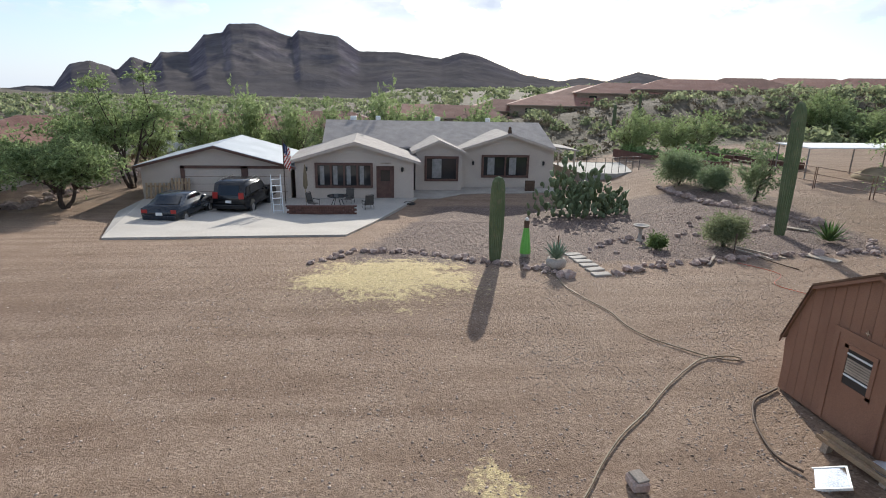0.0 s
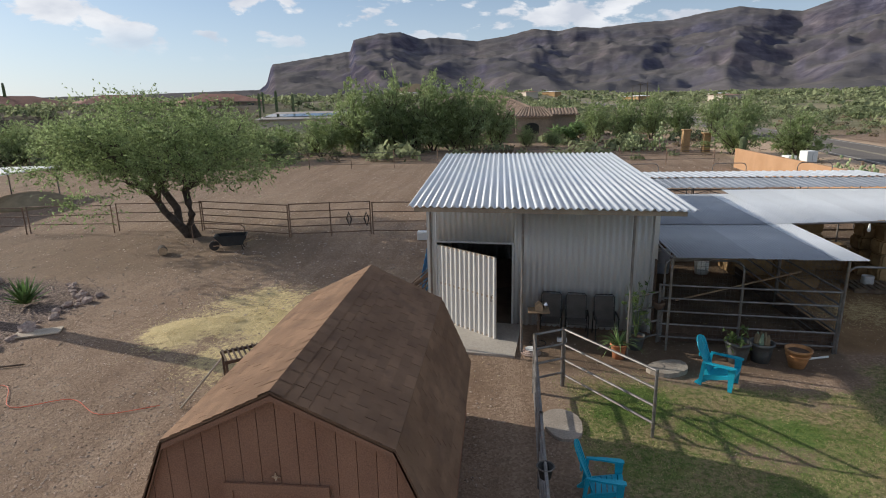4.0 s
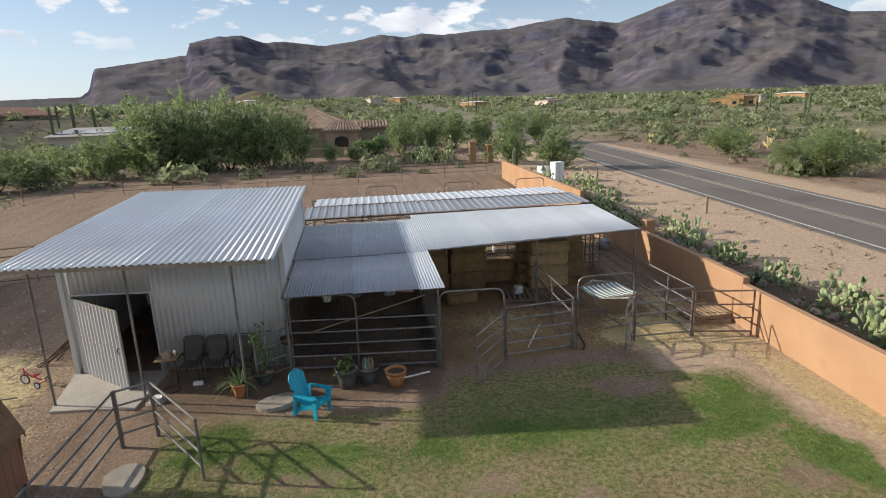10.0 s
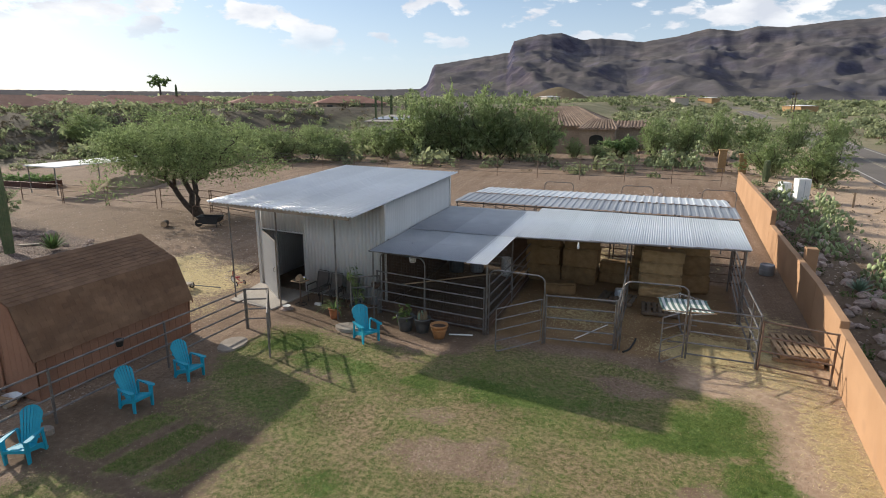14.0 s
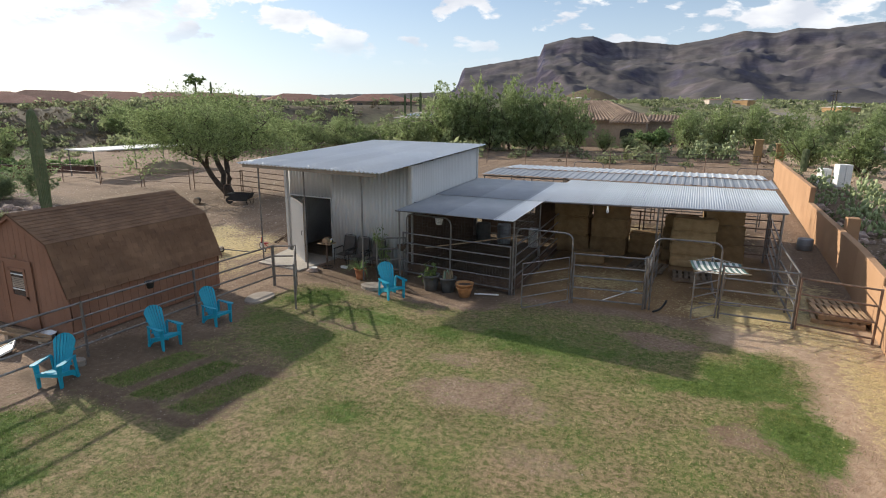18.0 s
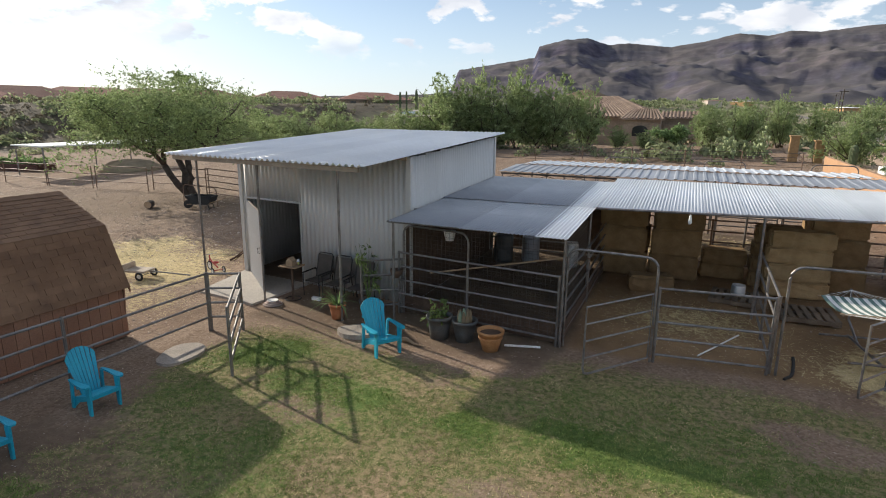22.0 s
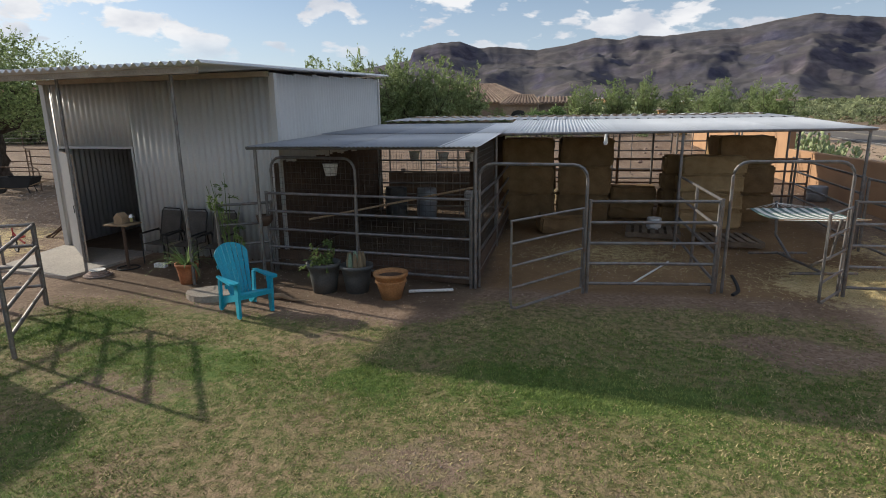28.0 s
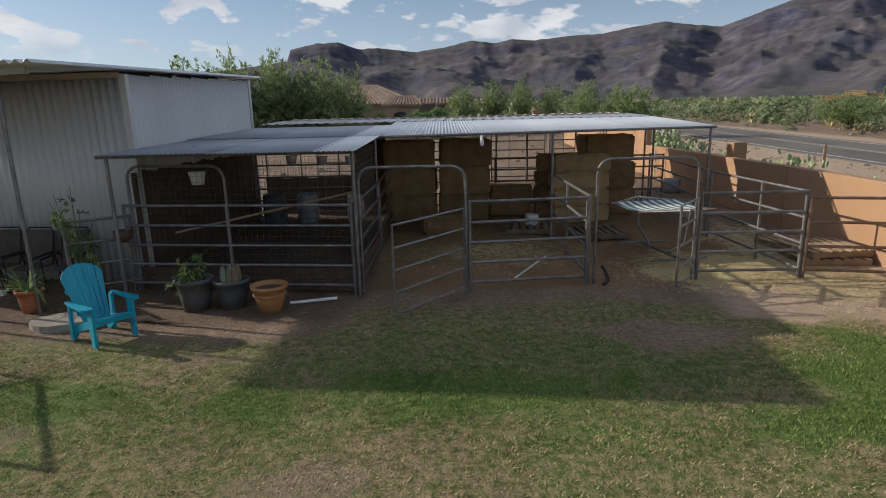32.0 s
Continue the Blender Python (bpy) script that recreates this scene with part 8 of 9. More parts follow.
part("wall_run", MB().box(-62, -22, -27.2, -27.0, -2.2, 0.4), M["house"], lw)


# ---- trees and scrub beyond the yard ----
hedge_kinds = []
for i in range(3):
    hedge_kinds.append(tree(pose(-13.4 + 4.2 * i, 58.6 + 1.2 * i, ground_z(-13 + 4 * i, 59)), "feathery palo verde tree in the roadside hedge", 6.4, 4.2, M["leaf_palo"], 60 + i, trunk=0.16, leaf=0.145, clumps=104, per=125, base=0.08, stems=4, name="palo_verde_tree", bushy=True))
hr = random.Random(17)
# place, width and height of each tree, against the first ones
spots = [(-62 + 3.3 * k, 53.2 + hr.uniform(-1.2, 1.4), hr.uniform(0.7, 0.88), hr.uniform(0.62, 0.84)) for k in range(13)]
spots += [(-15.0, 60.2, 0.9, 1.36), (-11.2, 60.6, 0.95, 1.42), (-7.0, 61.0, 1.0, 1.46), (-3.2, 61.6, 0.9, 1.30), (-0.2, 63.6, 0.78, 1.12), (-18.4, 58.0, 0.8, 0.8), (3.2, 64.0, 0.36, 0.42), (6.0, 63.0, 0.34, 0.36)]
spots += [(11.6, 70.0, 0.62, 0.88), (15.2, 71.0, 0.7, 0.92), (18.8, 73.0, 0.6, 0.98), (22.8, 74.0, 0.6, 0.86), (27.0, 75.0, 0.62, 0.92), (31.2, 76.0, 0.62, 0.86), (-55, 61, 0.7, 0.7), (-43, 62, 0.7, 0.66), (-32, 62, 0.7, 0.62), (-24, 63, 0.6, 0.6)]
for i, (x, y, wide, tall) in enumerate(spots):
    copy_thing(hedge_kinds[i % 3], pose(x, y, ground_z(x, y), 0, 0, hr.uniform(0, 360)) @ Matrix.Diagonal((wide, wide, tall, 1)))
tree(on(24.3, 48.9), "dense rounded green tree by the road", 4.6, 2.6, M["leaf_palo"], 71, trunk=0.12, leaf=0.10, clumps=90, per=190, base=0.10, stems=3, bushy=True)
tree(on(21.4, 54.2), "dense rounded green tree by the road", 4.2, 2.8, M["leaf_palo"], 72, trunk=0.12, leaf=0.10, clumps=85, per=180, base=0.10, stems=3, bushy=True)
tree(on(42.1, 38.2), "wide pale green palo verde bush across the road", 4.4, 4.6, M["leaf_palo"], 73, trunk=0.14, leaf=0.085, clumps=120, per=330, base=0.08, stems=5, name="palo_verde_tree", bushy=True)
tree(on(44.8, 53.5), "wide pale green palo verde bush across the road", 3.4, 3.6, M["leaf_palo"], 74, trunk=0.12, leaf=0.095, clumps=90, per=230, base=0.08, stems=5, name="palo_verde_tree", bushy=True)
tree(on(51.0, 33.0), "wide pale green palo verde bush across the road", 3.2, 3.4, M["leaf_palo"], 75, trunk=0.12, leaf=0.095, clumps=90, per=230, base=0.08, stems=5, name="palo_verde_tree", bushy=True)
tree(on(8.0, 66.5), "bright green orange tree by the tiled house", 3.4, 2.2, M["leaf_bright"], 76, trunk=0.12, leaf=0.15, clumps=24, per=300, base=0.15, stems=2)


def scrub_field(name, n, r0, r1, a0, a1, size, quads, leaf, material, seed, label, tall=0.7):
    """Low desert bushes over a sector of the plain, kept off the road, the field and the yard."""
    g = np.random.default_rng(seed)
    blobs = []
    while len(blobs) < n:
        r = math.sqrt(g.uniform(r0 * r0, r1 * r1))
        a = radians(g.uniform(a0, a1))
        x, y = r * math.sin(a) + 5, r * math.cos(a)
        if abs(x - road_x(y)) < 6.5 or (-50 < x < 19 and -30 < y < 50) or (-52 < x < -28 and -20 < y < 30):
            continue
        if noise.noise(Vector((x * 0.03, y * 0.03, seed))) < -0.3:
            continue
        blobs.append((x, y, ground_z(x, y), size * (0.28 + 1.15 * g.random() ** 2.0)))
    # leaf patches over each bush's dome, turned outwards
    p = np.repeat(np.array(blobs), quads, 0)
    n = len(p)
    d = g.normal(size=(n, 3))
    d[:, 2] = np.abs(d[:, 2]) - 0.15
    d /= np.linalg.norm(d, axis=1)[:, None]
    lump = 0.72 + 0.28 * np.sin(3.1 * d[:, 0] * 2 + p[:, 0]) * np.cos(2.7 * d[:, 1] * 2 + p[:, 1])
    r = p[:, 3] * lump * g.uniform(0.7, 1.05, n)
    c = p[:, :3] + d * np.stack([r, r, r * tall], 1) + np.array([0, 0, 0.12]) * p[:, 3:4]
    m = d + 0.55 * g.normal(size=(n, 3))
    a_ = np.cross(m, g.normal(size=(n, 3)))
    a_ /= np.linalg.norm(a_, axis=1)[:, None]
    b_ = np.cross(m, a_)
    b_ /= np.linalg.norm(b_, axis=1)[:, None]
    w = (leaf * p[:, 3] * g.uniform(0.6, 1.3, n))[:, None]
    q = np.stack([c - a_ * w, c - b_ * w * 0.6, c + a_ * w, c + b_ * w * 0.6], 1).reshape(-1, 3)
    ob = new(name, soup(name, q, np.arange(4 * n).reshape(-1, 4), material))
    return tagged(ob, label, "scrub", kind="stuff")


scrub_field("desert_scrub", 1150, 50, 150, -55, 78, 2.1, 110, 0.135, M["scrub"], 81, "olive-green desert bushes across the plain")
scrub_field("desert_scrub", 1500, 46, 150, -55, 86, 0.8, 36, 0.18, M["scrub_dry"], 82, "dry tan desert brush across the plain")
scrub_field("desert_scrub", 4200, 150, 430, -60, 72, 2.6, 34, 0.26, M["scrub"], 83, "olive-green desert bushes across the plain")
scrub_field("desert_scrub", 6500, 430, 1500, -60, 72, 5.0, 11, 0.46, M["scrub"], 84, "distant olive-green desert bushes")
scrub_field("desert_scrub", 620, 50, 130, -128, -45, 1.6, 80, 0.16, M["scrub"], 85, "olive-green bushes on the bank")
scrub_field("desert_scrub", 2600, 48, 130, -125, -45, 0.9, 30, 0.19, M["scrub_dry"], 86, "dry brown brush on the bank")
scrub_field("desert_scrub", 2200, 130, 700, -128, -60, 3.0, 34, 0.25, M["scrub"], 87, "distant olive-green desert bushes")
rb = np.random.default_rng(91)
blobs = []
for k in range(260):
    x, y = rb.uniform(18.2, 28.0), rb.uniform(-4, 60)
    s = rb.uniform(0.12, 0.34)
    blobs.append(((x, y, ground_z(x, y) + s * 0.35), (s * 1.4, s * 1.4, s * 0.55), 40))
tagged(new("roadside_brush", leaves("roadside_brush", blobs, 0.05, M["scrub_dry"], rb)), "dry litter and low brush beside the road", "scrub", kind="stuff")
blobs = []
for k in range(70):
    x, y = rb.uniform(18.2, 23.0), rb.uniform(2, 46)
    s = rb.uniform(0.2, 0.5)
    blobs.append(((x, y, ground_z(x, y) + s * 0.4), (s, s, s * 0.6), 110))
tagged(new("roadside_brush", leaves("roadside_brush", blobs, 0.05, M["leaf_dark"], rb)), "small green weeds between the roadside cacti", "scrub", kind="stuff")
# trees at the foot of the bank, behind the house and the field
for k in range(14):
    x, y = -47.0 + hr.uniform(-1.5, 1.0) - 0.25 * k, -23.0 + 4.2 * k + hr.uniform(-0.8, 0.8)
    wide, tall = hr.uniform(0.62, 0.84), hr.uniform(1.0, 1.3) if k < 8 else hr.uniform(0.55, 0.8)
    if k in (9, 10):
        continue
    copy_thing(hedge_kinds[k % 3], pose(x, y, ground_z(x, y), 0, 0, 47 * k) @ Matrix.Diagonal((wide, wide, tall, 1)))

# far saguaros
sg0 = saguaro(-47.0, 119.0, 6.4, 0.3, "tall distant saguaro cactus")
for x, y, s in ((-49.5, 116, 0.85), (-44.5, 122, 0.95), (-42.0, 118, 0.6), (-52.0, 124, 0.7), (-64, 27, 0.72), (-72, 34, 0.55), (96, 118, 0.75), (104, 124, 0.85), (110, 120, 0.7), (118, 128, 0.9), (88, 66, 0.55), (-30, 140, 0.7), (20, 170, 0.8), (60, 150, 0.7), (-88, 96, 0.8)):
    copy_thing(sg0, pose(x, y, ground_z(x, y) - 0.1) @ Matrix.Diagonal((s, s, s, 1)))


def cholla(x, y, seed):
    t = thing("cholla_cactus", on(x, y), "pale spiny cholla cactus", "cactus", "chollas")
    g = random.Random(seed)
    for k in range(16):
        a, e, l = g.uniform(0, 6.28), g.uniform(0.5, 1.4), g.uniform(0.5, 1.2)
        d = Vector((math.cos(a) * math.cos(e), math.sin(a) * math.cos(e), math.sin(e)))
        part("stem", MB().tube([(0, 0, 0), d * l * 0.5, d * l + Vector((0, 0, 0.15))], [0.08, 0.09, 0.05], 6), M["straw"], t)


for i, (x, y) in enumerate(((46, 58), (49, 62), (52, 57), (45, 70), (56, 66), (60, 60), (50, 45), (58, 50), (64, 72), (70, 64))):
    cholla(x, y, i)

# palm on the ridge
pm = thing("fan_palm", on(-117, 119), "fan palm above the ridge houses", "palm tree")
part("trunk", MB().tube([(0, 0, -0.5), (0, 0, 6.0)], [0.3, 0.22], 8), M["bark"], pm)
part("crown", leaves("crown", [((1.6 * math.cos(k * 0.8), 1.6 * math.sin(k * 0.8), 6.6 + 0.7 * math.sin(k * 2.3)), (1.1, 1.1, 0.7), 60) for k in range(8)], 0.45, M["leaf_dark"], np.random.default_rng(5)), None, pm)


# ---- neighbours ----
def hip_house(m, lx, ly, wall, rise, wall_mat, roof_mat, label, windows=3, tiles=0):
    t = thing("neighbour_house", m, label, "house", "neighbour houses")
    part("wall", MB().box(-lx / 2, lx / 2, -ly / 2, ly / 2, -1.5, wall), wall_mat, t)
    o = 0.5
    e = min(lx, ly) / 2
    a, b = lx / 2 + o, ly / 2 + o
    rx, ry = (lx / 2 - e, 0) if lx > ly else (0, ly / 2 - e)
    vs = [(-a, -b, wall), (a, -b, wall), (a, b, wall), (-a, b, wall), (-rx, -ry, wall + rise), (rx, ry, wall + rise)]
    fs = [(0, 1, 5, 4), (2, 3, 4, 5), (1, 2, 5), (3, 0, 4), (0, 3, 2, 1)] if lx > ly else [(1, 2, 5, 4), (3, 0, 4, 5), (0, 1, 4), (2, 3, 5), (0, 3, 2, 1)]
    rf = part("roof", MB().add(vs, fs), roof_mat, t)
    part("eave", MB().box(-a, a, -b, b, wall - 0.18, wall - 0.02), wall_mat, t)
    for k in range(windows):
        yy = -ly / 2 + ly * (k + 0.5) / windows
        w = part("window", MB().box(lx / 2, lx / 2 + 0.05, yy - 0.7, yy + 0.7, 0.9, 2.1), M["glass_dark"], t)
        part("lintel", MB().box(lx / 2 + 0.051, lx / 2 + 0.09, yy - 0.8, yy + 0.8, 2.1, 2.2), wall_mat, w)
        part("sill", MB().box(lx / 2 + 0.051, lx / 2 + 0.09, yy - 0.8, yy + 0.8, 0.8, 0.9), wall_mat, w)
    return t, rf


for x, y, lx, ly, rz in ((-88, -12, 11, 17, 8), (-96, 12, 11, 16, -6), (-98, 32, 12, 18, -12), (-96, 54, 11, 17, -20), (-94, 76, 12, 18, -28), (-88, 97, 11, 16, -35), (-80, 116, 12, 16, -40), (-68, 136, 11, 16, -50), (-86, -38, 11, 16, 20), (-74, -62, 11, 16, 30), (-112, 44, 12, 18, -10), (-52, -37, 10, 14, 60), (-78, -46, 10, 15, 25), (-95, -26, 11, 20, 12), (-108, -12, 11, 18, 5), (-118, 8, 12, 20, 0), (-99, 43, 11, 15, -15), (-96, 65, 11, 15, -24), (-92, 87, 11, 15, -31), (-101, 22, 11, 14, -8)):
    hip_house(on(x, y, -1.8, rz), lx * 0.95, ly * 1.12, 2.6, 1.9, M["adobe_dim"], M["red_roof"], "tan house with a red clay tile roof on the ridge")
hip_house(on(-60, -25, 0, 20), 5, 6, 2.3, 0.9, M["white"], M["red_roof"], "small pale outbuilding with red tile roof", 2)
# tiled house behind the hedge
th = thing("tiled_house", pose(0, 0, ground_z(0, 80)), "tan stucco house with a brown barrel-tile hip roof", "house")
part("wall", MB().box(-14.0, 6.0, 78.0, 90.0, -1, 3.0), M["adobe_dim"], th)
part("wall", MB().box(2.2, 6.6, 75.4, 77.99, -1, 2.7), M["adobe_dim"], th)
arch = [(-0.9, 0.2), (0.9, 0.2), (0.9, 1.3)] + [(0.9 * math.cos(a), 1.3 + 0.5 * math.sin(a)) for a in [math.pi * k / 8 for k in range(1, 8)]] + [(-0.9, 1.3)]
part("arched_window", MB().prism([(p[0] + 4.3, p[1] + 0.2) for p in arch], 75.33, 75.41, "y"), M["glass_dark"], th, "dark arched window")


def tile_slope(p00, p10, p01, p11, rows, cols, parent):
    """Rows of half-round tiles on a four-cornered slope: p0x the eave, p1x the top."""
    a, b, c, d = (Vector(p) for p in (p00, p10, p01, p11))
    for i in range(cols):
        f0, f1 = (i + 0.5) / cols, (i + 0.5) / cols
        lo, hi = a.lerp(c, f0), b.lerp(d, f1)
        part("tile_course", MB().tube([lo, hi], 0.16, 6), M["tile_roof"], parent)
    mb = MB().add([a, c, d, b, a - Vector((0, 0, 0.12)), c - Vector((0, 0, 0.12)), d - Vector((0, 0, 0.12)), b - Vector((0, 0, 0.12))], [(0, 1, 2, 3), (4, 7, 6, 5), (0, 4, 5, 1), (2, 6, 7, 3), (0, 3, 7, 4), (1, 5, 6, 2)])
    return part("roof", mb, M["tile_roof"], parent)


tile_slope((-14.6, 77.4, 3.0), (-8.0, 84.0, 5.6), (6.6, 77.4, 3.0), (0.4, 84.0, 5.6), 1, 44, th)
tile_slope((6.6, 77.4, 3.0), (0.4, 84.0, 5.6), (6.6, 90.6, 3.0), (0.4, 84.1, 5.6), 1, 26, th)
tile_slope((1.8, 75.0, 2.75), (3.0, 78.6, 3.9), (7.1, 75.0, 2.75), (6.0, 78.6, 3.9), 1, 12, th)
tile_slope((6.3, 79.5, 2.9), (6.3, 82.5, 3.7), (10.8, 79.5, 2.9), (10.8, 82.5, 3.7), 1, 10, th)
part("wall", MB().box(6.01, 10.4, 80.0, 84.0, -1, 2.9), M["adobe_dim"], th)
yw = thing("courtyard_wall", pose(0, 0, 0), "low tan courtyard wall before the tiled house", "wall", kind="structure")
part("wall_run", MB().box(-4.0, 8.0, 70.0, 70.25, 0.6, 2.4), M["adobe_dim"], yw)
# building with solar panels and chimney
sp_ = thing("solar_house", pose(-34, 104, ground_z(-34, 104)), "low pale house with solar panels and a chimney", "house")
part("wall", MB().box(-9, 9, -4, 6, -1.5, 2.4), M["house"], sp_)
part("roof", MB().prism([(-4.6, 2.41), (6.4, 3.6), (6.4, 3.75), (-4.6, 2.55)], -9.5, 9.5, "x"), M["shingle_house"], sp_)
for k in range(5):
    part("solar_panel", MB().box(-1.7, 1.7, -2.2, 2.2, 0, 0.06, pose(-7.4 + 3.6 * k, 0.2, 3.12, 6.2, 0, 0)), M["glass_dark"], sp_)
part("chimney", MB().box(6.6, 8.4, 5.0, 6.6, 3.4, 6.4), M["house"], sp_)
# flat-roofed house on the plain
ad = thing("adobe_house", on(146.5, 198.5, 0, -38) @ Matrix.Diagonal((0.66, 0.66, 0.74, 1)), "flat-roofed tan adobe house on the plain", "house")
for x0, x1, y0, y1, h in ((-11, -3, -5, 4, 3.6), (-3.0, 6, -6, 5, 5.6), (6.0, 13, -4, 4, 4.2), (-1, 4, -8, -6.0, 3.2)):
    w = part("block", MB().box(x0, x1 - 0.01, y0, y1, -1.5, h, b=0.1), M["adobe"], ad)
    part("parapet", MB().box(x0 - 0.2, x1 + 0.15, y0 - 0.2, y1 + 0.2, h, h + 0.35), M["adobe"], w)
    part("window", MB().box((x0 + x1) / 2 - 1.0, (x0 + x1) / 2 + 1.0, y0 - 0.06, y0 - 0.01, 0.9, 2.3), M["glass_dark"], w)
for x, y in ((75, 330), (110, 300), (190, 250), (225, 262), (20, 420), (-60, 380), (150, 420), (45, 520)):
    t, rf = hip_house(on(x, y, 0, x % 50), 9, 14, 3.0, 0.6, M["adobe"] if x % 2 else M["house"], M["red_roof"] if x % 3 else M["white"], "small distant house on the plain", 2)

# roadside pillars and cabinets
for x, y, h in ((18.0, 57.0, 2.0), (19.7, 56.4, 1.7)):
    t = thing("gate_pillar", on(x, y), "tan stucco gate pillar with a cap", "pillar", "gate pillars")
    part("shaft", MB().box(-0.32, 0.32, -0.32, 0.32, -0.2, h, b=0.02), M["adobe"], t)
    part("cap", MB().box(-0.40, 0.40, -0.40, 0.40, h, h + 0.12, b=0.02), M["adobe"], t)
for x, y, w, h in ((20.9, 42.9, 0.6, 1.15), (21.8, 42.1, 0.8, 1.55)):
    t = thing("utility_cabinet", on(x, y, 0, 12), "pale green metal utility cabinet by the road", "utility cabinet", "utility cabinets")
    part("base", MB().box(-w / 2 - 0.1, w / 2 + 0.1, -0.5, 0.5, -0.2, 0.1), M["concrete"], t)
    part("cabinet", MB().box(-w / 2, w / 2, -0.4, 0.4, 0.1, h, b=0.02), M["white"], t)
    part("door_seam", MB().box(-0.01, 0.01, -0.415, -0.401, 0.2, h - 0.1), M["galv_dark"], t)
for x, y in ((25.6, 28.0), (24.5, 40.5), (44.6, 52.0)):
    ob = part("marker_post", MB().box(-0.06, 0.06, -0.02, 0.02, -0.2, 1.0), M["wood"], m=on(x, y))
    tagged(ob, "thin brown marker post by the road", "marker post", "marker posts")
# utility poles far along the road
for x, y in ((58, 250), (66, 300), (50, 205)):
    t = thing("utility_pole", on(x, y), "distant wooden utility pole", "utility pole", "utility poles")
    part("pole", MB().tube([(0, 0, -0.5), (0, 0, 9)], [0.18, 0.12], 7), M["bark"], t)
    part("crossarm", MB().box(-1.2, 1.2, -0.08, 0.08, 8.2, 8.4), M["bark"], t)
# low brown hill on the plain
hl = MB()
hp = [(95, -6), (80, 0), (60, 7), (38, 17), (20, 24), (7, 28), (1, 29)]
hl.lathe([(r * 0.36, z * 0.36) for r, z in hp], 40, pose(-62, 430, ground_z(-62, 430)))
hl.v = [(p[0] + 1.5 * noise.noise(Vector((p[0] * 0.05, p[1] * 0.05, 1))), p[1], p[2] + 1.0 * noise.noise(Vector((p[0] * 0.06, p[1] * 0.06, 7)))) for p in hl.v]
tagged(part("hill", hl, mountain_material("brown_hill", (0.17, 0.125, 0.095), (0.25, 0.19, 0.14), (0.20, 0.18, 0.11)), smooth=True), "low brown rocky hill on the plain", "hill", kind="structure")


# ---- pieces: shingles, rocks, stones, grass, straw ----
sh_rng = random.Random(3)
for k in (1, 2, 3, 4):
    (xa, za), (xb, zb) = PROF[k], PROF[k + 1]
    slope = Vector((xb - xa, 0, zb - za))
    if k >= 3:
        (xa, za), (xb, zb) = PROF[k + 1], PROF[k]
        slope = Vector((xb - xa, 0, zb - za))
    L = slope.length
    up_ = slope.normalized()
    nrm = Vector((-up_.z, 0, up_.x))
    if nrm.z < 0:
        nrm = -nrm
    rows = int(L / 0.145)
    rest = MB()
    for r in range(rows + 1):
        n = 15
        w = (WY1 - WY0 + 0.20) / n
        for i in range(n + 1):
            y = WY0 - 0.10 + (i - (0.5 if r % 2 else 0.0)) * w
            y0, y1 = max(y, WY0 - 0.10) + 0.003, min(y + w, WY1 + 0.10) - 0.003
            if y1 - y0 < 0.03:
                continue
            s0 = r * L / (rows + 1)
            s1 = min(L, s0 + L / (rows + 1) * 1.05)
            lift = 0.006 + sh_rng.uniform(0, 0.004)
            o = Vector((xa, 0, za))
            c = []
            for s, e in ((s0, lift + 0.010), (s1, lift)):
                for yy in (y0, y1):
                    c.append(o + up_ * s + nrm * e + Vector((0, yy, 0)))
            lo = [p - nrm * 0.008 for p in c]
            mb = (MB() if k == 3 else rest)
            mb.add(c + lo, [(0, 1, 3, 2), (4, 6, 7, 5), (0, 4, 5, 1), (2, 3, 7, 6), (0, 2, 6, 4), (1, 5, 7, 3)])
            if k == 3:
                part("shingle", mb, M["shingle"], barn)
    if k != 3:
        ob = part("shingles", rest, M["shingle_rest"], barn)
        tagged(ob, kind="stuff")
for i in range(18):
    y = WY0 - 0.1 + i * (WY1 - WY0 + 0.2) / 18
    for s in (-1, 1):
        part("ridge_cap", MB().add([(WX, y, 2.955), (WX, y + 0.27, 2.948), (WX + s * 0.15, y + 0.27, 2.882), (WX + s * 0.15, y, 2.889)], [(0, 1, 2, 3)]), M["shingle_rest"], barn)

# rocks of the garden borders
ROCKS = []
for seed in range(8):
    b = bmesh.new()
    bmesh.ops.create_icosphere(b, subdivisions=1, radius=1.0)
    for v in b.verts:
        v.co *= 1 + 0.32 * noise.noise(v.co * 1.3 + Vector((seed * 7.0, 0, 0)))
        v.co.z *= 0.72
    me = bpy.data.meshes.new("rock")
    b.to_mesh(me)
    b.free()
    me.materials.append(M["rock"])
    ROCKS.append(me)
rk = random.Random(8)


def rock_line(pts, gap, size, label, rows=2, wide=0.3):
    t = thing("rock_border", pose(0, 0, 0), label, "rock border", "rock borders")
    for (x0, y0), (x1, y1) in zip(pts, pts[1:]):
        l = math.hypot(x1 - x0, y1 - y0)
        n = max(2, int(l / gap))
        for i in range(n):
            for q in range(rows):
                f = (i + rk.uniform(-0.3, 0.3)) / n
                x = x0 + (x1 - x0) * f + rk.uniform(-wide, wide)
                y = y0 + (y1 - y0) * f + rk.uniform(-wide, wide)
                s = size * rk.uniform(0.5, 1.35) * (1.0 if q == 0 else 0.7)
                part("rock", rk.choice(ROCKS), None, t, m=pose(x, y, ground_z(x, y) + s * 0.3, rk.uniform(-25, 25), rk.uniform(-25, 25), rk.uniform(0, 360)) @ Matrix.Diagonal((s, s * rk.uniform(0.7, 1.1), s * rk.uniform(0.7, 1.1), 1)))


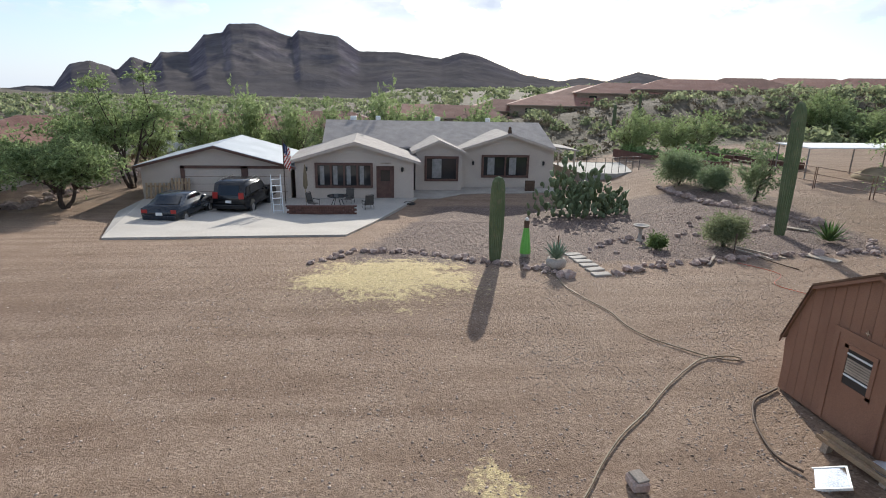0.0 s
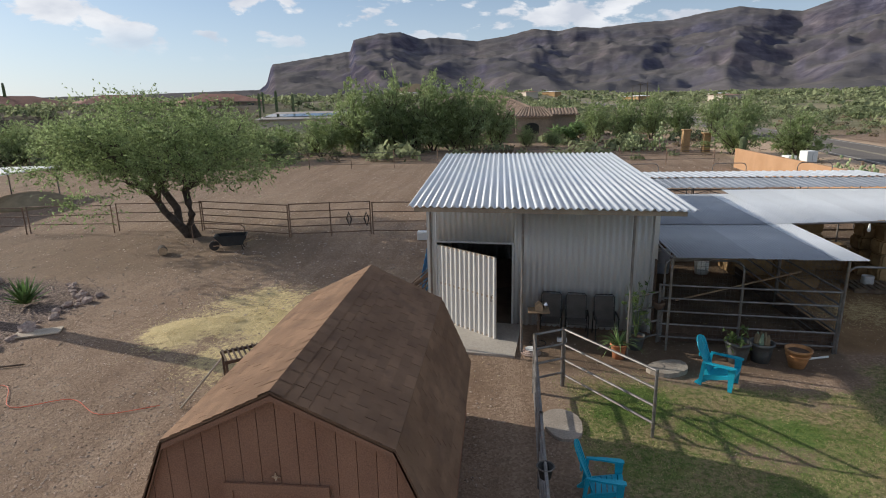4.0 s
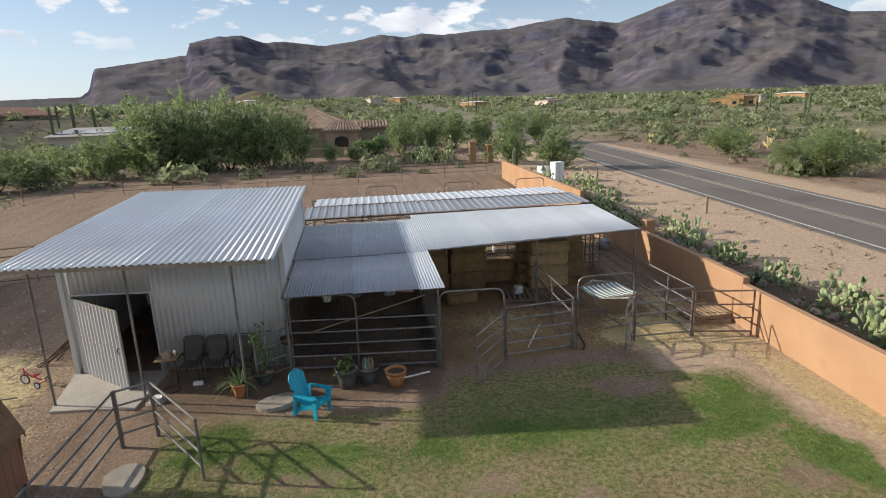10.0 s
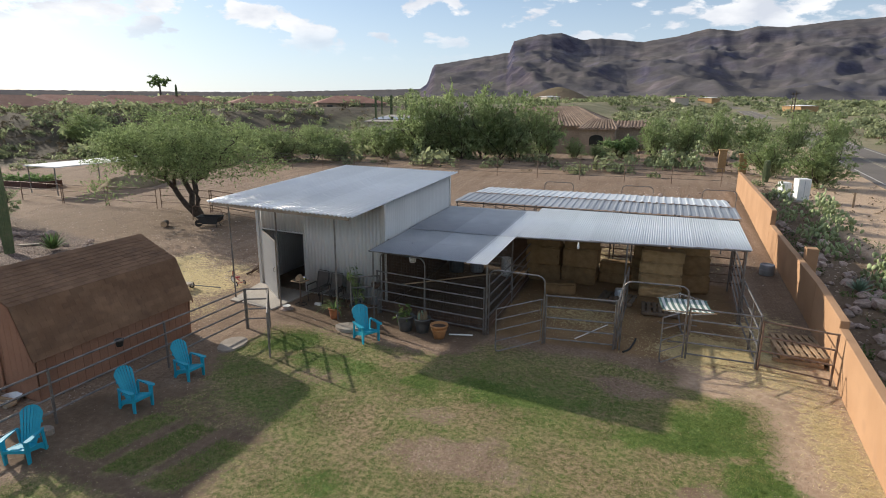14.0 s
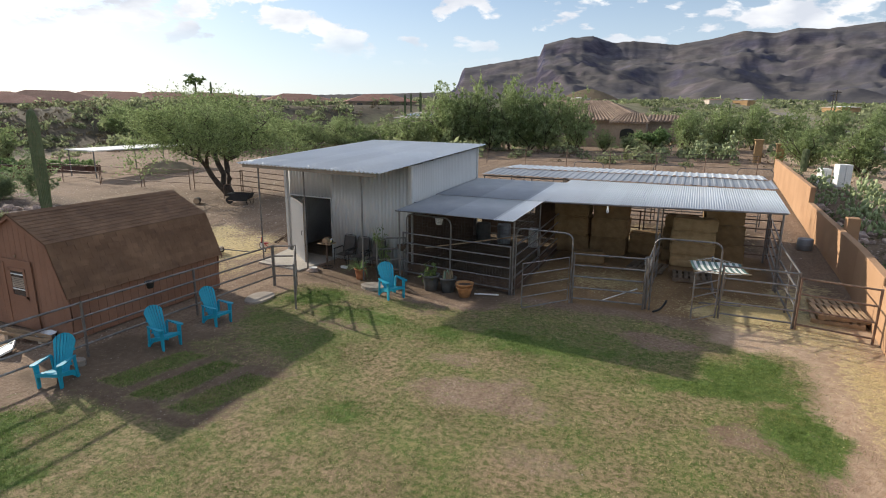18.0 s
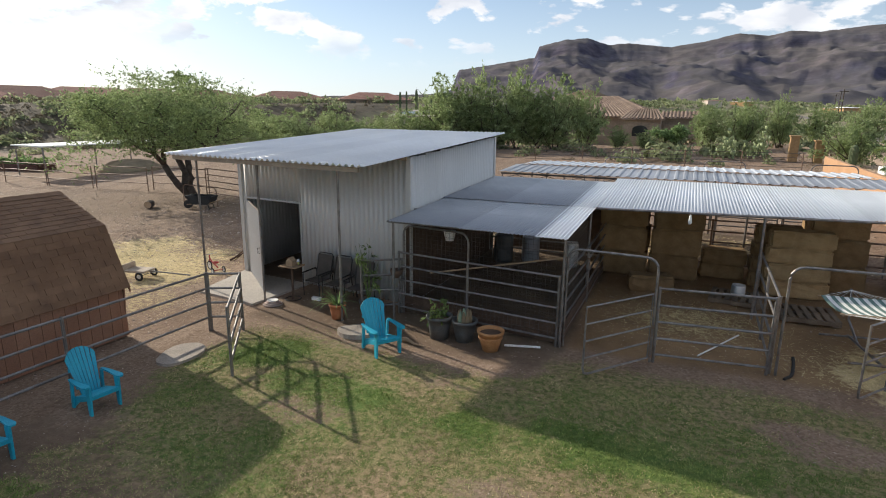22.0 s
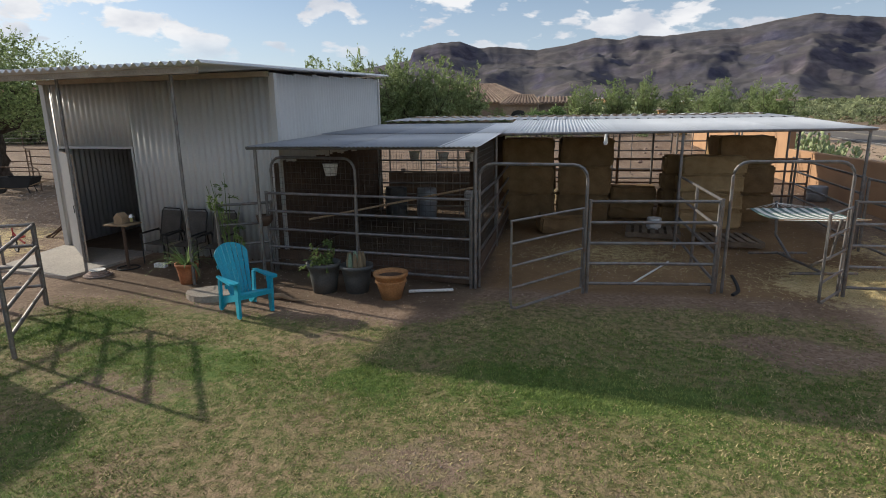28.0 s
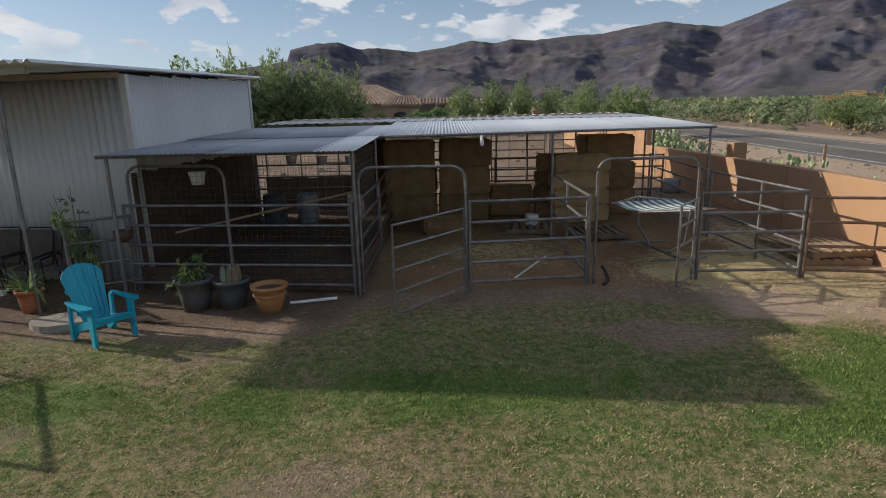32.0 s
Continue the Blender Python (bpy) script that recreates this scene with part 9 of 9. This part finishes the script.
rock_line([(-13.4, -4.9), (-15.2, -3.8), (-14.6, -1.4), (-13.2, 0.2), (-12.2, 1.6), (-10.9, 3.2)], 0.34, 0.17, "border of brown garden rocks beside the gravel", 3, 0.35)
rock_line([(-11.2, 4.9), (-11.8, 5.9), (-12.2, 8.1), (-12.7, 11.3), (-12.9, 15.6), (-15.0, 17.1)], 0.36, 0.18, "border of brown garden rocks beside the gravel", 2, 0.25)
rock_line([(-14.4, 5.0), (-17.0, 7.3), (-16.7, 10.6), (-16.6, 13.2), (-17.6, 15.0)], 0.42, 0.17, "inner border of brown garden rocks", 1, 0.2)
rock_line([(-30.8, 16.3), (-27.0, 15.8), (-23.9, 15.6), (-20.5, 16.6), (-17.6, 17.4)], 0.42, 0.27, "terrace edge of large garden rocks", 2, 0.15)
rock_line([(-22.0, -24.8), (-30.0, -23.2), (-38.0, -22.6), (-46.0, -22.0)], 0.6, 0.34, "bank of rocks beside the driveway", 4, 0.9)
rock_line([(19.0, 5.0), (19.2, 9.0), (19.4, 17.0), (19.6, 24.0), (20.0, 33.0)], 0.7, 0.30, "pale rocks in the roadside bed", 3, 1.0)
rock_line([(-1.2, 24.5), (6.0, 31.0), (12.0, 36.0), (15.0, 42.0)], 1.3, 0.2, "scattered stones in the field", 2, 2.5)
for x, y, s in ((-17.9, 12.2, 0.16), (-18.6, 11.5, 0.12), (-19.4, 11.9, 0.14), (-20.5, 13.0, 0.18), (-14.0, 5.9, 0.15), (-16.2, 7.2, 0.16), (-14.9, 15.9, 0.16), (-22.4, 5.2, 0.12), (-10.9, 2.95, 0.24)):
    ob = part("garden_stone", ROCKS[int(s * 100) % 8], None, m=pose(x, y, ground_z(x, y) + s * 0.3) @ Matrix.Diagonal((s, s, s, 1)))
    tagged(ob, "single pale stone on the gravel", "stone", "garden stones")


def stones(name, spots, lo, hi, seed, material, label):
    """Many small stones as squashed octahedra."""
    g = np.random.default_rng(seed)
    p = np.array(spots)
    n = len(p)
    s = lo + (hi - lo) * g.random(n) ** 2.5
    base = np.array([(1, 0, 0), (0, 1, 0), (-1, 0, 0), (0, -1, 0), (0, 0, 0.5), (0, 0, -0.5)])
    a = g.uniform(0, 6.28, n)
    rot = np.stack([np.stack([np.cos(a), -np.sin(a)], 1), np.stack([np.sin(a), np.cos(a)], 1)], 1)
    pts = np.repeat(base[None], n, 0) * g.uniform(0.6, 1.3, (n, 6, 1))
    pts[:, :, :2] = np.einsum("nij,nkj->nki", rot, pts[:, :, :2] * np.array([1.0, 0.75]))
    pts = pts * s[:, None, None] + p[:, None, :]
    f = np.array([(0, 1, 4), (1, 2, 4), (2, 3, 4), (3, 0, 4), (1, 0, 5), (2, 1, 5), (3, 2, 5), (0, 3, 5)])
    fa = (f[None] + 6 * np.arange(n)[:, None, None]).reshape(-1, 3)
    return tagged(new(name, soup(name, pts.reshape(-1, 3), fa, material)), label, "gravel", kind="stuff")


def spot(x, y):
    return (x, y, ground_z(x, y) + bump_noise(x, y))


pr = random.Random(12)
sp1 = []
while len(sp1) < 15000:
    x, y = pr.uniform(-24, -11.5), pr.uniform(-5, 18)
    if gravel_at(x, y) > pr.random():
        sp1.append(spot(x, y))
stones("garden_gravel", sp1, 0.015, 0.065, 1, M["gravel_stone"], "brown gravel over the cactus garden")
sp2 = []
while len(sp2) < 22000:
    x, y = pr.gauss(-6, 6), pr.gauss(5, 8)
    if x < 0.3 and not (-4.6 < x < -0.5 and 4.7 < y < 9.6) and noise.noise(Vector((x * 0.5, y * 0.5, 1))) > pr.uniform(-0.5, 0.4):
        sp2.append(spot(x, y))
stones("dirt_pebbles", sp2, 0.010, 0.042, 2, M["pebble"], "small stones scattered over the dirt")
sp3 = []
while len(sp3) < 15000:
    x, y = pr.uniform(-28, 17), pr.uniform(14, 46)
    if x > -3 and y < 21:
        continue
    sp3.append(spot(x, y))
stones("field_stones", sp3, 0.015, 0.075, 3, M["pebble"], "small stones scattered over the field")
sp5 = []
while len(sp5) < 7000:
    x, y = pr.uniform(17.8, 29.0), pr.uniform(-4, 50)
    if pr.random() < 1.1 - (x - 17.8) / 12:
        sp5.append(spot(x, y))
stones("roadside_stones", sp5, 0.015, 0.09, 6, M["pebble"], "loose stones beside the road")
sp4 = []
while len(sp4) < 9000:
    x, y = pr.uniform(0.8, 17.2), pr.uniform(-6, 20)
    if lawn_at(x, y) < pr.uniform(0.2, 1.0):
        sp4.append(spot(x, y))
sp6 = []
while len(sp6) < 8000:
    x, y = pr.gauss(-6, 6.5), pr.gauss(4, 8)
    if x < 0.4 and not (-4.6 < x < -0.5 and 4.7 < y < 9.6) and noise.noise(Vector((x * 0.4, y * 0.4, 5))) > pr.uniform(-0.4, 0.5):
        sp6.append(spot(x, y))
while len(sp6) < 14000:
    sp6.append(spot(pr.uniform(-30, 16), pr.uniform(21 if len(sp6) % 3 else 25.8, 48)))
stones("dirt_clods", sp6, 0.008, 0.036, 7, M["clod"], "dark clods and droppings scattered over the dirt")
stones("yard_pebbles", sp4, 0.006, 0.022, 4, M["pebble"], "small stones and clods on the yard")


def blades_field(name, spots, hs, width, seed, material, label, lie=0.5, rise=0.1):
    """Single thin blades standing or lying at the spots."""
    g = np.random.default_rng(seed)
    p = np.array(spots)
    n = len(p)
    h = np.array(hs) * g.uniform(0.6, 1.3, n)
    a = g.uniform(0, 6.28, n)
    t = g.uniform(rise, lie, n)
    d = np.stack([np.cos(a) * np.sin(t), np.sin(a) * np.sin(t), np.cos(t)], 1)
    s = np.stack([-np.sin(a), np.cos(a), np.zeros(n)], 1) * width
    q = np.stack([p - s, p + s, p + d * h[:, None]], 1)
    return tagged(new(name, soup(name, q.reshape(-1, 3), np.arange(3 * n).reshape(-1, 3), material)), label, "grass", kind="stuff")


gs, gh, ds, dh = [], [], [], []
gr = random.Random(21)
tries = 0
while len(gs) < 330000 and tries < 200000:
    tries += 1
    x, y = gr.uniform(1.0, 16.2), gr.uniform(-4.5, 12.0)
    g = lawn_at(x, y)
    if g < 0.05:
        continue
    lu = lush_at(x, y)
    patch = 0.42 + 1.0 * noise.noise(Vector((x * 0.8, y * 0.8, 6.0))) + 0.6 * noise.noise(Vector((x * 3.5, y * 3.5, 2.0))) + 0.9 * noise.noise(Vector((x * 8.5, y * 8.5, 3.0)))
    if g * (0.15 + patch + 0.8 * lu) < gr.uniform(0.05, 1.0):
        continue
    z = spot(x, y)[2]
    green = gr.random() < 0.6 + 0.4 * lu
    size = gr.uniform(0.02, 0.07)
    for k in range(8):
        p = (x + gr.gauss(0, size), y + gr.gauss(0, size), z - 0.004)
        if green:
            gs.append(p)
            gh.append(0.018 + 0.014 * lu + 0.12 * size)
        else:
            ds.append(p)
            dh.append(0.04)
for k in range(14000):
    cx, y0, y1 = gr.choice(STRIPS)
    y = gr.uniform(y0, y1)
    x = cx + gr.uniform(-0.4, 0.4) + 0.2 * (y - 4.2)
    if strip_at(x, y) > gr.random():
        gs.append((x, y, spot(x, y)[2] - 0.004))
        gh.append(0.045)
blades_field("lawn_grass", gs, gh, 0.0055, 31, M["grass"], "thin patchy green lawn grass", 1.25, 0.3)
blades_field("dry_grass", ds, dh, 0.0075, 32, M["dry_grass"], "dry straw-coloured grass in the lawn", 1.5, 0.8)
ss, shh = [], []
while len(ss) < 32000:
    cx, cy, rx, ry, k = STRAW[gr.choice((0, 0, 0, 0, 1, 1, 2, 2, 3, 4, 4, 4, 5, 5, 5, 6, 7, 7, 8, 9, 13, 13, 15, 15, 15, 16, 16, 17, 18))]
    x, y = gr.gauss(cx, rx * 0.55), gr.gauss(cy, ry * 0.55)
    z = spot(x, y)
    pile = 0.10 * blot(x, y, -11.2, -2.7, 2.3, 2.7) + 0.12 * blot(x, y, -8.0, 13.4, 1.0, 1.1)
    ss.append((x, y, z[2] + pile + 0.004))
    shh.append(0.11)
blades_field("loose_straw", ss, shh, 0.006, 33, M["straw"], "loose golden straw scattered on the dirt", 1.56, 1.3)
